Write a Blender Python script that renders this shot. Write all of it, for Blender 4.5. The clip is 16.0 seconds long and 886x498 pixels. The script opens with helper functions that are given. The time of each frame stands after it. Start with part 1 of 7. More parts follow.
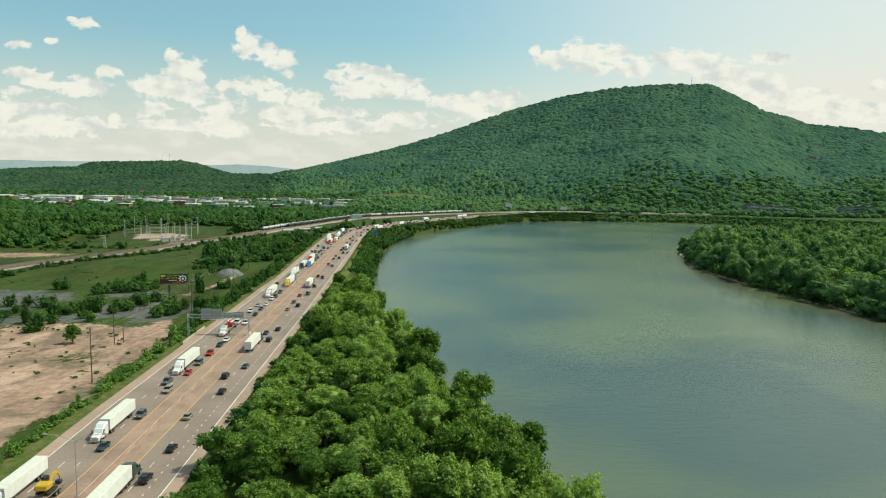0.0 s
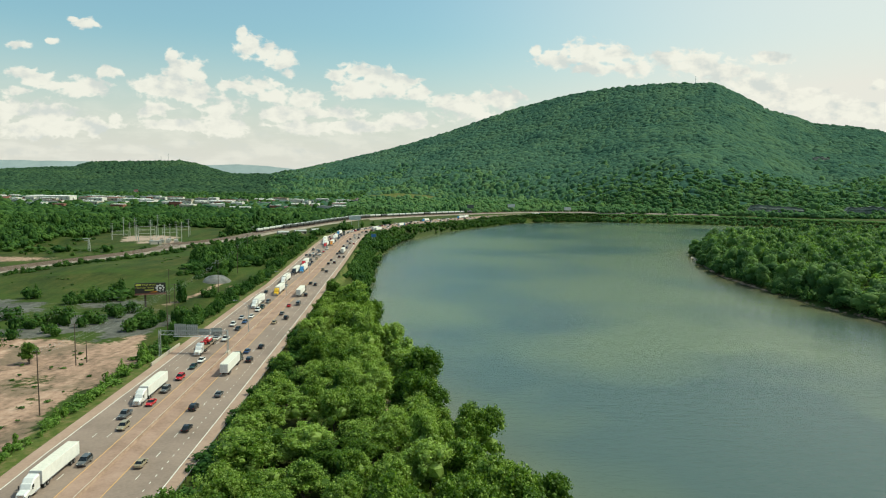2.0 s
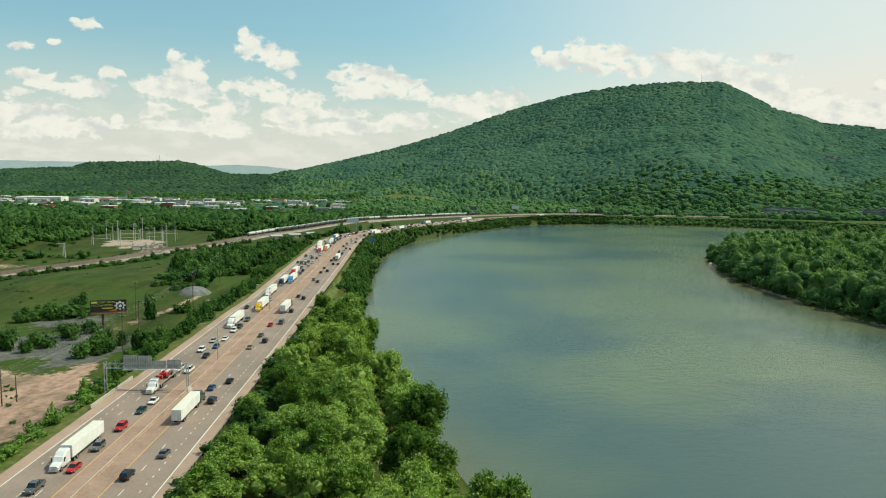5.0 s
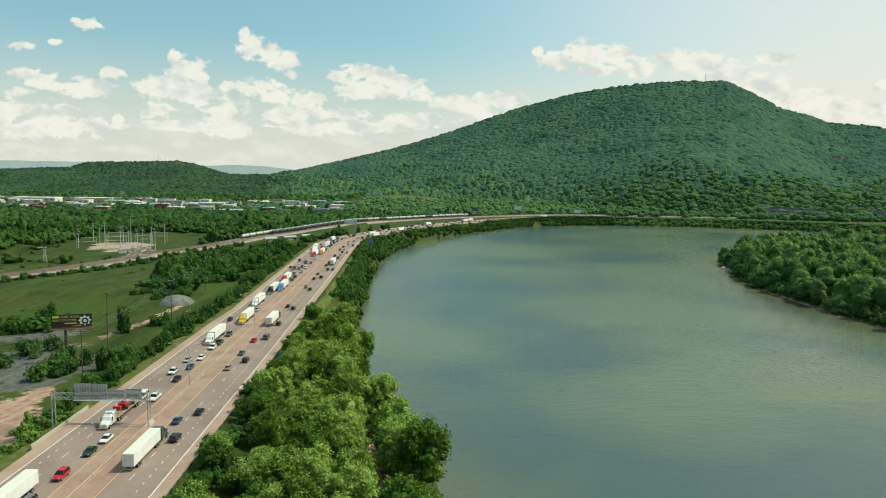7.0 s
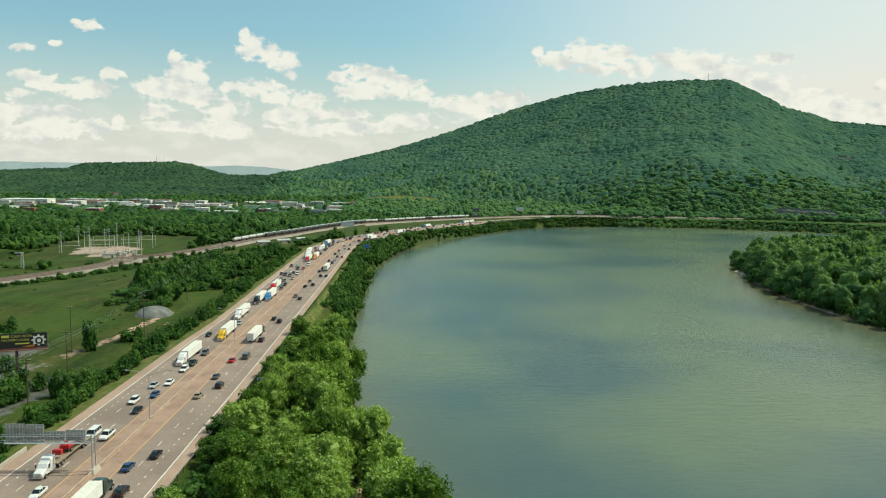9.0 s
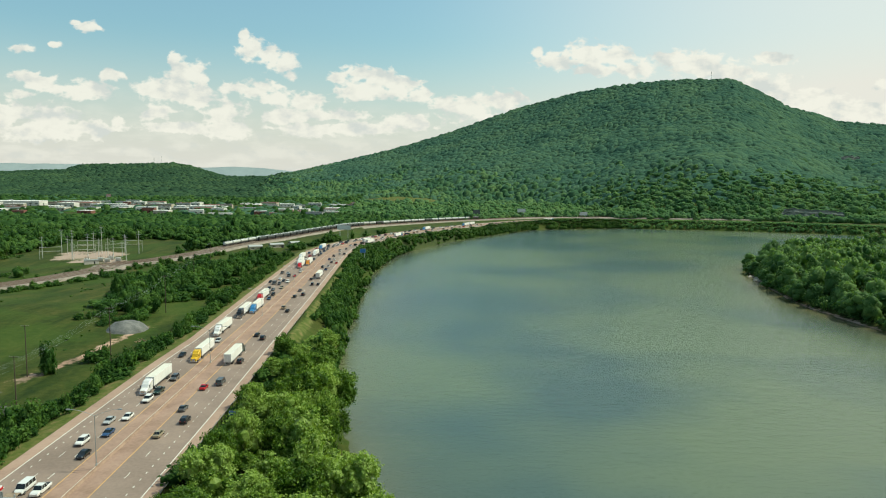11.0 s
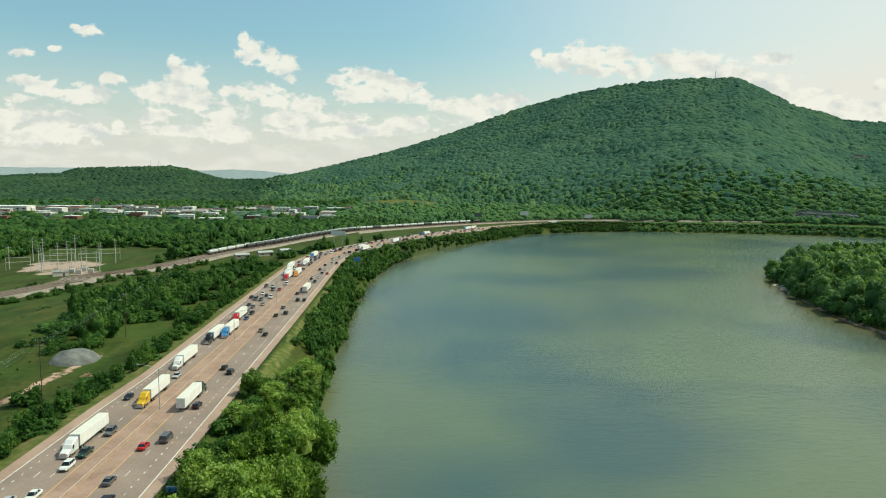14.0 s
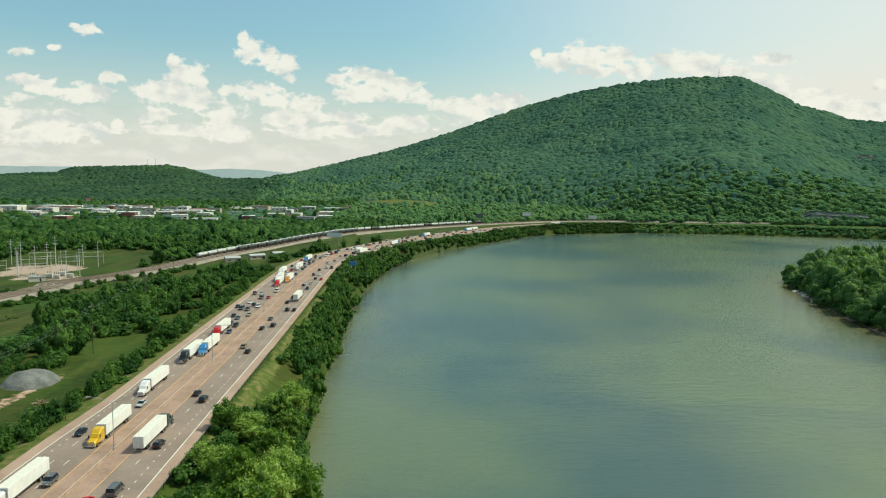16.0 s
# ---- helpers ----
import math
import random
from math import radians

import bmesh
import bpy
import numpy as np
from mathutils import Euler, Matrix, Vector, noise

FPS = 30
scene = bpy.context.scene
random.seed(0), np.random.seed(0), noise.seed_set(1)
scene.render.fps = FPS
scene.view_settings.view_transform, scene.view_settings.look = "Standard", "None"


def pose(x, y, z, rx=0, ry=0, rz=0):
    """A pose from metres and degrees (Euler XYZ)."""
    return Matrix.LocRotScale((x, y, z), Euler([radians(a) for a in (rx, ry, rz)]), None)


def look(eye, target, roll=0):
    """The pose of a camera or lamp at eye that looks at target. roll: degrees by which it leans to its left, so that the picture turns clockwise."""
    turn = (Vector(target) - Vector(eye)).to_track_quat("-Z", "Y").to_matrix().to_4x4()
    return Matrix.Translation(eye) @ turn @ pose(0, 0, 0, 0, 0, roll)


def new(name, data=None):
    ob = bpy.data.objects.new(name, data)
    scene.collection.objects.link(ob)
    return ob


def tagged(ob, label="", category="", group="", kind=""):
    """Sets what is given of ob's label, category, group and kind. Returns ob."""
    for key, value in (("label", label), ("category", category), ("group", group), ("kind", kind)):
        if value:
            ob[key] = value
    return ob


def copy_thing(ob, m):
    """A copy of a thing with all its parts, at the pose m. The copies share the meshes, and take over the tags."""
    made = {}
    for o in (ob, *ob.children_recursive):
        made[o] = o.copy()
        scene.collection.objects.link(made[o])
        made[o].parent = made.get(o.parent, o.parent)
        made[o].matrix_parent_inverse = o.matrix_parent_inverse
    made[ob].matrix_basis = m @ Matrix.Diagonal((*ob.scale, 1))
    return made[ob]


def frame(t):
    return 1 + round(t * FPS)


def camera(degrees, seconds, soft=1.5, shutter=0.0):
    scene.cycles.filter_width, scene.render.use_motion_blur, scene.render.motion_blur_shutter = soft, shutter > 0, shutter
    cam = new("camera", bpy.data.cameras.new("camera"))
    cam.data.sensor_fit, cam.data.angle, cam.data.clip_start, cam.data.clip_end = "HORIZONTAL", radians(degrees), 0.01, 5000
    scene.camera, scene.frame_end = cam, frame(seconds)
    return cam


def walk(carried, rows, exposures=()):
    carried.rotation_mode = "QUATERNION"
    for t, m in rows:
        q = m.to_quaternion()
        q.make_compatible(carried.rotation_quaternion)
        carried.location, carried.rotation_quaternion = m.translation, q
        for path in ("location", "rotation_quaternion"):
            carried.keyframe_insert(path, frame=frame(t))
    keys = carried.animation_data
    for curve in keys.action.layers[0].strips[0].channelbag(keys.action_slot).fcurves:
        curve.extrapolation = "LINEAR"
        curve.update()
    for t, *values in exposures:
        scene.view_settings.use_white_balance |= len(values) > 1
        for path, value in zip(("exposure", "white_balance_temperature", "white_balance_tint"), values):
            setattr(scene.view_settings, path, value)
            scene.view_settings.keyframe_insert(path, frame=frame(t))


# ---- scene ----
cam = camera(65.0, 16.0, soft=1.1)
PATH = [
    (0, (66.348, 1.619, 65.569), (66.439, 3.606, 65.363), 0.8),
    (0.5, (66.594, 9.507, 65.533), (66.686, 11.494, 65.327), 0.8),
    (1, (66.811, 17.359, 65.503), (66.902, 19.347, 65.297), 0.8),
    (1.5, (66.947, 25.115, 65.474), (67.035, 27.103, 65.268), 0.8),
    (2, (67.049, 32.787, 65.451), (67.138, 34.774, 65.245), 0.8),
    (2.5, (67.119, 40.347, 65.431), (67.207, 42.334, 65.226), 0.8),
    (3, (67.198, 47.813, 65.42), (67.287, 49.8, 65.215), 0.8),
    (3.5, (67.304, 55.183, 65.406), (67.391, 57.171, 65.201), 0.7),
    (4, (67.476, 62.508, 65.392), (67.562, 64.495, 65.188), 0.8),
    (6.5, (68.485, 98.857, 65.333), (68.569, 100.845, 65.128), 0.8),
    (7, (68.747, 106.109, 65.342), (68.83, 108.097, 65.138), 0.8),
    (7.5, (69.049, 113.338, 65.365), (69.132, 115.326, 65.16), 0.7),
    (8, (69.423, 120.567, 65.392), (69.506, 122.555, 65.188), 0.8),
    (8.5, (69.769, 127.76, 65.414), (69.852, 129.748, 65.211), 0.7),
    (9, (70.102, 134.937, 65.455), (70.184, 136.925, 65.252), 0.7),
    (11.5, (71.764, 170.806, 66.165), (71.846, 172.794, 65.965), 0.5),
    (12, (72.134, 178.114, 66.25), (72.216, 180.102, 66.051), 0.4),
    (12.5, (72.46, 185.519, 66.342), (72.542, 187.507, 66.144), 0.4),
    (13, (72.753, 193.0, 66.433), (72.835, 194.989, 66.237), 0.3),
    (13.5, (73.02, 200.543, 66.511), (73.101, 202.531, 66.314), 0.3),
    (14, (73.224, 208.114, 66.566), (73.305, 210.102, 66.37), 0.3),
    (14.5, (73.354, 215.702, 66.594), (73.435, 217.691, 66.398), 0.2),
    (15, (73.408, 223.316, 66.604), (73.489, 225.305, 66.408), 0.3),
    (15.5, (73.302, 230.921, 66.616), (73.384, 232.91, 66.419), 0.4),
    (16, (73.031, 238.482, 66.633), (73.114, 240.471, 66.436), 0.4),
]
walk(cam, [(t, look(eye, target, roll)) for t, eye, target, roll in PATH], exposures=((0, 0.15, 6500, -10), (16, 0.15, 6500, -10)))

# ---- light ----
SUN_EL, SUN_AZ = 54.0, 80.0          # degrees; azimuth clockwise from +Y
sun = new("sun", bpy.data.lights.new("sun", "SUN"))
sun.data.energy, sun.data.angle, sun.data.color = 3.6, radians(0.6), (1.0, 0.93, 0.82)
sun_way = Vector((math.sin(radians(SUN_AZ)) * math.cos(radians(SUN_EL)),
                  math.cos(radians(SUN_AZ)) * math.cos(radians(SUN_EL)), math.sin(radians(SUN_EL))))
sun.matrix_world = look(sun_way * 300, (0, 0, 0))

world = bpy.data.worlds.new("sky")
scene.world = world
world.use_nodes = True


class Graph:
    """A short way of writing node trees."""

    def __init__(self, tree):
        self.tree, self.nodes, self.links = tree, tree.nodes, tree.links

    def add(self, kind, **settings):
        n = self.nodes.new(kind)
        for key, value in settings.items():
            if key == "operation":
                n.operation = value
            elif key == "blend_type":
                n.blend_type = value
            elif key == "data_type":
                n.data_type = value
            elif key == "noise_dimensions":
                n.noise_dimensions = value
        return n

    def put(self, socket, value):
        if hasattr(value, "is_linked"):
            self.links.new(value, socket)
        else:
            socket.default_value = value

    def math(self, op, a, b=0.0, c=None, clamp=False):
        n = self.add("ShaderNodeMath", operation=op)
        n.use_clamp = clamp
        self.put(n.inputs[0], a)
        self.put(n.inputs[1], b)
        if c is not None:
            self.put(n.inputs[2], c)
        return n.outputs[0]

    def noise(self, vector, scale, detail=3.0, rough=0.55, distort=0.0):
        n = self.add("ShaderNodeTexNoise")
        if vector is not None:
            self.put(n.inputs["Vector"], vector)
        n.inputs["Scale"].default_value = scale
        n.inputs["Detail"].default_value = detail
        n.inputs["Roughness"].default_value = rough
        n.inputs["Distortion"].default_value = distort
        return n.outputs["Fac"]

    def ramp(self, fac, stops):
        n = self.add("ShaderNodeValToRGB")
        self.put(n.inputs[0], fac)
        e = n.color_ramp.elements
        while len(e) < len(stops):
            e.new(0.5)
        for k, (p, c) in enumerate(stops):
            e[k].position = p
            e[k].color = (*c, 1) if len(c) == 3 else c
        return n.outputs[0]

    def mix(self, fac, a, b, how="MIX"):
        n = self.add("ShaderNodeMix", data_type="RGBA", blend_type=how)
        self.put(n.inputs[0], fac)
        for s, v in ((n.inputs[6], a), (n.inputs[7], b)):
            self.put(s, (*v, 1) if isinstance(v, tuple) and len(v) == 3 else v)
        return n.outputs[2]

    def smooth(self, x, lo, hi):
        n = self.add("ShaderNodeMapRange")
        n.interpolation_type = "SMOOTHSTEP"
        self.put(n.inputs[0], x)
        n.inputs[1].default_value, n.inputs[2].default_value = lo, hi
        return n.outputs[0]


def build_sky():
    g = Graph(world.node_tree)
    g.nodes.clear()
    out = g.add("ShaderNodeOutputWorld")
    back = g.add("ShaderNodeBackground")
    sky = g.add("ShaderNodeTexSky")
    sky.sky_type, sky.sun_disc = "NISHITA", False
    sky.sun_elevation, sky.sun_rotation = radians(SUN_EL), radians(SUN_AZ)
    sky.air_density, sky.dust_density, sky.ozone_density = 1.0, 3.0, 1.0
    tc = g.add("ShaderNodeTexCoord")
    sep = g.add("ShaderNodeSeparateXYZ")
    g.links.new(tc.outputs["Generated"], sep.inputs[0])
    x, y, z = sep.outputs
    yy = g.math("MAXIMUM", y, 0.05)
    u, v = g.math("DIVIDE", x, yy), g.math("DIVIDE", z, yy)
    flat = g.add("ShaderNodeCombineXYZ")
    g.put(flat.inputs[0], u)
    g.put(flat.inputs[1], g.math("MULTIPLY", v, 1.5))
    shifted = g.add("ShaderNodeVectorMath", operation="ADD")
    g.links.new(flat.outputs[0], shifted.inputs[0])
    shifted.inputs[1].default_value = (0.010, 0.016, 0)
    small = g.noise(flat.outputs[0], 21.0, 6.0, 0.52)
    lit_side = g.noise(shifted.outputs[0], 21.0, 6.0, 0.52)
    large = g.noise(flat.outputs[0], 7.0, 3.0, 0.5)
    crisp = g.noise(flat.outputs[0], 62.0, 5.0, 0.6)
    # cumulus heaps: centre (u, v), half width, half height
    heaps = [(-0.238, 0.194, 0.007, 0.010), (-0.229, 0.177, 0.019, 0.015), (-0.205, 0.167, 0.024, 0.015), (-0.182, 0.157, 0.017, 0.018), (-0.177, 0.143, 0.010, 0.010), (-0.449, 0.203, 0.016, 0.007), (-0.466, 0.208, 0.008, 0.004), (-0.540, 0.172, 0.015, 0.006),
             (-0.496, 0.178, 0.009, 0.004), (-0.538, 0.135, 0.021, 0.009), (-0.515, 0.126, 0.026, 0.011), (-0.489, 0.120, 0.028, 0.008), (-0.458, 0.117, 0.035, 0.012), (-0.423, 0.138, 0.019, 0.008), (-0.546, 0.110, 0.019, 0.006), (-0.571, 0.082, 0.038, 0.019),
             (-0.502, 0.080, 0.033, 0.016), (-0.530, 0.061, 0.052, 0.015), (-0.460, 0.062, 0.054, 0.013), (-0.417, 0.073, 0.011, 0.009)]
    heaps += [(-0.335, 0.157, 0.008, 0.012), (-0.326, 0.140, 0.020, 0.017), (-0.303, 0.141, 0.020, 0.014), (-0.369, 0.120, 0.023, 0.010), (-0.342, 0.117, 0.036, 0.017), (-0.308, 0.110, 0.036, 0.021), (-0.272, 0.091, 0.035, 0.020), (-0.363, 0.086, 0.029, 0.013),
             (-0.328, 0.068, 0.054, 0.010), (-0.266, 0.065, 0.035, 0.013), (-0.249, 0.122, 0.035, 0.007), (-0.214, 0.123, 0.030, 0.012), (-0.194, 0.110, 0.025, 0.012), (-0.155, 0.106, 0.025, 0.011), (-0.187, 0.083, 0.034, 0.012), (-0.155, 0.067, 0.050, 0.010),
             (-0.108, 0.140, 0.015, 0.008), (-0.076, 0.146, 0.025, 0.011), (-0.052, 0.141, 0.024, 0.015), (-0.019, 0.126, 0.031, 0.015)]
    heaps += [(-0.072, 0.122, 0.041, 0.014), (0.005, 0.119, 0.020, 0.011), (-0.116, 0.087, 0.041, 0.010), (-0.076, 0.069, 0.049, 0.010), (-0.008, 0.079, 0.049, 0.011), (0.044, 0.106, 0.023, 0.009), (0.076, 0.101, 0.037, 0.014), (0.116, 0.111, 0.033, 0.014),
             (0.140, 0.116, 0.021, 0.011), (0.100, 0.087, 0.033, 0.010)]
    heaps += [(0.173, 0.178, 0.008, 0.007), (0.199, 0.167, 0.027, 0.012), (0.243, 0.178, 0.034, 0.017), (0.284, 0.175, 0.025, 0.014), (0.309, 0.160, 0.027, 0.014), (0.260, 0.156, 0.043, 0.008), (0.373, 0.173, 0.032, 0.012), (0.407, 0.165, 0.043, 0.018),
             (0.448, 0.156, 0.044, 0.016), (0.499, 0.139, 0.051, 0.016), (0.558, 0.116, 0.064, 0.019), (0.626, 0.105, 0.068, 0.015), (0.677, 0.102, 0.036, 0.014), (0.515, 0.177, 0.029, 0.008), (0.676, 0.142, 0.014, 0.008)]
    # gaps under flat cloud bases where the blue shows through
    hollows = [(-0.054, 0.104, 0.037, 0.005), (-0.316, 0.083, 0.030, 0.006), (-0.114, 0.080, 0.016, 0.005), (-0.394, 0.093, 0.017, 0.012), (-0.226, 0.076, 0.014, 0.012), (0.028, 0.080, 0.013, 0.007), (-0.410, 0.054, 0.028, 0.007), (-0.203, 0.063, 0.025, 0.005)]
    best = None
    for cu, cv, ru, rv in heaps:
        a = g.math("MULTIPLY", g.math("SUBTRACT", u, cu), 1 / ru)
        b = g.math("MULTIPLY", g.math("SUBTRACT", v, cv), 1 / rv)
        d = g.math("SUBTRACT", 1.44, g.math("SQRT", g.math("MULTIPLY_ADD", a, a, g.math("MULTIPLY", b, b))))
        best = d if best is None else g.math("MAXIMUM", best, d)
    for cu, cv, ru, rv in hollows:
        a = g.math("MULTIPLY", g.math("SUBTRACT", u, cu), 1 / ru)
        b = g.math("MULTIPLY", g.math("SUBTRACT", v, cv), 1 / rv)
        d = g.math("SUBTRACT", 1.15, g.math("SQRT", g.math("MULTIPLY_ADD", a, a, g.math("MULTIPLY", b, b))))
        best = g.math("MULTIPLY_ADD", g.math("MAXIMUM", d, 0.0), -0.95, best)
    def billow(n):
        return g.math("SUBTRACT", 1.0, g.math("ABSOLUTE", g.math("MULTIPLY_ADD", n, 2.0, -1.0)))
    puffs = billow(g.noise(flat.outputs[0], 30.0, 3.0, 0.5))
    edge = g.math("MULTIPLY_ADD", g.math("SUBTRACT", puffs, 0.93), 2.0, best)
    edge = g.math("MULTIPLY_ADD", g.math("SUBTRACT", large, 0.5), 0.5, edge)
    edge = g.math("MULTIPLY_ADD", g.math("SUBTRACT", crisp, 0.5), 1.3, edge)
    front = g.math("GREATER_THAN", y, 0.06)
    mask = g.math("MULTIPLY", g.smooth(edge, 0.05, 0.66), front)
    # loose fair-weather clouds over the rest of the sky
    high = g.add("ShaderNodeCombineXYZ")
    zz = g.math("MAXIMUM", z, 0.08)
    g.put(high.inputs[0], g.math("DIVIDE", x, zz))
    g.put(high.inputs[1], g.math("DIVIDE", y, zz))
    rest = g.smooth(g.noise(high.outputs[0], 0.9, 6.0, 0.6), 0.54, 0.68)
    rest = g.math("MULTIPLY", rest, g.smooth(z, 0.24, 0.40))
    mask = g.math("MAXIMUM", mask, g.math("MULTIPLY", rest, 0.75))
    # faint low banks towards the horizon
    wide = g.add("ShaderNodeCombineXYZ")
    g.put(wide.inputs[0], u)
    g.put(wide.inputs[1], g.math("MULTIPLY", v, 4.0))
    low = g.smooth(g.noise(wide.outputs[0], 13.0, 5.0, 0.55), 0.40, 0.62)
    low = g.math("MULTIPLY", g.math("MULTIPLY", low, front), g.math("SUBTRACT", 1.0, g.smooth(z, 0.03, 0.13)))
    mask = g.math("MAXIMUM", mask, g.math("MULTIPLY", low, 0.45))
    # bright heads, greyer hollows
    slope = g.math("SUBTRACT", small, lit_side)
    slope = g.math("MULTIPLY_ADD", g.math("SUBTRACT", crisp, 0.5), 0.10, slope)
    slope = g.math("MULTIPLY_ADD", g.math("SUBTRACT", puffs, 0.80), 0.16, slope)
    light = g.math("MULTIPLY_ADD", slope, 3.4, g.math("MULTIPLY_ADD", g.math("SUBTRACT", large, 0.5), -0.5, 0.55))
    cloud = g.ramp(light, [(0.08, (6.5, 6.15, 6.4)), (0.36, (7.5, 6.8, 6.85)), (0.58, (8.3, 7.4, 7.25)), (0.85, (8.8, 7.8, 7.6))])
    haze = g.math("MULTIPLY_ADD", g.math("SUBTRACT", 1.0, g.smooth(z, 0.0, 0.20)), 0.86, 0.0)
    haze = g.math("MULTIPLY_ADD", g.smooth(x, -0.05, 0.60), 0.72, haze, True)
    blue = g.mix(1.0, sky.outputs[0], (1.32, 1.52, 1.47), "MULTIPLY")
    tone = g.mix(haze, blue, (7.95, 7.05, 7.0))
    g.put(back.inputs[0], g.mix(g.math("MULTIPLY", mask, 0.93), tone, cloud))
    back.inputs[1].default_value = 0.10
    g.links.new(back.outputs[0], out.inputs[0])


build_sky()

# ---- materials ----


def material(name, colours, scale=0.5, rough=0.8, metal=0.0, bump=0.0, bump_scale=None, coords="Object", fine=8.0, spec=0.4, island=0.0, per_object=0.0, grain=0.0, tone=0.0):
    """A surface whose colour runs through `colours` by noise at two scales."""
    m = bpy.data.materials.new(name)
    m.use_nodes = True
    g = Graph(m.node_tree)
    p = g.nodes["Principled BSDF"]
    tc = g.add("ShaderNodeTexCoord")
    vec = tc.outputs[coords]
    n1 = g.noise(vec, scale, 4.0, 0.6)
    n2 = g.noise(vec, scale * fine, 3.0, 0.6)
    fac = g.math("MULTIPLY_ADD", g.math("SUBTRACT", n2, 0.5), 0.55, n1)
    if grain:
        fac = g.math("MULTIPLY_ADD", g.math("SUBTRACT", g.noise(vec, grain, 2.0, 0.6), 0.5), 0.8, fac)
    if island:
        ge = g.add("ShaderNodeNewGeometry")
        fac = g.math("MULTIPLY_ADD", g.math("SUBTRACT", ge.outputs["Random Per Island"], 0.5), island, fac)
    if per_object:
        oi = g.add("ShaderNodeObjectInfo")
        fac = g.math("MULTIPLY_ADD", g.math("SUBTRACT", oi.outputs["Random"], 0.5), per_object, fac)
    if tone:
        at = g.add("ShaderNodeAttribute")
        at.attribute_name = "tone"
        fac = g.math("MULTIPLY_ADD", g.math("SUBTRACT", at.outputs["Fac"], 0.5), tone, fac)
    k = len(colours)
    col = g.ramp(fac, [(0.28 + 0.44 * j / max(1, k - 1), c) for j, c in enumerate(colours)])
    g.put(p.inputs["Base Color"], col)
    p.inputs["Roughness"].default_value = rough
    p.inputs["Metallic"].default_value = metal
    p.inputs["Specular IOR Level"].default_value = spec
    if bump:
        b = g.add("ShaderNodeBump")
        b.inputs["Strength"].default_value = bump
        b.inputs["Distance"].default_value = 0.3
        g.put(b.inputs["Height"], g.noise(vec, bump_scale or scale * fine, 4.0, 0.6))
        g.links.new(b.outputs[0], p.inputs["Normal"])
    return m


def leaf_material(name, colours, island=0.9, per_object=0.5, scale=0.05, glow=0.3, spec=0.2, grain=0.0, gloss=0.6, tone=0.0):
    """Foliage: reflects, and lets some light through."""
    m = material(name, colours, scale=scale, rough=gloss, fine=14.0, spec=spec, island=island, per_object=per_object, grain=grain, tone=tone)
    g = Graph(m.node_tree)
    p = g.nodes["Principled BSDF"]
    t = g.add("ShaderNodeBsdfTranslucent")
    col = p.inputs["Base Color"].links[0].from_socket
    g.put(t.inputs[0], g.mix(1.0, col, (1.3, 1.35, 0.6), "MULTIPLY"))
    mx = g.add("ShaderNodeMixShader")
    mx.inputs[0].default_value = glow
    g.links.new(p.outputs[0], mx.inputs[1])
    g.links.new(t.outputs[0], mx.inputs[2])
    g.links.new(mx.outputs[0], g.nodes["Material Output"].inputs[0])
    return m


def plain(name, colour, rough=0.5, metal=0.0, spec=0.5, vary=0.12):
    c = tuple(colour)
    return material(name, [tuple(v * (1 - vary) for v in c), tuple(min(1, v * (1 + vary)) for v in c)], scale=1.5, rough=rough, metal=metal, spec=spec)


LEAF_BANK = leaf_material("leaf_bank", [(0.066, 0.130, 0.013), (0.124, 0.214, 0.024), (0.190, 0.290, 0.042), (0.285, 0.385, 0.095)], glow=0.42, island=0.75, spec=0.25, gloss=0.5, grain=3.0, per_object=1.05, scale=0.35)
LEAF_WOOD = leaf_material("leaf_wood", [(0.026, 0.070, 0.013), (0.048, 0.110, 0.020), (0.092, 0.170, 0.034)], glow=0.36, grain=0.8, island=0.35, per_object=0.0, scale=0.04, spec=0.12, tone=0.55)
LEAF_SPIT = leaf_material("leaf_spit", [(0.056, 0.122, 0.034), (0.100, 0.190, 0.052), (0.175, 0.275, 0.078)], island=0.35, per_object=0.0, scale=0.055, glow=0.42, spec=0.15, tone=0.5)
# valley leaf colour, darkened in place of a cloud's shade
LEAF_VALLEY_SHADED = leaf_material("leaf_valley_shaded", [(0.020, 0.056, 0.014), (0.040, 0.092, 0.022), (0.080, 0.150, 0.036)], grain=0.35, island=0.0, per_object=0.0, scale=0.012, spec=0.05, tone=0.6)
# hill leaf colour made lighter and bluer to paint in haze
LEAF_HILL_HAZY = leaf_material("leaf_hill_hazy", [(0.036, 0.074, 0.045), (0.050, 0.098, 0.055), (0.075, 0.130, 0.062)], grain=0.10, island=0.0, per_object=0.0, scale=0.004, spec=0.0, tone=0.4)
# mountain leaves: distance haze is painted as paler, bluer base colours
LEAF_FAR_HAZY = leaf_material("leaf_far_hazy", [(0.070, 0.148, 0.108), (0.096, 0.184, 0.122), (0.134, 0.226, 0.128)], grain=0.22, island=0.0, per_object=0.0, scale=0.0055, glow=0.42, spec=0.0, tone=0.30)
LEAF_SLOPE_HAZY = leaf_material("leaf_slope_hazy", [(0.064, 0.140, 0.078), (0.100, 0.190, 0.090), (0.155, 0.250, 0.102)], grain=0.4, island=0.0, per_object=0.0, scale=0.008, glow=0.40, spec=0.0, tone=0.6)
LEAF_FOOT_HAZY = leaf_material("leaf_foot_hazy", [(0.112, 0.215, 0.100), (0.150, 0.265, 0.116), (0.204, 0.315, 0.128)], grain=0.3, island=0.1, per_object=0.0, scale=0.008, glow=0.55, spec=0.0, tone=0.45)
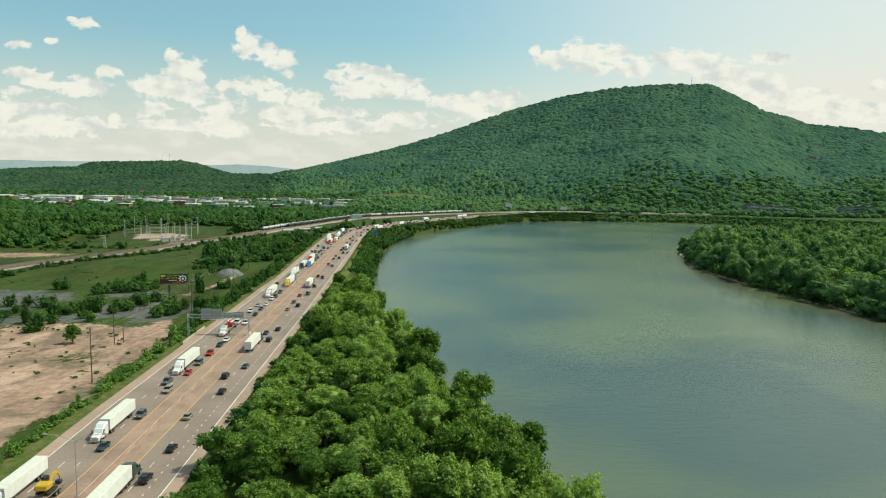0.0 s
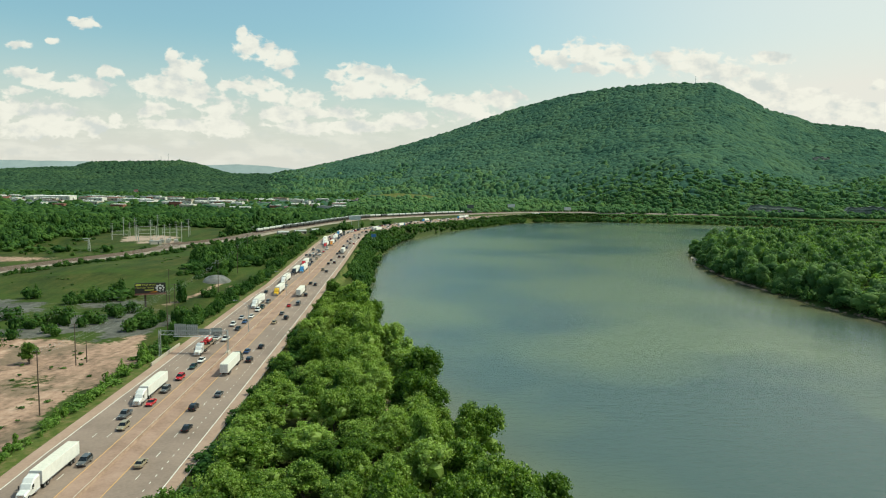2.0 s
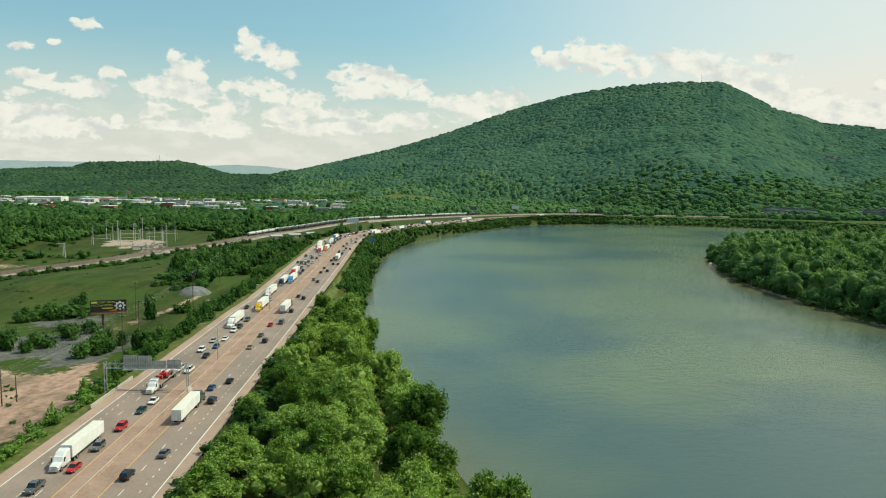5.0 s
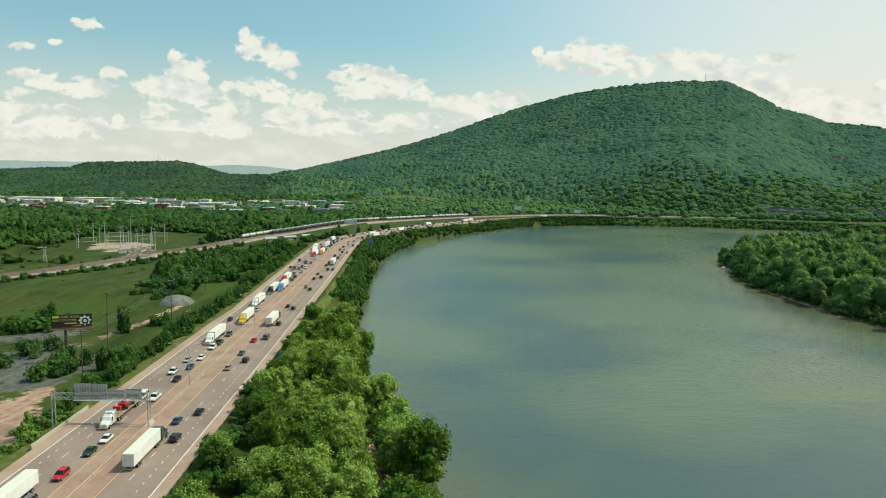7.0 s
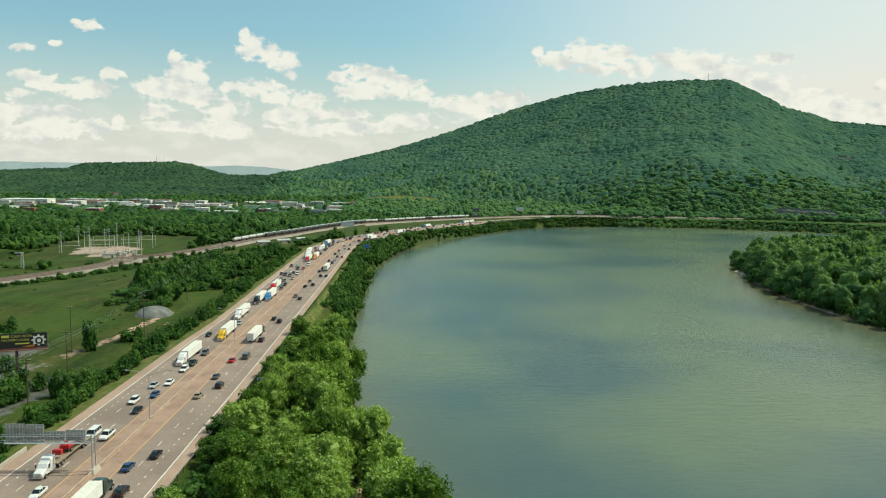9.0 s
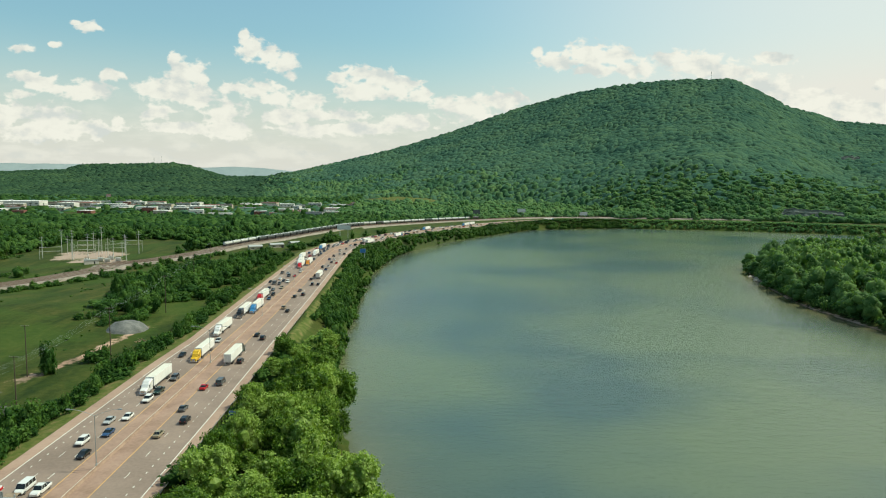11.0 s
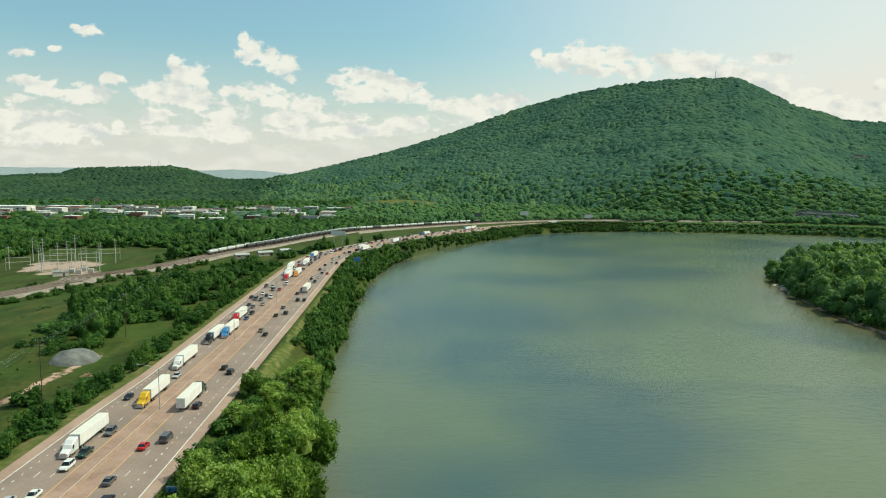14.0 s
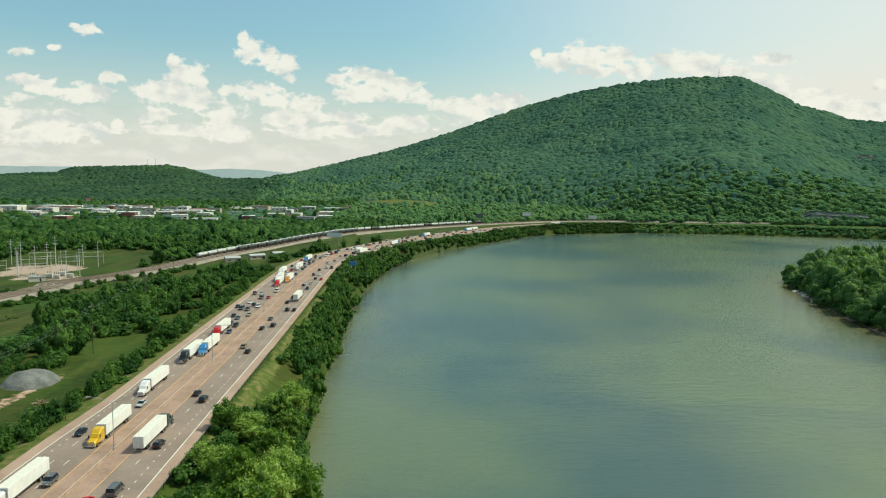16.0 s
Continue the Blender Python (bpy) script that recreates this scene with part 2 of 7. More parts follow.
LEAF_SHRUB = leaf_material("leaf_shrub", [(0.055, 0.115, 0.014), (0.10, 0.185, 0.026), (0.16, 0.265, 0.050)], island=0.5, tone=0.45, grain=1.2)
BARK = material("bark", [(0.06, 0.045, 0.03), (0.14, 0.11, 0.08)], scale=1.2, rough=0.9, bump=0.4)
POLE_WOOD = material("pole_wood", [(0.05, 0.035, 0.025), (0.10, 0.075, 0.055)], scale=0.9, rough=0.85)
STEEL = material("galvanised_steel", [(0.34, 0.36, 0.36), (0.48, 0.50, 0.50)], scale=0.8, rough=0.45, metal=0.5)
SIGN_BACK = material("sign_back_aluminium", [(0.30, 0.32, 0.30), (0.40, 0.42, 0.40)], scale=0.4, rough=0.5, metal=0.4)
CONCRETE = material("concrete", [(0.34, 0.29, 0.23), (0.46, 0.41, 0.34)], scale=0.25, rough=0.9, bump=0.15)
WHITE_LINE = material("white_road_paint", [(0.55, 0.53, 0.48), (0.78, 0.76, 0.70)], scale=1.5, rough=0.7)
YELLOW_LINE = material("yellow_road_paint", [(0.46, 0.27, 0.10), (0.60, 0.36, 0.15)], scale=1.5, rough=0.7)
RUBBER = plain("rubber", (0.02, 0.02, 0.02), 0.8)
RIM = plain("alloy", (0.45, 0.45, 0.46), 0.35, 0.8)
GLASS = plain("tinted_glass", (0.012, 0.016, 0.018), 0.08, 0.0, 0.6, 0.05)
LAMP_RED = plain("tail_lamp", (0.35, 0.01, 0.01), 0.3)
LAMP_CLEAR = plain("head_lamp", (0.7, 0.7, 0.68), 0.2)
CHROME = plain("chrome", (0.6, 0.6, 0.6), 0.2, 0.9)
DARK_PLASTIC = plain("dark_plastic", (0.03, 0.03, 0.032), 0.6)
TRAILER_WHITE = material("trailer_white", [(0.68, 0.67, 0.63), (0.82, 0.81, 0.77)], scale=0.5, rough=0.45)
PAINT = {k: plain("paint_" + k, c, 0.25, 0.1, 0.6, 0.06) for k, c in dict(
    white=(0.74, 0.73, 0.70), black=(0.015, 0.016, 0.018), grey=(0.10, 0.105, 0.11), silver=(0.42, 0.43, 0.43), red=(0.45, 0.015, 0.02),
    blue=(0.03, 0.07, 0.16), green=(0.02, 0.05, 0.04), tan=(0.32, 0.27, 0.18), yellow=(0.62, 0.38, 0.02), sky=(0.05, 0.20, 0.42), orange=(0.55, 0.22, 0.03)).items()}

# ---- shapes ----


def mesh_of(name, verts, quads=None, tris=None, mats=(), smooth=False):
    """A mesh from arrays of places and of corner numbers."""
    me = bpy.data.meshes.new(name)
    verts = np.asarray(verts, dtype=np.float32).reshape(-1, 3)
    loops, starts, at = [], [], 0
    for f, k in ((quads, 4), (tris, 3)):
        if f is not None and len(f):
            f = np.asarray(f, dtype=np.int32).reshape(-1, k)
            loops.append(f.ravel())
            starts.append(at + np.arange(len(f), dtype=np.int32) * k)
            at += f.size
    loops, starts = np.concatenate(loops), np.concatenate(starts)
    me.vertices.add(len(verts))
    me.vertices.foreach_set("co", verts.ravel())
    me.loops.add(len(loops))
    me.loops.foreach_set("vertex_index", loops)
    me.polygons.add(len(starts))
    me.polygons.foreach_set("loop_start", starts)
    me.polygons.foreach_set("use_smooth", np.full(len(starts), smooth))
    me.update(calc_edges=True)
    for m in mats:
        me.materials.append(m)
    return me


def part(name, bm, mat, parent=None, label=""):
    """Links a bmesh (or a mesh) as one object under a thing."""
    if isinstance(bm, bpy.types.Mesh):
        me = bm
    else:
        me = bpy.data.meshes.new(name)
        bm.normal_update()
        bm.to_mesh(me)
        bm.free()
    if mat is not None and not me.materials:
        me.materials.append(mat)
    ob = new(name, me)
    if parent is not None:
        ob.parent = parent
    if label:
        ob["label"] = label
    return ob


def thing(name, m, label, category, group="", kind=""):
    ob = new(name)
    ob.matrix_basis = m
    return tagged(ob, label, category, group, kind)


def box(x0, x1, y0, y1, z0, z1, bevel=0.0, bm=None):
    own = bm is None
    bm = bm or bmesh.new()
    vs = [bm.verts.new((x, y, z)) for z in (z0, z1) for y in (y0, y1) for x in (x0, x1)]
    fs = [bm.faces.new([vs[i] for i in q]) for q in ((0, 2, 3, 1), (4, 5, 7, 6), (0, 1, 5, 4), (2, 6, 7, 3), (0, 4, 6, 2), (1, 3, 7, 5))]
    if bevel and own:
        bmesh.ops.bevel(bm, geom=list(bm.edges), offset=bevel, segments=1, affect="EDGES")
    return bm


def tube(a, b, r0, r1=None, n=8, bm=None, caps=True):
    """A round bar from a to b."""
    bm = bm or bmesh.new()
    r1 = r0 if r1 is None else r1
    a, b = Vector(a), Vector(b)
    d = (b - a).normalized()
    s = d.orthogonal().normalized()
    t = d.cross(s)
    ra = [bm.verts.new(a + (s * math.cos(2 * math.pi * k / n) + t * math.sin(2 * math.pi * k / n)) * r0) for k in range(n)]
    rb = [bm.verts.new(b + (s * math.cos(2 * math.pi * k / n) + t * math.sin(2 * math.pi * k / n)) * r1) for k in range(n)]
    for k in range(n):
        bm.faces.new((ra[k], ra[(k + 1) % n], rb[(k + 1) % n], rb[k]))
    if caps:
        bm.faces.new(ra[::-1])
        bm.faces.new(rb)
    return bm


def loft(rings, bm=None, caps=True):
    """Skin over rings of equally many places."""
    bm = bm or bmesh.new()
    rs = [[bm.verts.new(p) for p in ring] for ring in rings]
    n = len(rs[0])
    for a, b in zip(rs, rs[1:]):
        for k in range(n):
            bm.faces.new((a[k], a[(k + 1) % n], b[(k + 1) % n], b[k]))
    if caps:
        bm.faces.new(rs[0][::-1])
        bm.faces.new(rs[-1])
    bmesh.ops.recalc_face_normals(bm, faces=list(bm.faces))
    return bm


# ---- the lie of the land ----
WATER = -16.4
rng = np.random.default_rng(7)


def lattice(ix, iy, seed):
    h = (ix.astype(np.int64) * 374761393 + iy.astype(np.int64) * 668265263 + seed * 974711) & 0x7FFFFFFF
    h = ((h ^ (h >> 13)) * 1274126177) & 0x7FFFFFFF
    return ((h ^ (h >> 16)) & 0xFFFF) / 65535.0


def relief(x, y, size, seed=1, octaves=3):
    """Smooth random relief from -1 to 1."""
    total, amp, norm = 0.0, 1.0, 0.0
    for o in range(octaves):
        fx, fy = np.asarray(x, float) / size, np.asarray(y, float) / size
        ix, iy = np.floor(fx), np.floor(fy)
        tx, ty = fx - ix, fy - iy
        tx, ty = tx * tx * (3 - 2 * tx), ty * ty * (3 - 2 * ty)
        a, b = lattice(ix, iy, seed + o), lattice(ix + 1, iy, seed + o)
        c, d = lattice(ix, iy + 1, seed + o), lattice(ix + 1, iy + 1, seed + o)
        total = total + amp * ((a * (1 - tx) + b * tx) * (1 - ty) + (c * (1 - tx) + d * tx) * ty)
        norm += amp
        amp, size = amp * 0.5, size * 0.5
    return 2 * total / norm - 1


RIVER = np.array([(118, -700), (112, 0), (104, 100), (99, 180), (93, 215), (86, 250), (72, 300), (58, 350), (47, 395), (40, 430), (36, 480), (34, 540), (33, 600),
                  (32, 680), (34, 757), (46, 880), (78, 990), (112, 1063), (160, 1146), (250, 1280), (294, 1312), (411, 1350), (540, 1328),
                  (650, 1290), (752, 1240), (900, 1160), (1200, 1000), (1700, 850), (1700, 780), (1000, 860), (700, 900), (520, 885), (430, 850),
                  (392, 818), (376, 785), (362, 740), (347, 690), (335, 640), (330, 600), (331, 557), (334, 516), (334, 472), (341, 450),
                  (348, 396), (360, 330), (385, 250), (420, 150), (470, 0), (540, -700)], float)


def shore(x, y):
    """Distance to the river's edge, negative over the water."""
    x, y = np.asarray(x, float), np.asarray(y, float)
    best = np.full(x.shape, 1e9)
    inside = np.zeros(x.shape, bool)
    for (ax, ay), (bx, by) in zip(RIVER, np.roll(RIVER, -1, axis=0)):
        ex, ey = bx - ax, by - ay
        t = np.clip(((x - ax) * ex + (y - ay) * ey) / (ex * ex + ey * ey), 0, 1)
        best = np.minimum(best, np.hypot(x - ax - t * ex, y - ay - t * ey))
        cross = (ay > y) != (by > y)
        with np.errstate(divide="ignore", invalid="ignore"):
            inside ^= cross & (x < ax + (y - ay) * ex / (ey if ey else 1e-9))
    return np.where(inside, -best, best)


# motorway: centre line, then its two half widths and height along it
LINE = [(0, -500), (0, -250), (0, 0), (0, 150), (0, 300), (-0.3, 420), (-0.9, 540), (-1.9, 640), (-2.9, 730), (-1.8, 800), (4, 845), (17, 890), (38, 952), (66, 1024), (99, 1096), (135, 1163),
        (177, 1234), (226, 1304), (302, 1370), (411, 1398), (552, 1381), (687, 1353), (808, 1297), (960, 1212), (1200, 1060), (1500, 920)]


def spline(points, step):
    pts = [np.array(p, float) for p in points]
    out = []
    for i in range(1, len(pts) - 2):
        p0, p1, p2, p3 = pts[i - 1:i + 3]
        n = max(2, int(np.linalg.norm(p2 - p1) / step))
        for k in range(n):
            t = k / n
            out.append(0.5 * (2 * p1 + (p2 - p0) * t + (2 * p0 - 5 * p1 + 4 * p2 - p3) * t * t + (3 * p1 - p0 - 3 * p2 + p3) * t ** 3))
    return np.array(out)


AXIS = spline(LINE, 6.0)
STEP = np.r_[0, np.cumsum(np.hypot(*np.diff(AXIS, axis=0).T))]
S0 = float(np.interp(0, AXIS[:40, 1], STEP[:40]))       # where y = 0


def road_z(s):
    return np.interp(s - S0, [0, 950, 1350, 3000], [0, 0, -4.5, -4.5])


def left_edge(s):
    """Offset of the left white line."""
    return -np.interp(s - S0, [-300, 120, 200, 420, 455, 500, 570, 650, 720, 790, 850, 950, 1200], [15.6, 15.6, 17.8, 17.6, 16.4, 17.2, 18.6, 19.3, 19.8, 20.4, 18.0, 15.6, 15.6])


def right_edge(s):
    return np.interp(s - S0, [0, 380, 460, 620, 780, 900, 1200], [15.5, 15.5, 14.9, 14.6, 14.2, 15.2, 15.4])


def on_road(s, off, z=0.0):
    """The place `off` metres right of the centre line at length s."""
    s, off = np.asarray(s, float), np.asarray(off, float)
    x, y = np.interp(s, STEP, AXIS[:, 0]), np.interp(s, STEP, AXIS[:, 1])
    x1, y1 = np.interp(s + 1, STEP, AXIS[:, 0]), np.interp(s + 1, STEP, AXIS[:, 1])
    x0, y0 = np.interp(s - 1, STEP, AXIS[:, 0]), np.interp(s - 1, STEP, AXIS[:, 1])
    tx, ty = x1 - x0, y1 - y0
    n = np.hypot(tx, ty) + 1e-9
    return np.stack([x + off * ty / n, y - off * tx / n, road_z(s) + z + 0 * x], -1)


def to_road(x, y):
    """Nearest length along the motorway and offset from its centre."""
    x, y = np.asarray(x, float), np.asarray(y, float)
    best, ss, oo = np.full(x.shape, 1e9), np.zeros(x.shape), np.zeros(x.shape)
    for k in range(0, len(AXIS) - 3, 3):
        (ax, ay), (bx, by) = AXIS[k], AXIS[k + 3]
        ex, ey = bx - ax, by - ay
        l2 = ex * ex + ey * ey
        t = np.clip(((x - ax) * ex + (y - ay) * ey) / l2, 0, 1)
        dx, dy = x - ax - t * ex, y - ay - t * ey
        d = np.hypot(dx, dy)
        near = d < best
        best = np.where(near, d, best)
        ss = np.where(near, STEP[k] + t * (STEP[k + 3] - STEP[k]), ss)
        oo = np.where(near, np.sign(dx * ey - dy * ex) * d, oo)
    return ss, oo


# the mountain: by the direction (x - 66) / y, its skyline's distance and slope, and where its foot lies
DIRS = [-0.60, -0.30, -0.20, -0.16, -0.104, -0.024, 0.056, 0.136, 0.217, 0.298, 0.363, 0.429, 0.463, 0.506, 0.549, 0.575, 0.634, 0.692, 0.80, 1.1]
FAR = [3600, 3600, 3500, 3450, 3400, 3350, 3300, 3200, 3050, 2850, 2720, 2600, 2560, 2540, 2530, 2520, 2480, 2440, 2400, 2300]
RISE = [0, 0, 0, 0.008, 0.0207, 0.0402, 0.0654, 0.0953, 0.1174, 0.1309, 0.1369, 0.1374, 0.1237, 0.1028, 0.0923, 0.0838, 0.0808, 0.0720, 0.066, 0.05]
FOOT = [2600, 2600, 2500, 2400, 2300, 2150, 2000, 1900, 1750, 1560, 1470, 1430, 1420, 1415, 1410, 1400, 1370, 1330, 1270, 1150]
HILL_U = [-1.0, -0.66, -0.577, -0.53, -0.468, -0.446, -0.423, -0.387, -0.325, -0.301, -0.262, -0.231, -0.20]
HILL_Z = [0.001, 0.001, 0.002, 0.0045, 0.0075, 0.0138, 0.0150, 0.0155, 0.0175, 0.0138, 0.0025, -0.006, -0.018]


def land(x, y):
    """Height of the ground."""
    x, y = np.asarray(x, float), np.asarray(y, float)
    yy = np.maximum(y, 1.0)
    u = (x - 66) / yy
    base = np.interp(y, [0, 300, 700, 1300, 2500], [-2.5, -3.0, -3.0, 1.0, 4.0]) + 1.2 * relief(x, y, 130, 3)
    base = base + 5.0 * np.exp(-((x + 135) / 70) ** 2 - ((y - 500) / 60) ** 2)
    base = base + 6.0 * np.exp(-((x + 278) / 26) ** 2 - ((y - 718) / 24) ** 2)
    base = base + 24.0 * np.exp(-((x - 35) / 130) ** 2 - ((y - 1990) / 110) ** 2)
    base = np.where((x > 0) & (y > 900) & (y < 1700), np.minimum(base, -3.0 + 0.01 * np.maximum(0, y - 1400)), base)
    d, f = np.interp(u, DIRS, FAR), np.interp(u, DIRS, FOOT)
    top = np.interp(u, DIRS, RISE) * d + 65.5 - 7.0
    t = (y - f) / (d - f)
    up = np.clip(t, 0, 1)
    prof = 0.80 * up + 0.20 * up ** 2.2 + 0.05 * np.sin(up * 9.0) * (1 - up)
    down = np.clip(t - 1, 0, 1)
    mount = np.where(y > 300, np.maximum(top, 0) * prof * (1 - 0.8 * down), 0)
    mount = mount + np.clip(t * 3, 0, 1) * np.clip(1.0 - t, 0.0, 1) * (62 * relief(x, y, 290, 11) + 22 * relief(x, y, 120, 12)) * (top > 60)
    hd = 4000.0
    ht = np.interp(u, HILL_U, HILL_Z) * hd + 65.5 - 8.0
    th = np.clip((y - 2900) / (hd - 2900), 0, 1)
    hill = np.where((u < -0.19) & (y > 300), np.maximum(ht, 0) * th ** 1.3 * np.clip(1 - (y - hd) / 900, 0, 1), 0)
    z = np.maximum(base, np.maximum(mount, hill) + np.minimum(base, 4))
    # motorway bed
    s, o = to_road(x, y)
    rz = road_z(s) - 0.35
    side = np.where(o < 0, -o + left_edge(s), o - right_edge(s)) - 4.5
    bed = np.clip(side / 14.0, 0, 1)
    bed = bed * bed * (3 - 2 * bed)
    z = rz * (1 - bed) + z * bed
    # low land on the far side of the water
    low = (x > 180) & (y < 1000)
    z = np.where(low, -14.2 + 0.6 * relief(x, y, 40, 5), z)
    sd = shore(x, y)
    strip = (x < 180) & (y < 460)
    slope = np.where(low, 0.35, np.where(strip, 0.30, 1.0))
    bank = WATER - 0.4 + sd * slope
    z = np.where(sd > 0, np.minimum(z, np.maximum(bank, np.where(low, -99, WATER + 0.2))), WATER + np.maximum(sd * 0.35, -5) - 0.4)
    # the motorway's own embankment towards the river
    fall = rz - 0.15 - np.maximum(side, 0) * 0.62
    return np.where((o > 0) & (sd > 0) & (y < 830), np.maximum(z, fall), z)


def axis_steps(bounds):
    out = []
    for a, b, st in bounds:
        out.append(np.arange(a, b, st))
    return np.unique(np.concatenate(out + [[bounds[-1][1]]]))


XS = axis_steps([(-4900, -1200, 110), (-1200, -300, 30), (-300, -60, 8), (-60, 60, 3), (60, 130, 5), (130, 320, 16), (320, 420, 6), (420, 1300, 26), (1300, 2300, 40), (2300, 4900, 110)])
YS = axis_steps([(-700, 60, 30), (60, 560, 5), (560, 1000, 8), (1000, 1420, 11), (1420, 2700, 26), (2700, 3000, 45), (3000, 4950, 90)])
GX, GY = np.meshgrid(XS, YS)
GZ = land(GX, GY)


def between(v, a, b, soft):
    return np.clip((v - a) / soft + 0.5, 0, 1) * np.clip((b - v) / soft + 0.5, 0, 1)


def ground_kinds(x, y):
    """How much bare dirt, grey gravel and mown grass lies at a place."""
    n = relief(x, y, 26, 21) * 14
    dirt = between(x + n, -112, -33, 14) * between(y + n, -200, 318, 16)
    dirt = dirt * (1 - 0.75 * np.clip(relief(x, y, 34, 33) * 3 - 0.45, 0, 1))
    dirt = np.maximum(dirt, 0.95 * np.clip(1.35 - np.abs(x + 44 + 0.05 * (y - 250) + 4 * relief(x, y, 40, 36)) / 5.0, 0, 1) * between(y, -200, 330, 16))
    dirt = np.maximum(dirt, 0.9 * np.clip(1.3 - np.abs(x - 62 + 0.10 * (y - 250)) / 2.4, 0, 1) * between(y, 200, 305, 8))
    dirt = np.maximum(dirt, 0.62 * between(x + n * .2, 20.5, 28, 3) * between(y + n * 0.6, 424, 446, 6))
    sd = shore(x, y)
    dirt = np.maximum(dirt, 0.85 * np.clip(1 - np.abs(sd) / 6.0, 0, 1) * np.where((x > 250) & (y < 1000), 1.0, 0.0))
    dirt = np.maximum(dirt, 0.7 * np.clip(1.5 - np.hypot(x - 284, y - 1302) / 9, 0, 1))
    dirt = np.maximum(dirt, 0.75 * np.clip(1.6 - np.hypot((x + 262) / 46, (y - 585) / 16), 0, 1))
    path = np.interp(y, [380, 403, 440, 480], [-68, -58, -53, -51])
    lane = np.clip(1.2 - np.abs(x - path + 2 * relief(x, y, 25, 37)) / 2.8, 0, 1) * between(y, 375, 482, 8)
    gravel = between(x + n * 2, -190, -46, 16) * between(y + n * 2.2, 318, 412, 14) * (0.16 + 0.70 * np.clip(relief(x, y, 18, 8) * 3 + 0.55, 0, 1))
    yard = between(x + n * 1.5 + (y - 735) * 0.5, -216, -158, 10) * between(y + n * 1.3, 712, 800, 12) * (0.50 + 0.5 * np.clip(relief(x, y, 20, 31) * 2 + 0.7, 0, 1))
    s, o = to_road(x, y)
    verge = np.maximum(np.clip(1.3 - np.abs(-o - 25) / 6, 0, 1), np.clip(0.95 - np.abs(o - 21.5) / 4, 0, 1) * (y > 405)) * (y < 900)
    verge = np.maximum(verge, 0.8 * between(x, -66, 134, 8) * between(y, 1836, 1925, 8))
    return np.maximum(dirt, 0.85 * lane), gravel, yard, verge


GROUND = bpy.data.materials.new("ground_soil_and_grass")
GROUND.use_nodes = True


def ground_material():
    g = Graph(GROUND.node_tree)
    p = g.nodes["Principled BSDF"]
    tc = g.add("ShaderNodeTexCoord")
    vec = tc.outputs["Object"]
    at = g.add("ShaderNodeAttribute")
    at.attribute_name = "kinds"
    sep = g.add("ShaderNodeSeparateColor")
    g.links.new(at.outputs["Color"], sep.inputs[0])
    fine = g.noise(vec, 0.35, 6.0, 0.65)
    streak = g.add("ShaderNodeMapping")
    streak.inputs["Rotation"].default_value = (0, 0, 0.1)
    streak.inputs["Scale"].default_value = (0.09, 0.022, 0.05)
    g.links.new(vec, streak.inputs[0])
    mid = g.noise(streak.outputs[0], 1.0, 6.0, 0.65, 0.6)
    grass = g.ramp(g.math("MULTIPLY_ADD", g.math("SUBTRACT", fine, 0.5), 0.5, mid), [(0.26, (0.014, 0.028, 0.005)), (0.42, (0.027, 0.044, 0.007)), (0.56, (0.048, 0.060, 0.011)), (0.74, (0.088, 0.084, 0.024))])
    lush = g.smooth(g.noise(vec, 0.018, 4.0, 0.6, 0.5), 0.42, 0.60)
    grass = g.mix(g.math("MULTIPLY", lush, 0.6), grass, g.mix(fine, (0.026, 0.058, 0.007), (0.066, 0.104, 0.016)))
    dirt = g.ramp(g.math("MULTIPLY_ADD", g.math("SUBTRACT", fine, 0.5), 0.7, mid), [(0.30, (0.15, 0.105, 0.075)), (0.42, (0.26, 0.172, 0.125)), (0.54, (0.36, 0.235, 0.172)), (0.70, (0.47, 0.33, 0.252))])
    gravel = g.ramp(g.math("MULTIPLY_ADD", g.math("SUBTRACT", fine, 0.5), 0.7, mid), [(0.3, (0.05, 0.052, 0.044)), (0.55, (0.105, 0.105, 0.092)), (0.75, (0.18, 0.17, 0.15))])
    soil = g.smooth(g.noise(vec, 0.045, 5.0, 0.6, 0.4), 0.50, 0.62)
    dirt = g.mix(g.math("MULTIPLY", soil, 0.65), dirt, g.mix(fine, (0.075, 0.068, 0.042), (0.16, 0.125, 0.085)))
    rough = g.math("MULTIPLY", g.math("SUBTRACT", fine, 0.5), 1.6)
    c = g.mix(g.smooth(g.math("ADD", sep.outputs[0], rough), 0.35, 0.65), grass, dirt)
    c = g.mix(g.smooth(g.math("ADD", sep.outputs[1], rough), 0.40, 0.65), c, gravel)
    c = g.mix(g.smooth(g.math("ADD", sep.outputs[2], g.math("MULTIPLY", rough, 0.5)), 0.4, 0.6), c, g.mix(fine, (0.30, 0.22, 0.17), (0.44, 0.34, 0.28)))
    verge = g.smooth(g.math("MULTIPLY_ADD", rough, 0.5, at.outputs["Alpha"]), 0.25, 0.6)
    c = g.mix(verge, c, g.ramp(fine, [(0.3, (0.050, 0.080, 0.015)), (0.48, (0.088, 0.112, 0.024)), (0.58, (0.135, 0.128, 0.045)), (0.72, (0.20, 0.150, 0.072))]))
    # undergrowth on the mountain, coloured lighter to lift dark gaps as haze would
    high = g.add("ShaderNodeSeparateXYZ")
    g.links.new(vec, high.inputs[0])
    c = g.mix(g.smooth(high.outputs[2], 32.0, 48.0), c, g.mix(fine, (0.05, 0.10, 0.05), (0.085, 0.145, 0.068)))
    g.put(p.inputs["Base Color"], c)
    p.inputs["Roughness"].default_value = 0.95
    p.inputs["Specular IOR Level"].default_value = 0.15
    b = g.add("ShaderNodeBump")
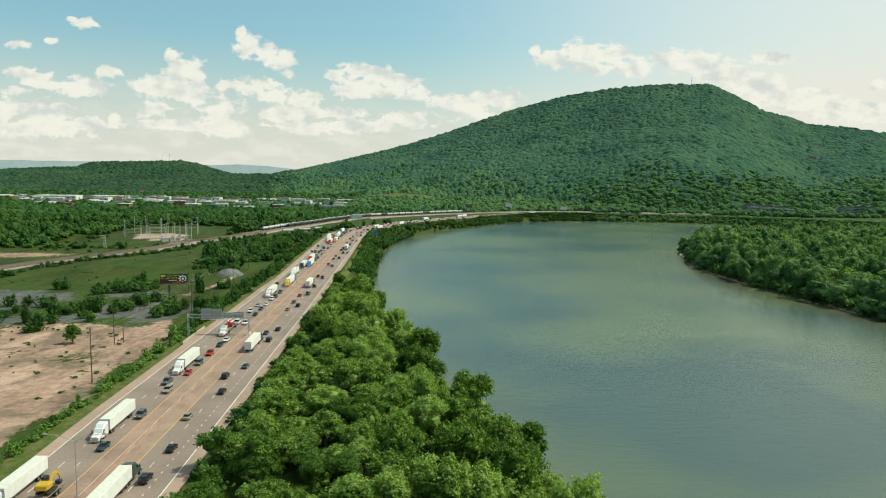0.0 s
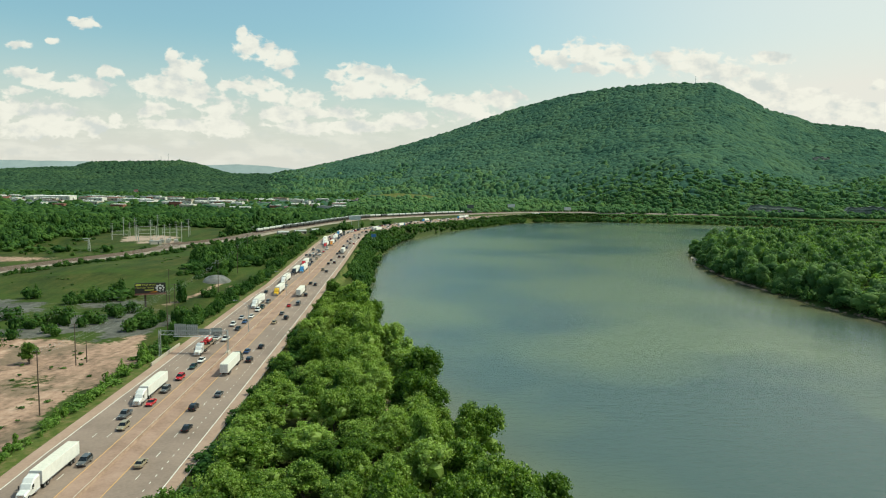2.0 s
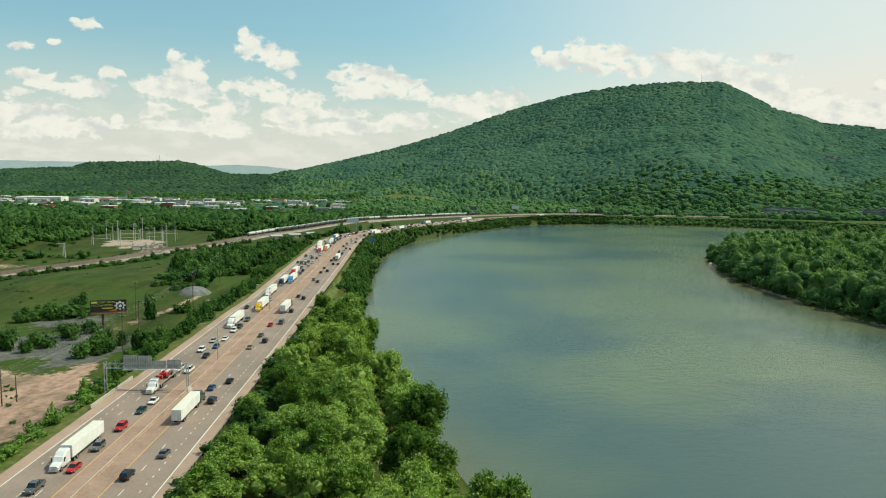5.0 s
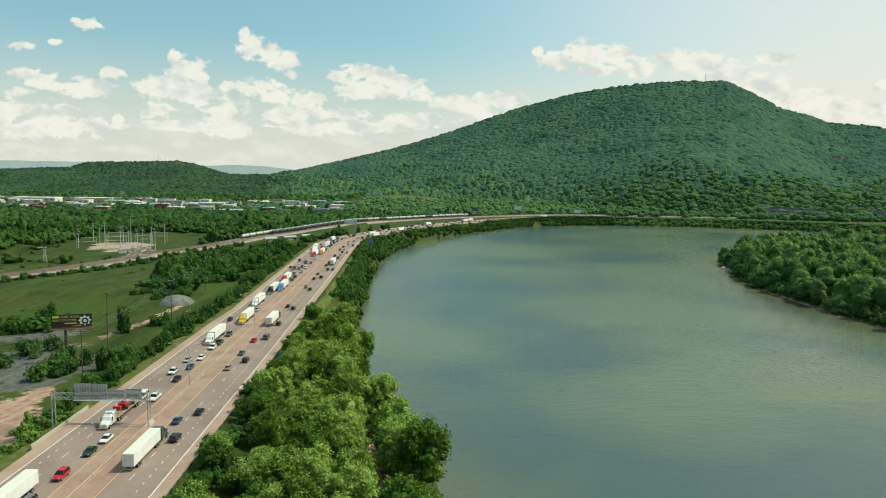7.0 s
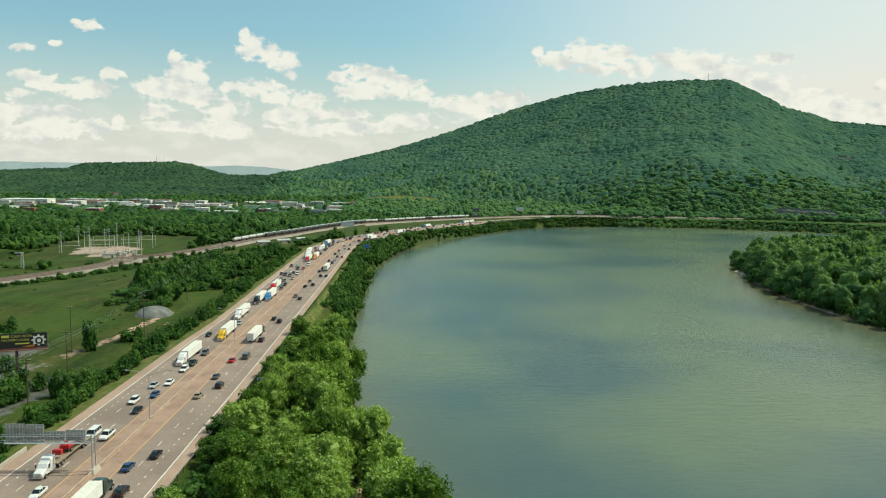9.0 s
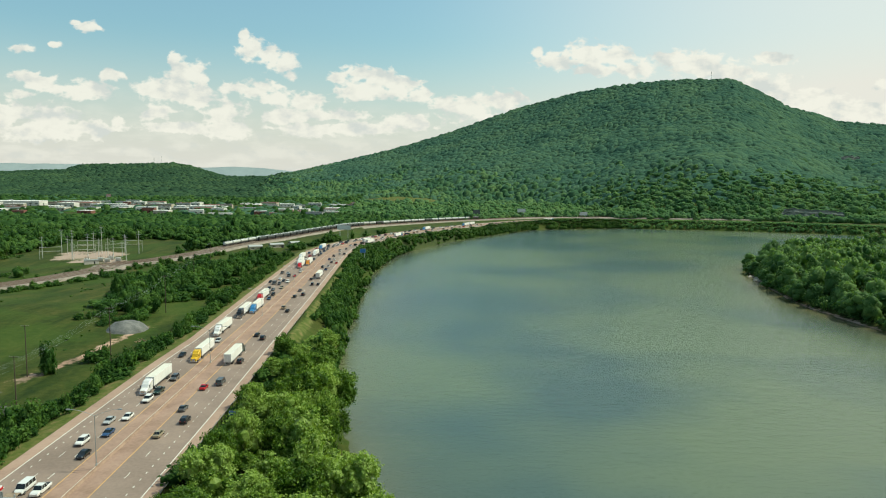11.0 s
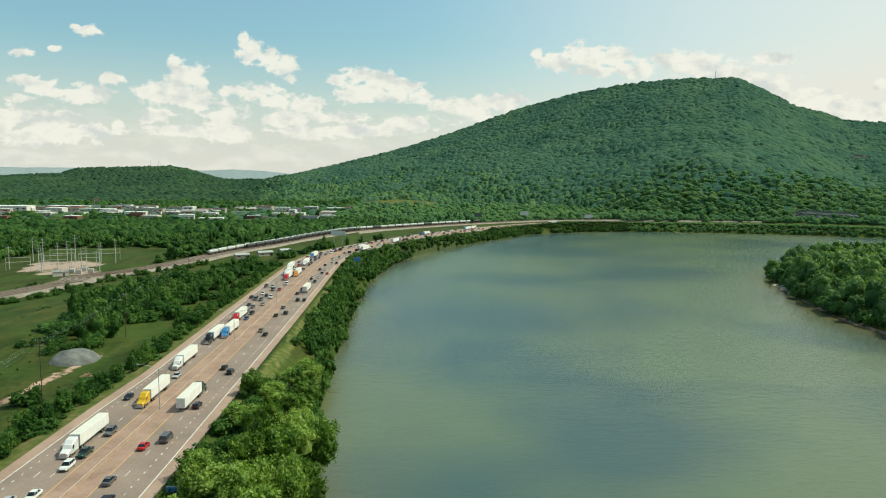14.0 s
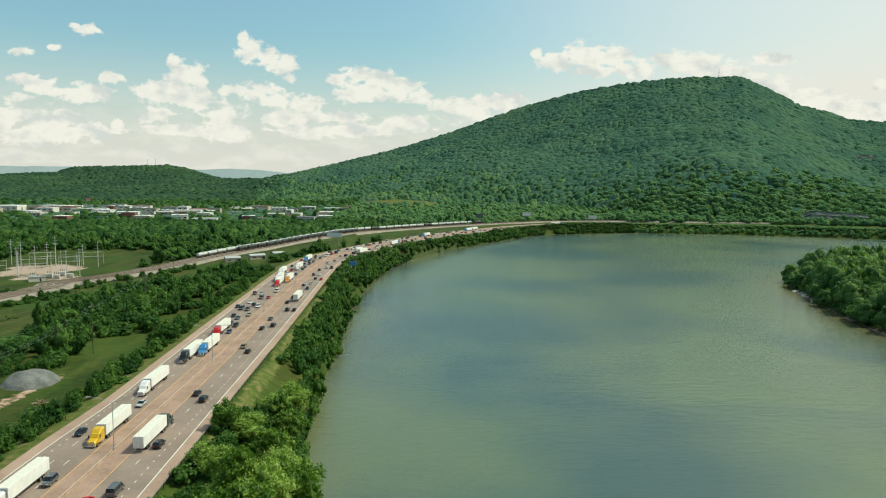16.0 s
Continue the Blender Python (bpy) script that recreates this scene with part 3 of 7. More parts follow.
    b.inputs["Strength"].default_value, b.inputs["Distance"].default_value = 0.5, 0.4
    g.put(b.inputs["Height"], fine)
    g.links.new(b.outputs[0], p.inputs["Normal"])


ground_material()


def build_ground():
    ny, nx = GX.shape
    idx = np.arange(ny * nx).reshape(ny, nx)
    quads = np.stack([idx[:-1, :-1], idx[:-1, 1:], idx[1:, 1:], idx[1:, :-1]], -1).reshape(-1, 4)
    me = mesh_of("ground", np.stack([GX, GY, GZ], -1), quads, mats=[GROUND], smooth=True)
    d, gr, yd, vg = ground_kinds(GX, GY)
    att = me.color_attributes.new("kinds", "FLOAT_COLOR", "POINT")
    att.data.foreach_set("color", np.stack([d, gr, yd, vg], -1).astype(np.float32).ravel())
    tagged(new("ground", me), "grassy and bare earth ground with banks, hills and a mountain", "ground", kind="structure")


build_ground()

# ---- water ----


def build_water():
    m = bpy.data.materials.new("river_water")
    m.use_nodes = True
    g = Graph(m.node_tree)
    p = g.nodes["Principled BSDF"]
    tc = g.add("ShaderNodeTexCoord")
    vec = tc.outputs["Object"]
    mp = g.add("ShaderNodeMapping")
    mp.inputs["Scale"].default_value = (1.0, 2.2, 1.0)
    g.links.new(vec, mp.inputs[0])
    broad = g.noise(vec, 0.006, 3.0, 0.5)
    silt = g.add("ShaderNodeAttribute")
    silt.attribute_name = "shoal"
    g.put(p.inputs["Base Color"], g.mix(g.math("MULTIPLY", silt.outputs["Fac"], 0.75), g.ramp(broad, [(0.40, (0.050, 0.088, 0.082)), (0.57, (0.104, 0.138, 0.080))]), (0.165, 0.128, 0.048)))
    g.put(p.inputs["Roughness"], g.math("MULTIPLY_ADD", broad, 0.16, 0.09))
    p.inputs["IOR"].default_value = 1.33
    b = g.add("ShaderNodeBump")
    b.inputs["Strength"].default_value, b.inputs["Distance"].default_value = 0.8, 0.36
    waves = g.math("MULTIPLY_ADD", g.noise(mp.outputs[0], 0.16, 3.0, 0.55), 0.8, g.math("MULTIPLY_ADD", g.noise(mp.outputs[0], 0.7, 3.0, 0.6), 0.35, g.math("MULTIPLY", g.noise(mp.outputs[0], 3.2, 2.0, 0.6), 0.10)))
    g.put(b.inputs["Height"], waves)
    g.links.new(b.outputs[0], p.inputs["Normal"])
    gx, gy = np.meshgrid(np.linspace(-40, 1800, 231), np.linspace(-700, 1500, 261))
    idx = np.arange(gx.size).reshape(gx.shape)
    me = mesh_of("water", np.stack([gx, gy, np.full_like(gx, WATER)], -1), np.stack([idx[:-1, :-1], idx[:-1, 1:], idx[1:, 1:], idx[1:, :-1]], -1), mats=[m])
    shoal = np.exp(np.minimum(shore(gx, gy), 0) / 13.0) * np.where((gx > 250) & (gy < 960), 1.0, 0.5)
    me.attributes.new("shoal", "FLOAT", "POINT").data.foreach_set("value", shoal.astype(np.float32).ravel())
    tagged(new("water", me), "wide calm green river reflecting a hazy sky", "river", kind="structure")


build_water()

# ---- motorway ----
ASPHALT = material("worn_concrete_lanes", [(0.190, 0.142, 0.114), (0.240, 0.180, 0.145), (0.290, 0.218, 0.175)], scale=0.06, rough=0.85, bump=0.1, fine=20)
INNER = material("stained_inner_shoulder", [(0.23, 0.148, 0.108), (0.305, 0.202, 0.152), (0.365, 0.247, 0.190)], scale=0.12, rough=0.9, bump=0.1, fine=9)
SHOULDER = material("tan_shoulder", [(0.285, 0.190, 0.142), (0.350, 0.240, 0.181), (0.400, 0.280, 0.215)], scale=0.08, rough=0.9, bump=0.1, fine=14)


def ribbon(name, left, right, z, mat, s0, s1, step=6.0, label="", thick=0.0):
    """A strip along the motorway between two offsets (numbers or functions of length)."""
    n = int((s1 - s0) / step) + 1
    s = np.linspace(s0, s1, n + 1)
    a = on_road(s, left(s) if callable(left) else np.full_like(s, left), z)
    b = on_road(s, right(s) if callable(right) else np.full_like(s, right), z)
    k = np.arange(n)
    m = n + 1
    quads = np.stack([k, k + m, k + m + 1, k + 1], -1)
    return mesh_of(name, np.concatenate([a, b]), quads, mats=[mat])


END = STEP[-1] - 5
ROAD = tagged(new("road", ribbon("road", lambda s: left_edge(s) + 0.0, right_edge, 0.0, ASPHALT, 10, END)), "worn grey-tan concrete motorway with lane markings", "road", kind="structure")
for nm, l, r in (("outer_shoulder", lambda s: left_edge(s) - 3.4, lambda s: left_edge(s) - 0.01), ("outer_shoulder", lambda s: right_edge(s) + 0.01, lambda s: right_edge(s) + 3.2),
                 ("inner_shoulder", -4.55, -0.31), ("inner_shoulder", 0.31, 4.55)):
    part(nm, ribbon(nm, l, r, 0.012, INNER if nm[0] == "i" else SHOULDER, 10, END), None, ROAD)
bank_s = np.linspace(S0 + 790, END, 90)
bank_v = np.concatenate([on_road(bank_s, right_edge(bank_s) + q, dz) for q, dz in ((3.1, -0.02), (6.0, -2.2), (10.0, -8.0), (13.5, -16.0))])
bank_k = np.arange(89)
part("embankment", mesh_of("embankment", bank_v, np.concatenate([np.stack([bank_k + j, bank_k + j + 90, bank_k + j + 91, bank_k + j + 1], -1) for j in (0, 90, 180)]), mats=[material("rough_bank_grass", [(0.022, 0.040, 0.008), (0.040, 0.062, 0.012), (0.07, 0.08, 0.022)], scale=0.2, rough=0.95)]), None, ROAD, "grassy slope under the road's edge")
part("white_edge_line", ribbon("white_edge_line", lambda s: left_edge(s) - 0.12, lambda s: left_edge(s) + 0.12, 0.022, WHITE_LINE, 10, END), None, ROAD)
part("white_edge_line", ribbon("white_edge_line", lambda s: right_edge(s) - 0.12, lambda s: right_edge(s) + 0.12, 0.022, WHITE_LINE, 10, END), None, ROAD)
part("yellow_edge_line", ribbon("yellow_edge_line", -4.76, -4.5, 0.024, YELLOW_LINE, 10, END), None, ROAD)
part("yellow_edge_line", ribbon("yellow_edge_line", 4.5, 4.76, 0.024, YELLOW_LINE, 10, END), None, ROAD)


def dashes(name, off, s0, s1, length, gap, phase, width=0.16):
    first = s0 + (phase - s0) % gap
    for_s = np.arange(first, s1, gap)
    o = off(for_s) if callable(off) else np.full_like(for_s, off)
    v = []
    for ds, do in ((0, -width / 2), (0, width / 2), (length, width / 2), (length, -width / 2)):
        v.append(on_road(for_s + ds, o + do, 0.022))
    v = np.stack(v, 1).reshape(-1, 3)
    ob = part(name, mesh_of(name, v, np.arange(len(v)).reshape(-1, 4), mats=[WHITE_LINE]), None, ROAD)
    ob["kind"] = "stuff"


for off in (8.27, -8.2, -11.8):
    dashes("lane_dashes", off, S0 - 100, END, 3.05, 12.19, S0 + 152.0)
dashes("short_dashes", 11.95, S0 - 100, S0 + 800, 0.95, 3.65, S0 + 150, 0.2)
dashes("short_dashes", -15.2, S0 + 240, S0 + 520, 0.95, 3.65, S0 + 150, 0.2)
dashes("lane_dashes", -15.5, S0 + 540, S0 + 860, 3.05, 12.19, S0 + 152)


def build_barrier():
    prof = [(-0.30, 0), (-0.30, 0.08), (-0.17, 0.33), (-0.08, 0.81), (0.08, 0.81), (0.17, 0.33), (0.30, 0.08), (0.30, 0)]
    s = np.arange(S0 - 100, END, 6.0)
    rings = np.stack([on_road(s, px, pz) for px, pz in prof], 1)
    n, k = rings.shape[:2]
    i, j = np.meshgrid(np.arange(n - 1), np.arange(k - 1), indexing="ij")
    q = np.stack([i * k + j, (i + 1) * k + j, (i + 1) * k + j + 1, i * k + j + 1], -1).reshape(-1, 4)
    tagged(new("median_barrier", mesh_of("median_barrier", rings, q, mats=[material("barrier_concrete", [(0.24, 0.162, 0.12), (0.31, 0.215, 0.162), (0.37, 0.265, 0.20)], scale=0.15, rough=0.9)])), "long pale concrete median barrier on the motorway", "barrier", kind="structure")
    top = ribbon("barrier_top", -0.085, 0.085, 0.815, material("pale_top_concrete", [(0.46, 0.39, 0.32), (0.60, 0.53, 0.45)], scale=0.3, rough=0.9), S0 - 100, END)
    part("barrier_top", top, None, bpy.data.objects["median_barrier"], "pale top strip of the barrier")


build_barrier()


def build_guardrail(off, s0, s1, label):
    rail = thing("guardrail", pose(0, 0, 0), label, "guardrail", kind="structure")
    prof = [(0.0, 0.45), (0.07, 0.50), (0.0, 0.57), (0.0, 0.63), (0.07, 0.70), (0.0, 0.76), (-0.02, 0.6)]
    s = np.arange(s0, s1, 4.0)
    o = off(s)
    rings = np.stack([on_road(s, o - px, pz) for px, pz in prof], 1)
    n, k = rings.shape[:2]
    i, j = np.meshgrid(np.arange(n - 1), np.arange(k), indexing="ij")
    q = np.stack([i * k + j, (i + 1) * k + j, (i + 1) * k + (j + 1) % k, i * k + (j + 1) % k], -1).reshape(-1, 4)
    part("beam", mesh_of("beam", rings, q, mats=[STEEL]), None, rail)
    me = None
    for sk, ok in zip(s, o):
        x, y, z = on_road(sk, ok + 0.14)
        if me is None:
            post = part("post", box(-0.08, 0.08, -0.1, 0.1, -0.6, 0.8), POLE_WOOD, rail)
            me = post.data
        else:
            post = new("post", me)
            post.parent = rail
        post.location = (x, y, z)


build_guardrail(lambda s: right_edge(s) + 3.5, S0 + 100, S0 + 520, "steel guardrail on wooden posts beside the river bank")


def build_parapet():
    """Low pale wall on the shoulder beside the gantry."""
    s = np.linspace(S0 + 279, S0 + 308, 9)
    rings = np.stack([on_road(s, left_edge(s) - 3.85 + px, pz) for px, pz in ((-0.25, -0.6), (-0.16, 0.95), (0.16, 0.95), (0.25, -0.6))], 1)
    i, j = np.meshgrid(np.arange(8), np.arange(3), indexing="ij")
    q = np.stack([i * 4 + j, (i + 1) * 4 + j, (i + 1) * 4 + j + 1, i * 4 + j + 1], -1).reshape(-1, 4)
    ends = [(0, 1, 2, 3), (35, 34, 33, 32)]
    tagged(new("parapet", mesh_of("parapet", rings, np.concatenate([q, ends]), mats=[CONCRETE])), "low pale concrete wall along the motorway shoulder", "barrier", kind="structure")


build_parapet()

# ---- trees and woods ----


def small_ball():
    bm = bmesh.new()
    bmesh.ops.create_icosphere(bm, subdivisions=1, radius=1.0)
    bm.verts.index_update()
    v, f = np.array([p.co[:] for p in bm.verts]), np.array([[p.index for p in q.verts] for q in bm.faces])
    bm.free()
    return v, f


BALL_V, BALL_F = small_ball()


def leaf_cards(n, rnd, blobs, size, loose=0.7, inner=0.5, outer=1.18, spray=0.0):
    """Pointed leaf clumps over a heap of balls (x, y, z, r): places of their four corners."""
    blobs = np.asarray(blobs, float)
    w = blobs[:, 3] ** 2
    pick = rnd.choice(len(blobs), n, p=w / w.sum())
    d = rnd.normal(size=(n, 3))
    d[:, 2] += 0.35
    d /= np.linalg.norm(d, axis=1, keepdims=True)
    r = blobs[pick, 3] * rnd.uniform(inner, outer, n)
    c = blobs[pick, :3] + d * r[:, None]
    nrm = d + (0, 0, 0.5) + rnd.normal(size=(n, 3)) * loose
    nrm /= np.linalg.norm(nrm, axis=1, keepdims=True)
    a = np.cross(nrm, rnd.normal(size=(n, 3)))
    if spray:
        # shoots point outwards and up
        shoot = d * 0.7 + (0, 0, 0.5) + rnd.normal(size=(n, 3)) * 0.6
        turned = rnd.uniform(size=(n, 1)) < spray
        a = np.where(turned, shoot, a)
        side = rnd.normal(size=(n, 3)) + (0, 0, 0.9)
        nrm = np.where(turned, side - a * ((side * a).sum(1, keepdims=True) / (a * a).sum(1, keepdims=True)), nrm)
        nrm /= np.linalg.norm(nrm, axis=1, keepdims=True)
    a /= np.linalg.norm(a, axis=1, keepdims=True)
    b = np.cross(nrm, a)
    s = (size * rnd.uniform(0.6, 1.35, n))[:, None]
    dip = nrm * s * 0.15
    return np.stack([c - a * s, c - b * s * 0.6 + dip, c + a * s, c + b * s * 0.6 + dip], 1)


def crown_blobs(rnd, r, h, z0, k, least=0.24, most=0.42, heart=0.72):
    """Balls that heap up into a rounded crown of radius r from z0 to z0 + h."""
    c = h * 0.5
    m = min(r, c)
    out = [(0, 0, z0 + c, m * heart)]
    for _ in range(k):
        d = rnd.normal(size=3)
        d[2] = d[2] + 0.35
        d /= np.linalg.norm(d)
        q = m * rnd.uniform(least, most)
        w = rnd.uniform(0.6, 1.16)
        out.append((d[0] * (r - q) * w, d[1] * (r - q) * w, z0 + c + d[2] * (c - q) * w, q))
    return out


def hearts_of(blobs, bulk, rnd):
    """Dark solid cores that keep a crown from being seen through."""
    v = np.concatenate([BALL_V * (q * bulk) * rnd.uniform(0.8, 1.15, (len(BALL_V), 1)) + (x, y, z) for x, y, z, q in blobs])
    f = (BALL_F[None] + (np.arange(len(blobs)) * len(BALL_V))[:, None, None]).reshape(-1, 3)
    return v, f


def tree_meshes(seed, r, h, bole, cards, size, mat, k=13, low=0.6, least=0.11, most=0.24, stretch=1.0):
    """Trunk with limbs, and a crown of leafy boughs: solid cores under sprays of leaf clumps."""
    rnd = np.random.default_rng(seed)
    bm = bmesh.new()
    lean = rnd.normal(size=2) * 0.3
    fork = Vector((lean[0], lean[1], bole))
    tube((0, 0, -0.8), fork, 0.030 * h + 0.05, 0.02 * h + 0.03, 7, bm)
    boughs = crown_blobs(rnd, r, h - bole * low, bole * low, 9, 0.36, 0.50, 0.5)
    blobs = list(boughs)
    for _ in range(k):
        bx, by, bz, q = boughs[rnd.integers(len(boughs))]
        d = rnd.normal(size=3)
        d[2] = abs(d[2]) * 1.2 - 0.35
        d /= np.linalg.norm(d)
        w = r * rnd.uniform(least, most)
        blobs.append((bx + d[0] * q * 0.92, by + d[1] * q * 0.92, bz + d[2] * q * stretch, w))
    for x, y, z, q in boughs[1:9]:
        tube(fork * rnd.uniform(0.75, 1.0), (x * 0.85, y * 0.85, z), 0.012 * h, 0.004 * h, 5, bm, caps=False)
    trunk = bpy.data.meshes.new("trunk")
    bm.to_mesh(trunk)
    bm.free()
    trunk.materials.append(BARK)
    v = leaf_cards(cards, rnd, blobs[len(boughs):], size, 0.5, 0.70, 1.38, 0.55).reshape(-1, 3)
    hv, hf = hearts_of(blobs, 0.66, rnd)
    crown = mesh_of("crown", np.concatenate([v, hv]), np.arange(cards * 4).reshape(-1, 4), hf + len(v), mats=[mat])
    return trunk, crown


def plant(name, meshes, x, y, z, scale, turn, label, category, group):
    t = thing(name, Matrix.Translation((x, y, z)) @ pose(0, 0, 0, 0, 0, turn) @ Matrix.Diagonal((scale[0], scale[0], scale[1], 1)), label, category, group)
    part("trunk", meshes[0], None, t)
    part("crown", meshes[1], None, t)
    return t


def scatter(x0, x1, y0, y1, gap, keep, seed):
    """Places about `gap` apart where keep(x, y) is true."""
    rnd = np.random.default_rng(seed)
    gx, gy = np.meshgrid(np.arange(x0, x1, gap), np.arange(y0, y1, gap))
    x = gx.ravel() + rnd.uniform(-0.62, 0.62, gx.size) * gap
    y = gy.ravel() + rnd.uniform(-0.62, 0.62, gx.size) * gap
    ok = keep(x, y)
    return x[ok], y[ok], rnd


BIG = [tree_meshes(100 + k, 6.6, 14.0, 2.6, 4500, 0.30, LEAF_BANK, 110, least=0.08, most=0.22, stretch=1.0 + 0.12 * k) for k in range(6)]
DISTANT = [tree_meshes(140 + k, 6.6, 14.0, 2.6, 3900, 0.29, LEAF_BANK, 95, least=0.09, most=0.22) for k in range(4)]
BROAD = [tree_meshes(120 + k, 4.2, 8.5, 1.4, 2400, 0.26, LEAF_SHRUB, 60) for k in range(3)]


def bank_keep(x, y):
    s, o = to_road(x, y)
    sd = shore(x, y)
    return (o > right_edge(s) + 7.8) & (sd > np.interp(y, [150, 178, 194, 235, 252, 268, 290, 340, 400], [0.5, 1.0, 6.5, 8.0, 10.5, 7.0, 4.5, 4.0, 1.0])) & (x < 180)


def build_bank_trees():
    x, y, rnd = scatter(18, 125, 112, 475, 8.1, bank_keep, 31)
    x = x - np.clip(11.0 - shore(x, y), 0, 6.0) * np.clip((24 - np.abs(y - 326)) / 8, 0, 1)
    z = land(x, y)
    for xi, yi, zi in zip(x, y, z):
        path_gap = abs(xi - 62 + 0.10 * (yi - 250)) < 3.6 and 205 < yi < 300
        if path_gap and rnd.uniform() < 0.95:
            continue
        edge = xi < 30
        if yi > 400 and rnd.uniform() < 0.35:
            continue
        if rnd.uniform() < (0.25 if edge else 0.18):
            sc = rnd.uniform(0.7, 1.1)
            plant("tree", BROAD[rnd.integers(3)], xi, yi, zi, (sc, sc * rnd.uniform(0.8, 1.1)), rnd.uniform(0, 360),
                  "low broad bush with fresh green leaves on the river bank", "bush", "trees on the river bank")
        else:
            top = 3.5 + 3.0 * rnd.normal() + 1.0 if yi < 390 else -0.5 + 2.0 * rnd.normal()
            top = min(top + max(0, 45 - xi) * 0.10, 9.0) - max(0, xi - 60) * 0.12
            h = max(8.0, top - zi)
            sz = h / 14.0
            sc = (0.55 + 0.45 * sz) * rnd.uniform(0.78, 1.26)
            plant("tree", BIG[rnd.integers(6)] if yi < 370 else DISTANT[rnd.integers(4)], xi, yi, zi, (sc, sz), rnd.uniform(0, 360),
                  "leafy green deciduous tree on the river bank", "tree", "trees on the river bank")


build_bank_trees()
LONE = tree_meshes(131, 3.4, 7.2, 0.5, 3600, 0.26, LEAF_SHRUB, 70, low=-3.0)
plant("tree", LONE, -69.3, 282.3, float(land(np.array([-69.3]), np.array([282.3]))[0]), (1.0, 1.0), 40, "round bright green bush alone on bare dirt", "bush", "")


def wood(name, x, y, z, radius, height, cards, size, mat, rnd, label, base=0.10, k=9, tall=1.5, bulk=0.80, hearty=6):
    """Many leafy crowns in one mesh, from a few templates: dense hearts under a skin of leaf clumps, each crown with its own tone."""
    forms, hearts = [], []
    for _ in range(5):
        blobs = crown_blobs(rnd, 1.0, tall * (1 - base), tall * base, k, 0.3, 0.5)
        forms.append(leaf_cards(cards, rnd, blobs, size, 0.45, 0.80).reshape(-1, 3) / (1, 1, tall))
        hearts.append(hearts_of(blobs[:hearty], bulk, rnd)[0] / (1, 1, tall))
    pick = rnd.integers(5, size=len(x))
    turn = rnd.uniform(0, 2 * math.pi, len(x))
    tone = np.clip(0.5 + 0.24 * rnd.normal(size=len(x)), 0, 1)
    out, inner, tones = [], [], [[], []]
    for layer, (shapes, into) in enumerate(((forms, out), (hearts, inner))):
        for f in range(5):
            m = pick == f
            v = shapes[f][None]
            c, s = np.cos(turn[m])[:, None], np.sin(turn[m])[:, None]
            px = (v[..., 0] * c - v[..., 1] * s) * radius[m][:, None] + x[m][:, None]
            py = (v[..., 0] * s + v[..., 1] * c) * radius[m][:, None] + y[m][:, None]
            pz = v[..., 2] * height[m][:, None] + z[m][:, None]
            into.append(np.stack([px, py, pz], -1).reshape(-1, 3))
            tones[layer].append(np.repeat(tone[m], v.shape[1]))
    v, w = np.concatenate(out), np.concatenate(inner)
    tris = (BALL_F[None] + (np.arange(len(w) // len(BALL_V)) * len(BALL_V))[:, None, None]).reshape(-1, 3) + len(v)
    me = mesh_of(name, np.concatenate([v, w]), np.arange(len(v)).reshape(-1, 4), tris, [mat], smooth=True)
    me.attributes.new("tone", "FLOAT", "POINT").data.foreach_set("value", np.concatenate(tones[0] + tones[1]).astype(np.float32))
    return tagged(new(name, me), label, "woodland", kind="stuff")


RAIL_Y = [-700, 300, 642, 696, 730, 784, 833, 888, 942, 1043, 1158, 1250, 1333, 1420, 1440]
RAIL_X = [-420, -262, -164, -159, -138, -117, -106, -91, -71, -40, 11, 87, 177, 300, 420]


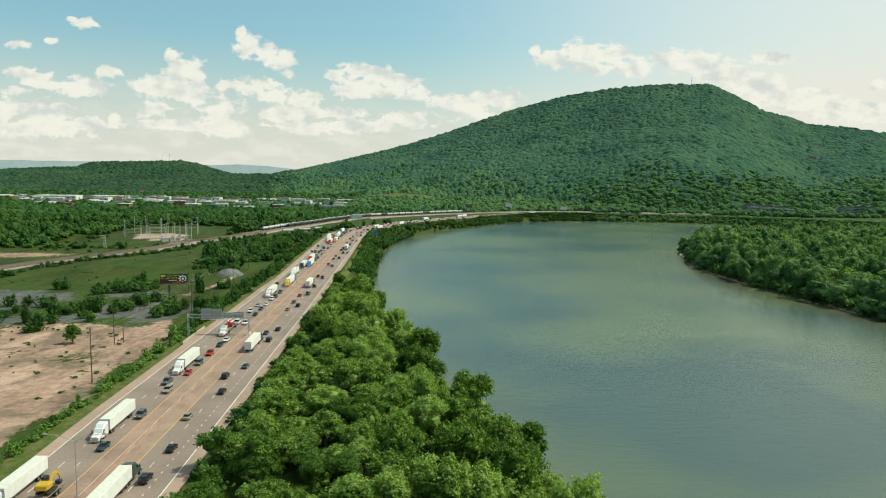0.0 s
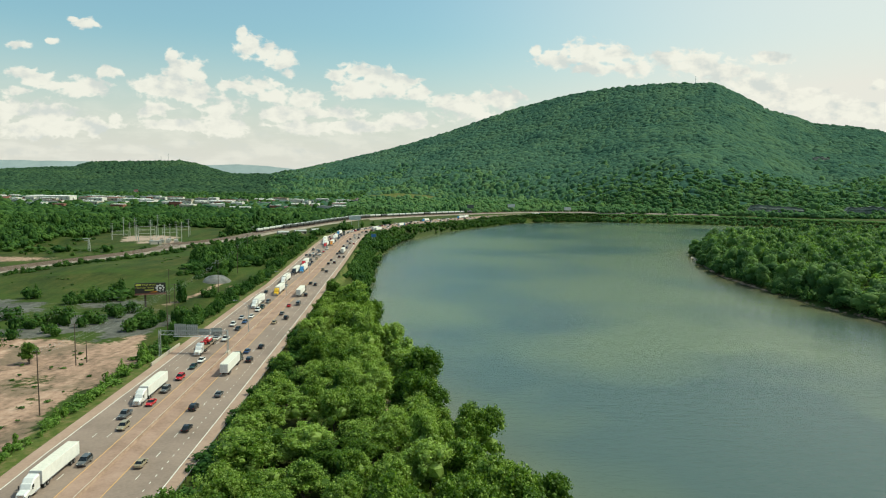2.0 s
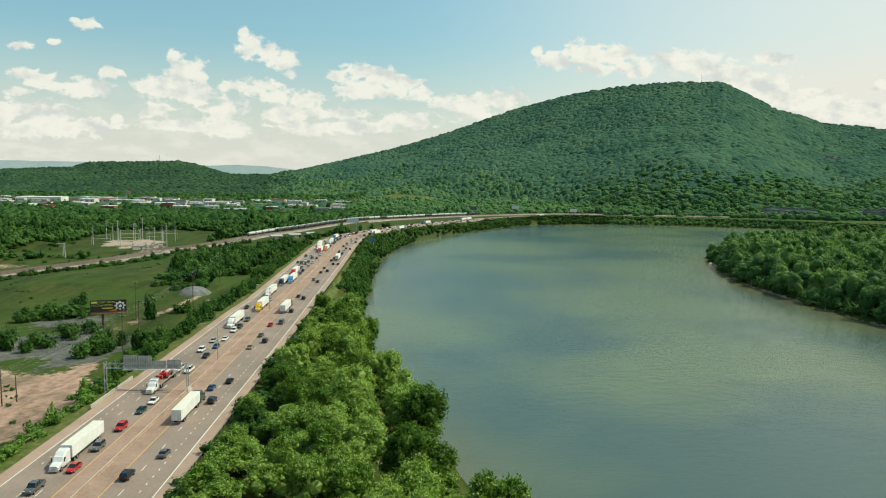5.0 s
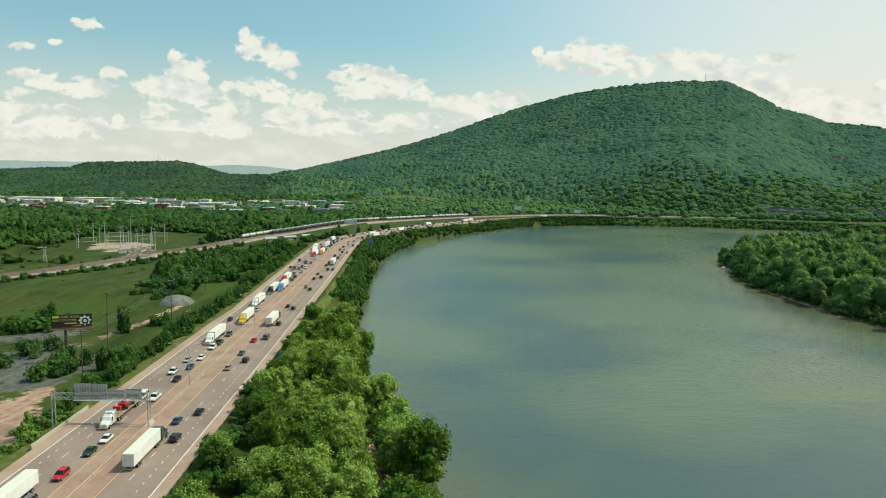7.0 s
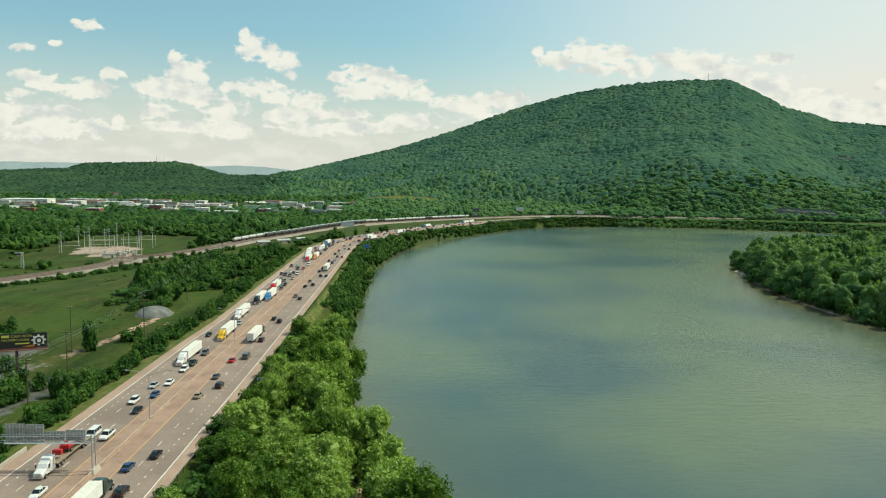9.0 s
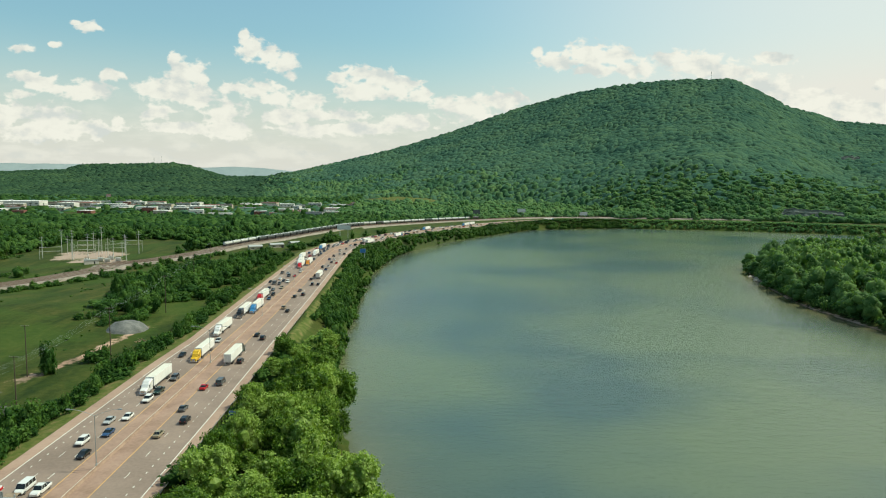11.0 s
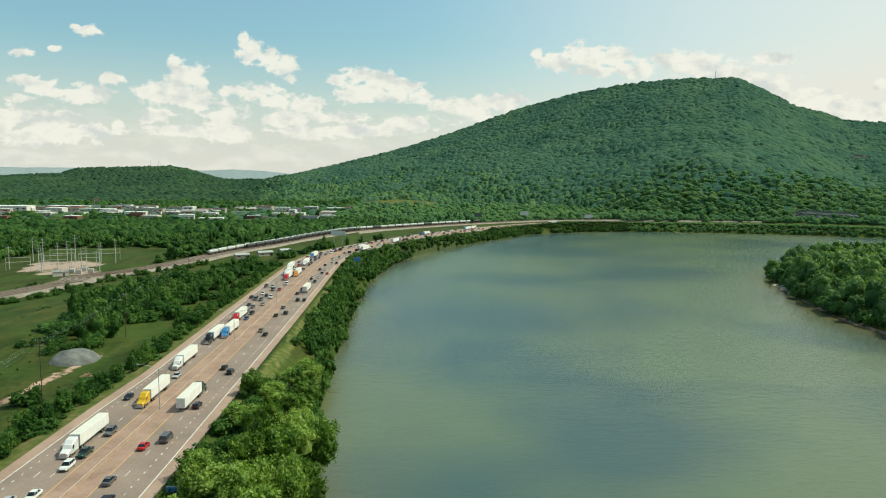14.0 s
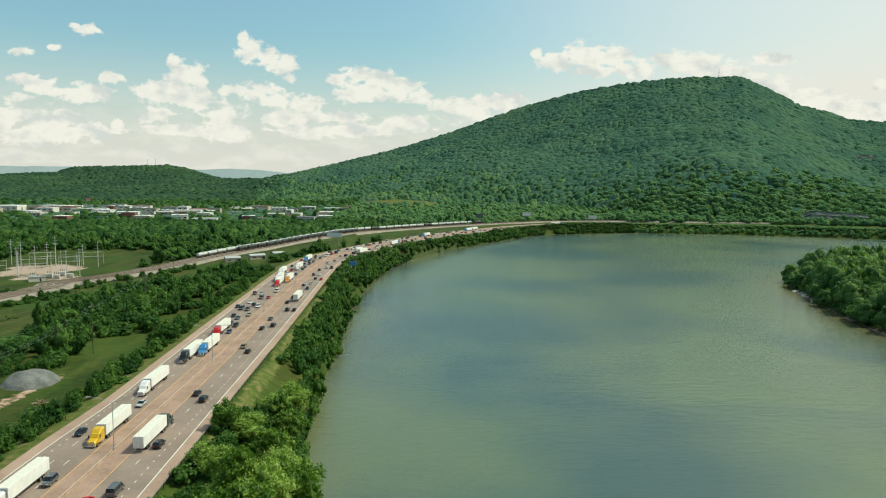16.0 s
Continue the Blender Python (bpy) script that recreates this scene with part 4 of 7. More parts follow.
def build_middle_woods():
    # shrubs along the bank where the motorway nears the water
    def strip(x, y):
        s, o = to_road(x, y)
        return (o > right_edge(s) + np.interp(y, [400, 440, 640, 760, 860], [4.2, 7.5, 7.5, 5.0, 4.2])) & (o < np.where(y < 400, right_edge(s) + 12, 60)) & (x < 430) & ((shore(x, y) > np.where(y > 430, -2.2, 0.3)) | ((y > 830) & (o < right_edge(s) + 11.5))) & ((y > 400) | (shore(x, y) > 3))
    x, y, rnd = scatter(15, 430, 105, 1390, 4.2, strip, 41)
    gap = (relief(x, y, 30, 4) > -0.55) & ~((x < 31) & (y > 446) & (y < 496)) & ~((np.abs(x - 62 + 0.10 * (y - 250)) < 3.0) & (y > 200) & (y < 305))
    gap &= np.hypot(x - 284, y - 1302) > 9
    x, y = x[gap], y[gap]
    z = land(x, y)
    s, o = to_road(x, y)
    slope = road_z(s) + np.interp(o - right_edge(s), [3.1, 6, 10, 13.5], [0, -2.2, -8, -16])
    z = np.where(y > 830, np.maximum(z, slope), z)
    z = np.maximum(z, WATER + 0.2)
    top = np.minimum(2.0 + 1.3 * relief(x, y, 25, 9), 3.0) - np.interp(y, [1000, 1250], [0, 3.0])
    h = np.clip(np.minimum(rnd.uniform(4.5, 9.0, len(x)), road_z(to_road(x, y)[0]) + top - z), 3.6, 9)
    h = np.where(y < 400, rnd.uniform(2.5, 5.0, len(x)), h)
    wood("bank_shrubs", x, y, z - 0.5, np.exp(rnd.normal(size=len(x)) * 0.3) * np.where(y > 830, 3.9, 2.9), h * np.exp(rnd.normal(size=len(x)) * 0.16), 96, 0.14, LEAF_WOOD, rnd, "dense green shrubs on the steep river bank", base=-0.1)
    # scrub under the far end of the motorway
    def far_bank(x, y):
        s, o = to_road(x, y)
        return (o > right_edge(s) + 5) & (shore(x, y) > 0.2)
    x, y, rnd = scatter(430, 1150, 1040, 1375, 5.2, far_bank, 46)
    z = land(x, y)
    h = np.clip(road_z(to_road(x, y)[0]) + rnd.uniform(-2.0, 1.5, len(x)) - z, 3.0, 8.0)
    # these shrubs reuse the leaf colour paled for haze
    wood("far_bank_shrubs", x, y, z - 0.8, rnd.uniform(3.6, 5.6, len(x)), h, 26, 0.20, LEAF_FOOT_HAZY, rnd, "dense shrubs on the far river bank", hearty=4, bulk=0.95, base=-0.2)
    # the wooded spit across the water
    def spit(x, y):
        return (shore(x, y) > 3.0) & (x > 250) & (y < 960)
    x, y, rnd = scatter(320, 760, 360, 960, 12.0, spit, 42)
    z = land(x, y)
    sd = shore(x, y)
    h = rnd.uniform(18, 30, len(x)) * np.clip(0.50 + sd / 36, 0.5, 1.0)
    front = sd < 30
    wood("spit_woods", x[front], y[front], z[front] - 1.5, rnd.uniform(7.0, 12.0, front.sum()), h[front], 420, 0.078, LEAF_SPIT, rnd, "tall riverside woods on a low spit of land", k=12, tall=2.2, base=-0.06, bulk=0.90, hearty=11)
    wood("spit_woods", x[~front], y[~front], z[~front] - 1.5, rnd.uniform(7.0, 11.0, (~front).sum()), h[~front] * 1.12, 120, 0.12, LEAF_SPIT, rnd, "tall riverside woods behind the shore of the spit", tall=3.0, base=0.3)
    def rim(x, y):
        return (shore(x, y) > 2.2) & (shore(x, y) < 9) & (x > 250) & (y < 960)
    x, y, rnd = scatter(320, 760, 360, 960, 5.0, rim, 47)
    wood("spit_shrubs", x, y, land(x, y) - 1.0, rnd.uniform(3.0, 5.2, len(x)), rnd.uniform(4.5, 11, len(x)), 80, 0.15, LEAF_SPIT, rnd, "willows and shrubs hanging over the water's edge", hearty=4)
    # bushes between the motorway and the yard
    def verge(x, y):
        s, o = to_road(x, y)
        d = left_edge(s) - o
        n = relief(x, y, 22, 6)
        return (d > 7.6) & (d < np.where(y < 285, 12.5 + 2 * n, 17 + 5 * n)) & (n > -0.62) & (y < 760) & (y > 90)
    x, y, rnd = scatter(-75, -20, 90, 290, 2.4, verge, 43)
    wood("verge_bushes", x, y, land(x, y) - 0.3, np.exp(rnd.normal(size=len(x)) * 0.32) * 1.6, np.exp(rnd.normal(size=len(x)) * 0.38) * 2.3, 130, 0.17, LEAF_SHRUB, rnd, base=-0.15, bulk=0.62, label="scrubby bright green bushes along the motorway verge")
    x, y, rnd = scatter(-75, -20, 285, 760, 3.4, verge, 48)
    wood("verge_bushes", x, y, land(x, y) - 0.3, np.exp(rnd.normal(size=len(x)) * 0.28) * 2.4, np.exp(rnd.normal(size=len(x)) * 0.40) * 3.8, 190, 0.125, LEAF_WOOD, rnd, "tall green bushes and saplings along the motorway verge", bulk=0.70, base=-0.2)
    # clumps of young trees in the yard and on the grass: place, spread, how many
    rnd = np.random.default_rng(44)
    clumps = [(-108, 399, 3.5, 9), (-99, 404, 4, 12), (-90, 412, 4, 10), (-94, 416, 4, 8), (-135, 410, 2.2, 3), (-80, 350, 3, 4), (-95, 345, 3, 4), (-73, 365, 2.5, 4), (-70, 376, 1.2, 3), (-53, 346, 2.2, 4),
              (-50, 356, 1.8, 3), (-46, 423, 1.0, 3), (-57, 405, 1.0, 2), (-36, 350, 3, 7), (-30, 394, 2.5, 7), (-29, 428, 2.5, 8), (-31, 462, 3, 8), (-125, 338, 10, 7), (-142, 352, 12, 7), (-92, 312, 9, 4), (-70, 340, 12, 5), (-105, 325, 14, 6)]
    clumps += [(-68, 484, 3.5, 8), (-79, 492, 4, 7), (-62, 491, 3, 5), (-170, 300, 25, 8), (-205, 660, 12, 5), (-170, 655, 8, 8), (-150, 668, 6, 6), (-240, 640, 20, 8), (-290, 690, 20, 8)]
    x = np.concatenate([rnd.normal(cx, sp, n) for cx, cy, sp, n in clumps])
    y = np.concatenate([rnd.normal(cy, sp * 0.8, n) for cx, cy, sp, n in clumps])
    ry = rnd.uniform(440, 780, 150)
    x = np.concatenate([x, np.interp(ry, RAIL_Y, RAIL_X) + rnd.uniform(18, 28, 150), rnd.uniform(-360, -245, 60)])
    y = np.concatenate([y, ry, rnd.uniform(600, 770, 60)])
    ok = x < -26
    x, y = x[ok], y[ok]
    wood("field_trees", x, y, land(x, y) - 0.4, np.exp(rnd.normal(size=len(x)) * 0.35) * np.where(y < 440, 3.5, 2.6), np.exp(rnd.normal(size=len(x)) * 0.3) * np.where(y < 440, 5.8, 3.2), 280, 0.12, LEAF_WOOD, rnd, "scattered clumps of young trees on rough grass", k=14, hearty=10, bulk=0.70, base=-0.25)
    tufts = rnd.uniform((-112, 110), (-40, 320), (150, 2))
    tufts = tufts[relief(tufts[:, 0], tufts[:, 1], 30, 77) > 0.0]
    meadow = rnd.uniform((-230, 425), (-62, 640), (170, 2))
    tufts = np.concatenate([tufts, meadow[relief(meadow[:, 0], meadow[:, 1], 40, 78) > -0.1]])
    wood("dirt_tufts", tufts[:, 0], tufts[:, 1], land(tufts[:, 0], tufts[:, 1]) - 0.15, rnd.uniform(0.5, 1.5, len(tufts)), rnd.uniform(0.4, 1.4, len(tufts)), 30, 0.3, LEAF_WOOD, rnd, "weeds and tufts on bare dirt and meadow")
    # woods between the motorway and the railway
    def copse(x, y):
        s, o = to_road(x, y)
        d = left_edge(s) - o
        n = relief(x, y, 45, 15)
        qx, qy = 72 + (x - 72) * 1.15, 190 + (y - 190) * 1.15
        rail = np.interp(qy, RAIL_Y, RAIL_X)
        return (d > np.interp(y, [470, 520, 680, 760], [19, 27, 24, 17]) + 9 * n) & (x > np.interp(y, [440, 489, 615, 690, 750, 800], [-62, -77, -112, -114, -112, -400])) & (qx > rail + 15) & (n > -0.22 + 0.9 * np.clip((560 - y) / 90, 0, 1)) & (y > 440)
    x, y, rnd = scatter(-170, 60, 440, 1060, 6.0, copse, 45)
    wood("copse", x, y, land(x, y) - 0.5, np.exp(rnd.normal(size=len(x)) * 0.3) * 4.9, np.exp(rnd.normal(size=len(x)) * 0.3) * 7.2, 260, 0.105, LEAF_WOOD, rnd, "dense green copse between motorway and railway", k=14, hearty=11, bulk=0.80, base=-0.2)


build_middle_woods()


def domes(name, x, y, sink, r, h, mat, rnd, label, sides=5, ragged=0.24):
    """Far crowns as rounded, uneven heaps, each with its own outline and tone."""
    n = len(x)
    rows = [(1.0, -0.30), (0.88, 0.32), (0.50, 0.80)]
    pts = []
    for row, (w, zz) in enumerate(rows):
        for k in range(sides):
            a = 2 * math.pi * (k + 0.5 * row) / sides
            pts.append((w * math.cos(a), w * math.sin(a), zz))
    pts.append((0, 0, 1.0))
    pts = np.array(pts)
    m = len(pts)
    turn = rnd.uniform(0, 2 * math.pi, n)[:, None]
    v = pts[None] * (1 + rnd.uniform(-ragged, ragged, (n, m, 1)))
    v = np.stack([v[..., 0] * np.cos(turn) - v[..., 1] * np.sin(turn), v[..., 0] * np.sin(turn) + v[..., 1] * np.cos(turn), v[..., 2]], -1)
    v = v * np.stack([r, r, h], -1)[:, None]
    # lean each heap with the slope that it stands on
    z0, dip_x, dip_y = land(x, y), (land(x + 8, y) - land(x - 8, y)) / 16, (land(x, y + 8) - land(x, y - 8)) / 16
    v[..., 2] += v[..., 0] * np.clip(dip_x, -0.7, 0.7)[:, None] + v[..., 1] * np.clip(dip_y, -0.7, 0.7)[:, None]
    v = v + np.stack([x, y, z0 + sink], -1)[:, None]
    quads, tris = [], []
    for row in range(len(rows) - 1):
        for k in range(sides):
            a, b = row * sides + k, row * sides + (k + 1) % sides
            quads.append((a, b, b + sides, a + sides))
    for k in range(sides):
        tris.append(((len(rows) - 1) * sides + k, (len(rows) - 1) * sides + (k + 1) % sides, m - 1))
    off = (np.arange(n) * m)[:, None, None]
    me = mesh_of(name, v.reshape(-1, 3), (np.array(quads)[None] + off).reshape(-1, 4), (np.array(tris)[None] + off).reshape(-1, 3), [mat], smooth=True)
    tone = np.clip(0.5 + 0.20 * rnd.normal(size=n) + 0.22 * relief(x, y, 90, 71), 0, 1)
    me.attributes.new("tone", "FLOAT", "POINT").data.foreach_set("value", np.repeat(tone, m).astype(np.float32))
    return tagged(new(name, me), label, "woodland", kind="stuff")


def crown_sizes(x, y, rnd, r, h, uneven=0.10):
    """Uneven crowns: stands of large and small trees."""
    stand = 1 + 0.35 * relief(x, y, 70, 61)
    q = np.exp(rnd.normal(size=len(x)) * 0.22) * stand
    return np.stack([np.clip(r * q, r * 0.55, r * 1.7), np.clip(h * (0.5 + 0.5 * q) * np.exp(rnd.normal(size=len(x)) * uneven), h * 0.5, h * 1.7)])


CLIFFS = ((738, 880, 1432, 1400, 30), (925, 1010, 1388, 1350, 28), (1219, 1279, 2011, 1999, 20))   # ends in x and y, height


def build_far_woods():
    def clear(x, y):
        s, o = to_road(x, y)
        far_rail = (np.abs(x - np.interp(y, RAIL_Y, RAIL_X)) > 16) | (y > 1455)
        subst = ~((x > -275) & (x < -140) & (y > 640) & (y < 905))
        town = relief(x, y, 120, 17) < np.where((y > 1290) & (y < 1760) & (x < -60), -0.06, 9)
        field = ~((x > -62) & (x < 130) & (y > 1840) & (y < 1925))
        patch = ~((x > 414) & (x < 470) & (y > 1540) & (y < 1650))
        rock = np.ones(x.shape, bool)
        for x0, x1, y0, y1, top in CLIFFS:
            face = y0 + (y1 - y0) * (x - x0) / (x1 - x0)
            rock &= ~((x > x0 + 4) & (x < x1 - 4) & (y > face - 14) & (y < face + 4))
        behind = ((o < 0) | (y > 1395)) & (np.abs(o) + left_edge(s) > 16)
        rail_side = (x < np.interp(y, RAIL_Y, RAIL_X) - 14) | (y > 1440) | (x > 430)
        return far_rail & subst & town & field & patch & rock & behind & rail_side & (shore(x, y) > 12)

    def seen(x, y):
        u = (x - 66) / np.maximum(y - 120, 50)
        return (u > -0.82) & (u < 0.86)
    x, y, rnd = scatter(-1100, 560, 640, 1330, 8.2, lambda x, y: clear(x, y) & seen(x, y), 51)
    near = y < 1000
    wood("valley_woods", x[near], y[near], land(x[near], y[near]) - 1, np.exp(rnd.normal(size=near.sum()) * 0.30) * 6.2, np.exp(rnd.normal(size=near.sum()) * 0.28) * 8.6, 60, 0.13, LEAF_WOOD, rnd, "valley woods of leafy trees", k=12, hearty=9, bulk=0.98, base=-0.1)
    f = ~near
    # cloud shade over these woods sits in their darker leaf colour
    domes("valley_woods", x[f], y[f], -0.5, *(crown_sizes(x[f], y[f], rnd, 6.8, 8.0) * np.interp(y[f], [1130, 1290], [1.0, 0.62])), LEAF_VALLEY_SHADED, rnd, "far valley woods", ragged=0.28)
    x, y, rnd = scatter(-2000, 1900, 1330, 2150, 10.4, lambda x, y: clear(x, y) & seen(x, y), 52)
    fx, fy = x, y

    def visible_far(x, y):
        u = (x - 66) / y
        return seen(x, y) & (y < np.interp(u, DIRS, FAR) + 190)
    x, y, rnd = scatter(-800, 2200, 2150, 3500, 12.6, lambda x, y: visible_far(x, y) & ((x - 66) / y > -0.2), 53)
    x, y = np.concatenate([x, fx]), np.concatenate([y, fy])
    z = land(x, y)
    low = z < 38 + 75 * relief(x, y, 210, 63) + 34 * rnd.normal(size=len(x))
    foot = (low | (z < 42 + 30 * relief(x, y, 130, 64) + 16 * rnd.normal(size=len(x)))) & (y < 1760 + 60 * rnd.normal(size=len(x))) & (x > -60)
    high = ~low & ~foot
    low &= ~foot
    n = foot.sum()
    wood("slope_woods", x[foot], y[foot], z[foot] - 2.0, np.exp(rnd.normal(size=n) * 0.26) * 9.6, np.exp(rnd.normal(size=n) * 0.24) * 11.0, 18, 0.17, LEAF_FOOT_HAZY, rnd, "fresh green woods along the foot of the mountain, paled for haze", base=-0.2, k=9, hearty=7, bulk=1.04)
    # woods round the town also take the leaf colour darkened for cloud shade
    west = low & (x < -60) & (y < 2150)
    low &= ~west
    # slope and mountain crowns carry their haze in the leaf colour
    for name, m, r, h, uneven, leaf, words in (("valley_woods", west, 8.4, 8.0, 0.22, LEAF_VALLEY_SHADED, "dark leafy woods round the valley town"), ("slope_woods", low, 10.8, 10.0, 0.30, LEAF_SLOPE_HAZY, "fresh green woods on the foot of the mountain"), ("mountain_woods", high, 13.0, 6.2, 0.18, LEAF_FAR_HAZY, "unbroken dark green forest on the mountain")):
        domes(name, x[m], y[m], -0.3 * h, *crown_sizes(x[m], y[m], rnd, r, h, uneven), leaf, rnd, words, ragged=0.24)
    x, y, rnd = scatter(-3200, -300, 2150, 4060, 22.0, lambda x, y: seen(x, y) & ((x - 66) / y < -0.17), 54)
    domes("hill_woods", x, y, -2.0, rnd.uniform(14, 22, len(x)), rnd.uniform(8, 13, len(x)), LEAF_HILL_HAZY, rnd, "forest on low hills, haze mixed into its leaf colour")


build_far_woods()


def build_far_ridges():
    """Ridges beyond the valley, with blue distance haze put into their colour."""
    blue = material("far_ridge_haze_tint", [(0.22, 0.27, 0.28), (0.27, 0.32, 0.325)], scale=0.003, rough=1.0, spec=0.0)
    for nm, dist, us, vs in (("far_ridge", 4750, (-0.9, -0.6, -0.45, -0.33, -0.278, -0.243, -0.207, -0.17, -0.10, 0.0), (0.0145, 0.0153, 0.0146, 0.0112, 0.0122, 0.0134, 0.0118, 0.0082, 0.004, -0.01)),
                             ("far_ridge", 4450, (-0.9, -0.6, -0.45, -0.30, -0.24, -0.17, -0.05), (0.006, 0.007, 0.004, 0.002, 0.001, 0.001, -0.01))):
        u = np.linspace(us[0], us[-1], 160)
        v = np.interp(u, us, vs) + 0.0006 * relief(u * 4000, u * 0, 90, 3)
        x = 66 + u * dist
        top = np.stack([x, np.full_like(x, dist), 65.5 + v * dist], -1)
        foot = np.stack([x, np.full_like(x, dist - 260), np.full_like(x, -5.0)], -1)
        back = np.stack([x, np.full_like(x, dist + 120), np.full_like(x, -5.0)], -1)
        n = len(u)
        k = np.arange(n - 1)
        q = np.concatenate([np.stack([k + a, k + a + 1, k + b + 1, k + b], -1) for a, b in ((0, n), (n, 2 * n))])
        tagged(new("backdrop", mesh_of(nm, np.concatenate([foot, top, back]), q, mats=[blue], smooth=True)), "far mountain ridge tinted blue for haze", "ridge", kind="structure")


build_far_ridges()

# ---- vehicles: front towards +Y, wheels on z = 0 ----


def wheel_pair(parent, y, half, r, w, cache={}):
    """Two wheels on one axle, each a tyre with its rim."""
    for side in (-1, 1):
        key = (r, w, side)
        if key not in cache:
            bm = bmesh.new()
            rings = []
            for px, pr in ((-w / 2, r * 0.62), (-w / 2, r * 0.94), (-w / 2 + 0.04, r), (w / 2 - 0.04, r), (w / 2, r * 0.94), (w / 2, r * 0.62)):
                rings.append([(px, pr * math.cos(2 * math.pi * k / 14), pr * math.sin(2 * math.pi * k / 14)) for k in range(14)])
            loft(rings, bm)
            tyre = bpy.data.meshes.new("wheel")
            bm.to_mesh(tyre)
            bm.free()
            tyre.materials.append(RUBBER)
            rim = bpy.data.meshes.new("rim")
            bm = tube((side * (w / 2 - 0.02), 0, 0), (side * (w / 2 + 0.012), 0, 0), r * 0.60, r * 0.5, 10)
            bm.to_mesh(rim)
            bm.free()
            rim.materials.append(RIM)
            cache[key] = (tyre, rim)
        tyre, rim = cache[key]
        t = part("wheel", tyre, None, parent)
        t.location = (side * (half - w / 2), y, r)
        part("rim", rim, None, t)


def hull(stations):
    """Rounded car body from stations (y, half width, bottom, top)."""
    rings = []
    for y, w, b, t in stations:
        rings.append([(-w * 0.9, y, b), (-w, y, b + 0.14), (-w, y, t - 0.16), (-w * 0.95, y, t - 0.05), (-w * 0.8, y, t),
                      (w * 0.8, y, t), (w * 0.95, y, t - 0.05), (w, y, t - 0.16), (w, y, b + 0.14), (w * 0.9, y, b)])
    return loft(rings)


def cabin(y0, y1, y2, y3, belt, top, wb, wt):
    """Glass house: rear foot, rear top, front top, front foot."""
    return loft([[(-wb, y0, belt), (wb, y0, belt), (wb, y3, belt), (-wb, y3, belt)],
                 [(-wt, y1, top), (wt, y1, top), (wt, y2, top), (-wt, y2, top)]])


def pillars(y0, y1, y2, y3, belt, top, wb, wt, mids=(0.5,)):
    """Roof skin and the posts that carry it, in one sheet."""
    bm = bmesh.new()
    lift = 0.03
    ring = []

    def leg(s, q, wide):
        """Two roof corners over one post, and the post down to the belt."""
        ya, yb = y1 + (y2 - y1) * q, y0 + (y3 - y0) * q
        half = wide / 2
        lo, hi = (0, wide) if q == 0 else (-wide, 0) if q == 1 else (-half, half)
        up = [bm.verts.new((s * (wt + lift), ya + k, top + lift)) for k in (lo, hi)]
        dn = [bm.verts.new((s * (wb + lift), yb + k, belt)) for k in (lo, hi)]
        bm.faces.new((up[0], up[1], dn[1], dn[0]))
        return up
    left, right = [], []
    for q in (0.0, *mids, 1.0):
        left += leg(-1, q, 0.12)
        right += leg(1, q, 0.12)
    bm.faces.new(left + right[::-1])
    return bm


CARS = {
    "sedan": dict(st=[(-2.38, 0.72, 0.42, 0.80), (-2.25, 0.84, 0.30, 0.98), (-1.5, 0.90, 0.24, 1.02), (0.0, 0.91, 0.24, 0.98), (1.1, 0.90, 0.24, 0.96), (2.0, 0.86, 0.26, 0.82), (2.32, 0.74, 0.36, 0.66)],
                  cab=(-1.85, -1.15, 0.25, 1.15, 0.95, 1.43, 0.82, 0.62), axles=(-1.4, 1.42), r=0.33, lab="sedan"),
    "hatch": dict(st=[(-2.1, 0.76, 0.40, 0.90), (-2.0, 0.85, 0.30, 1.02), (-1.2, 0.89, 0.24, 1.02), (0.2, 0.89, 0.24, 0.98), (1.2, 0.87, 0.24, 0.93), (1.9, 0.82, 0.28, 0.80), (2.12, 0.70, 0.38, 0.62)],
                  cab=(-2.0, -1.65, 0.3, 1.2, 0.97, 1.50, 0.80, 0.62), axles=(-1.25, 1.32), r=0.32, lab="hatchback"),
    "suv": dict(st=[(-2.38, 0.80, 0.48, 1.00), (-2.3, 0.90, 0.36, 1.15), (-1.5, 0.95, 0.32, 1.16), (0.0, 0.96, 0.32, 1.12), (1.2, 0.95, 0.32, 1.10), (2.1, 0.91, 0.34, 1.02), (2.38, 0.80, 0.42, 0.80)],
                cab=(-2.25, -1.95, 0.35, 1.1, 1.08, 1.74, 0.88, 0.70), axles=(-1.42, 1.45), r=0.38, lab="sport utility vehicle"),
    "van": dict(st=[(-2.75, 0.86, 0.46, 1.10), (-2.68, 0.97, 0.36, 1.20), (-1.5, 1.0, 0.32, 1.22), (0.5, 1.0, 0.32, 1.20), (1.7, 0.98, 0.32, 1.12), (2.4, 0.92, 0.34, 0.98), (2.7, 0.80, 0.44, 0.80)],
                cab=(-2.68, -2.5, 1.15, 1.8, 1.14, 2.02, 0.94, 0.84), axles=(-1.75, 1.75), r=0.37, lab="passenger van"),
    "pickup": dict(st=[(-2.85, 0.92, 0.50, 1.10), (-2.8, 0.97, 0.42, 1.12), (-1.0, 0.99, 0.38, 1.12), (0.2, 0.99, 0.38, 1.14), (1.4, 0.98, 0.38, 1.16), (2.5, 0.94, 0.40, 1.10), (2.85, 0.86, 0.48, 0.85)],
                   cab=(-0.95, -0.75, 0.75, 1.45, 1.08, 1.86, 0.90, 0.72), axles=(-1.85, 1.8), r=0.40, lab="pickup truck"),
}


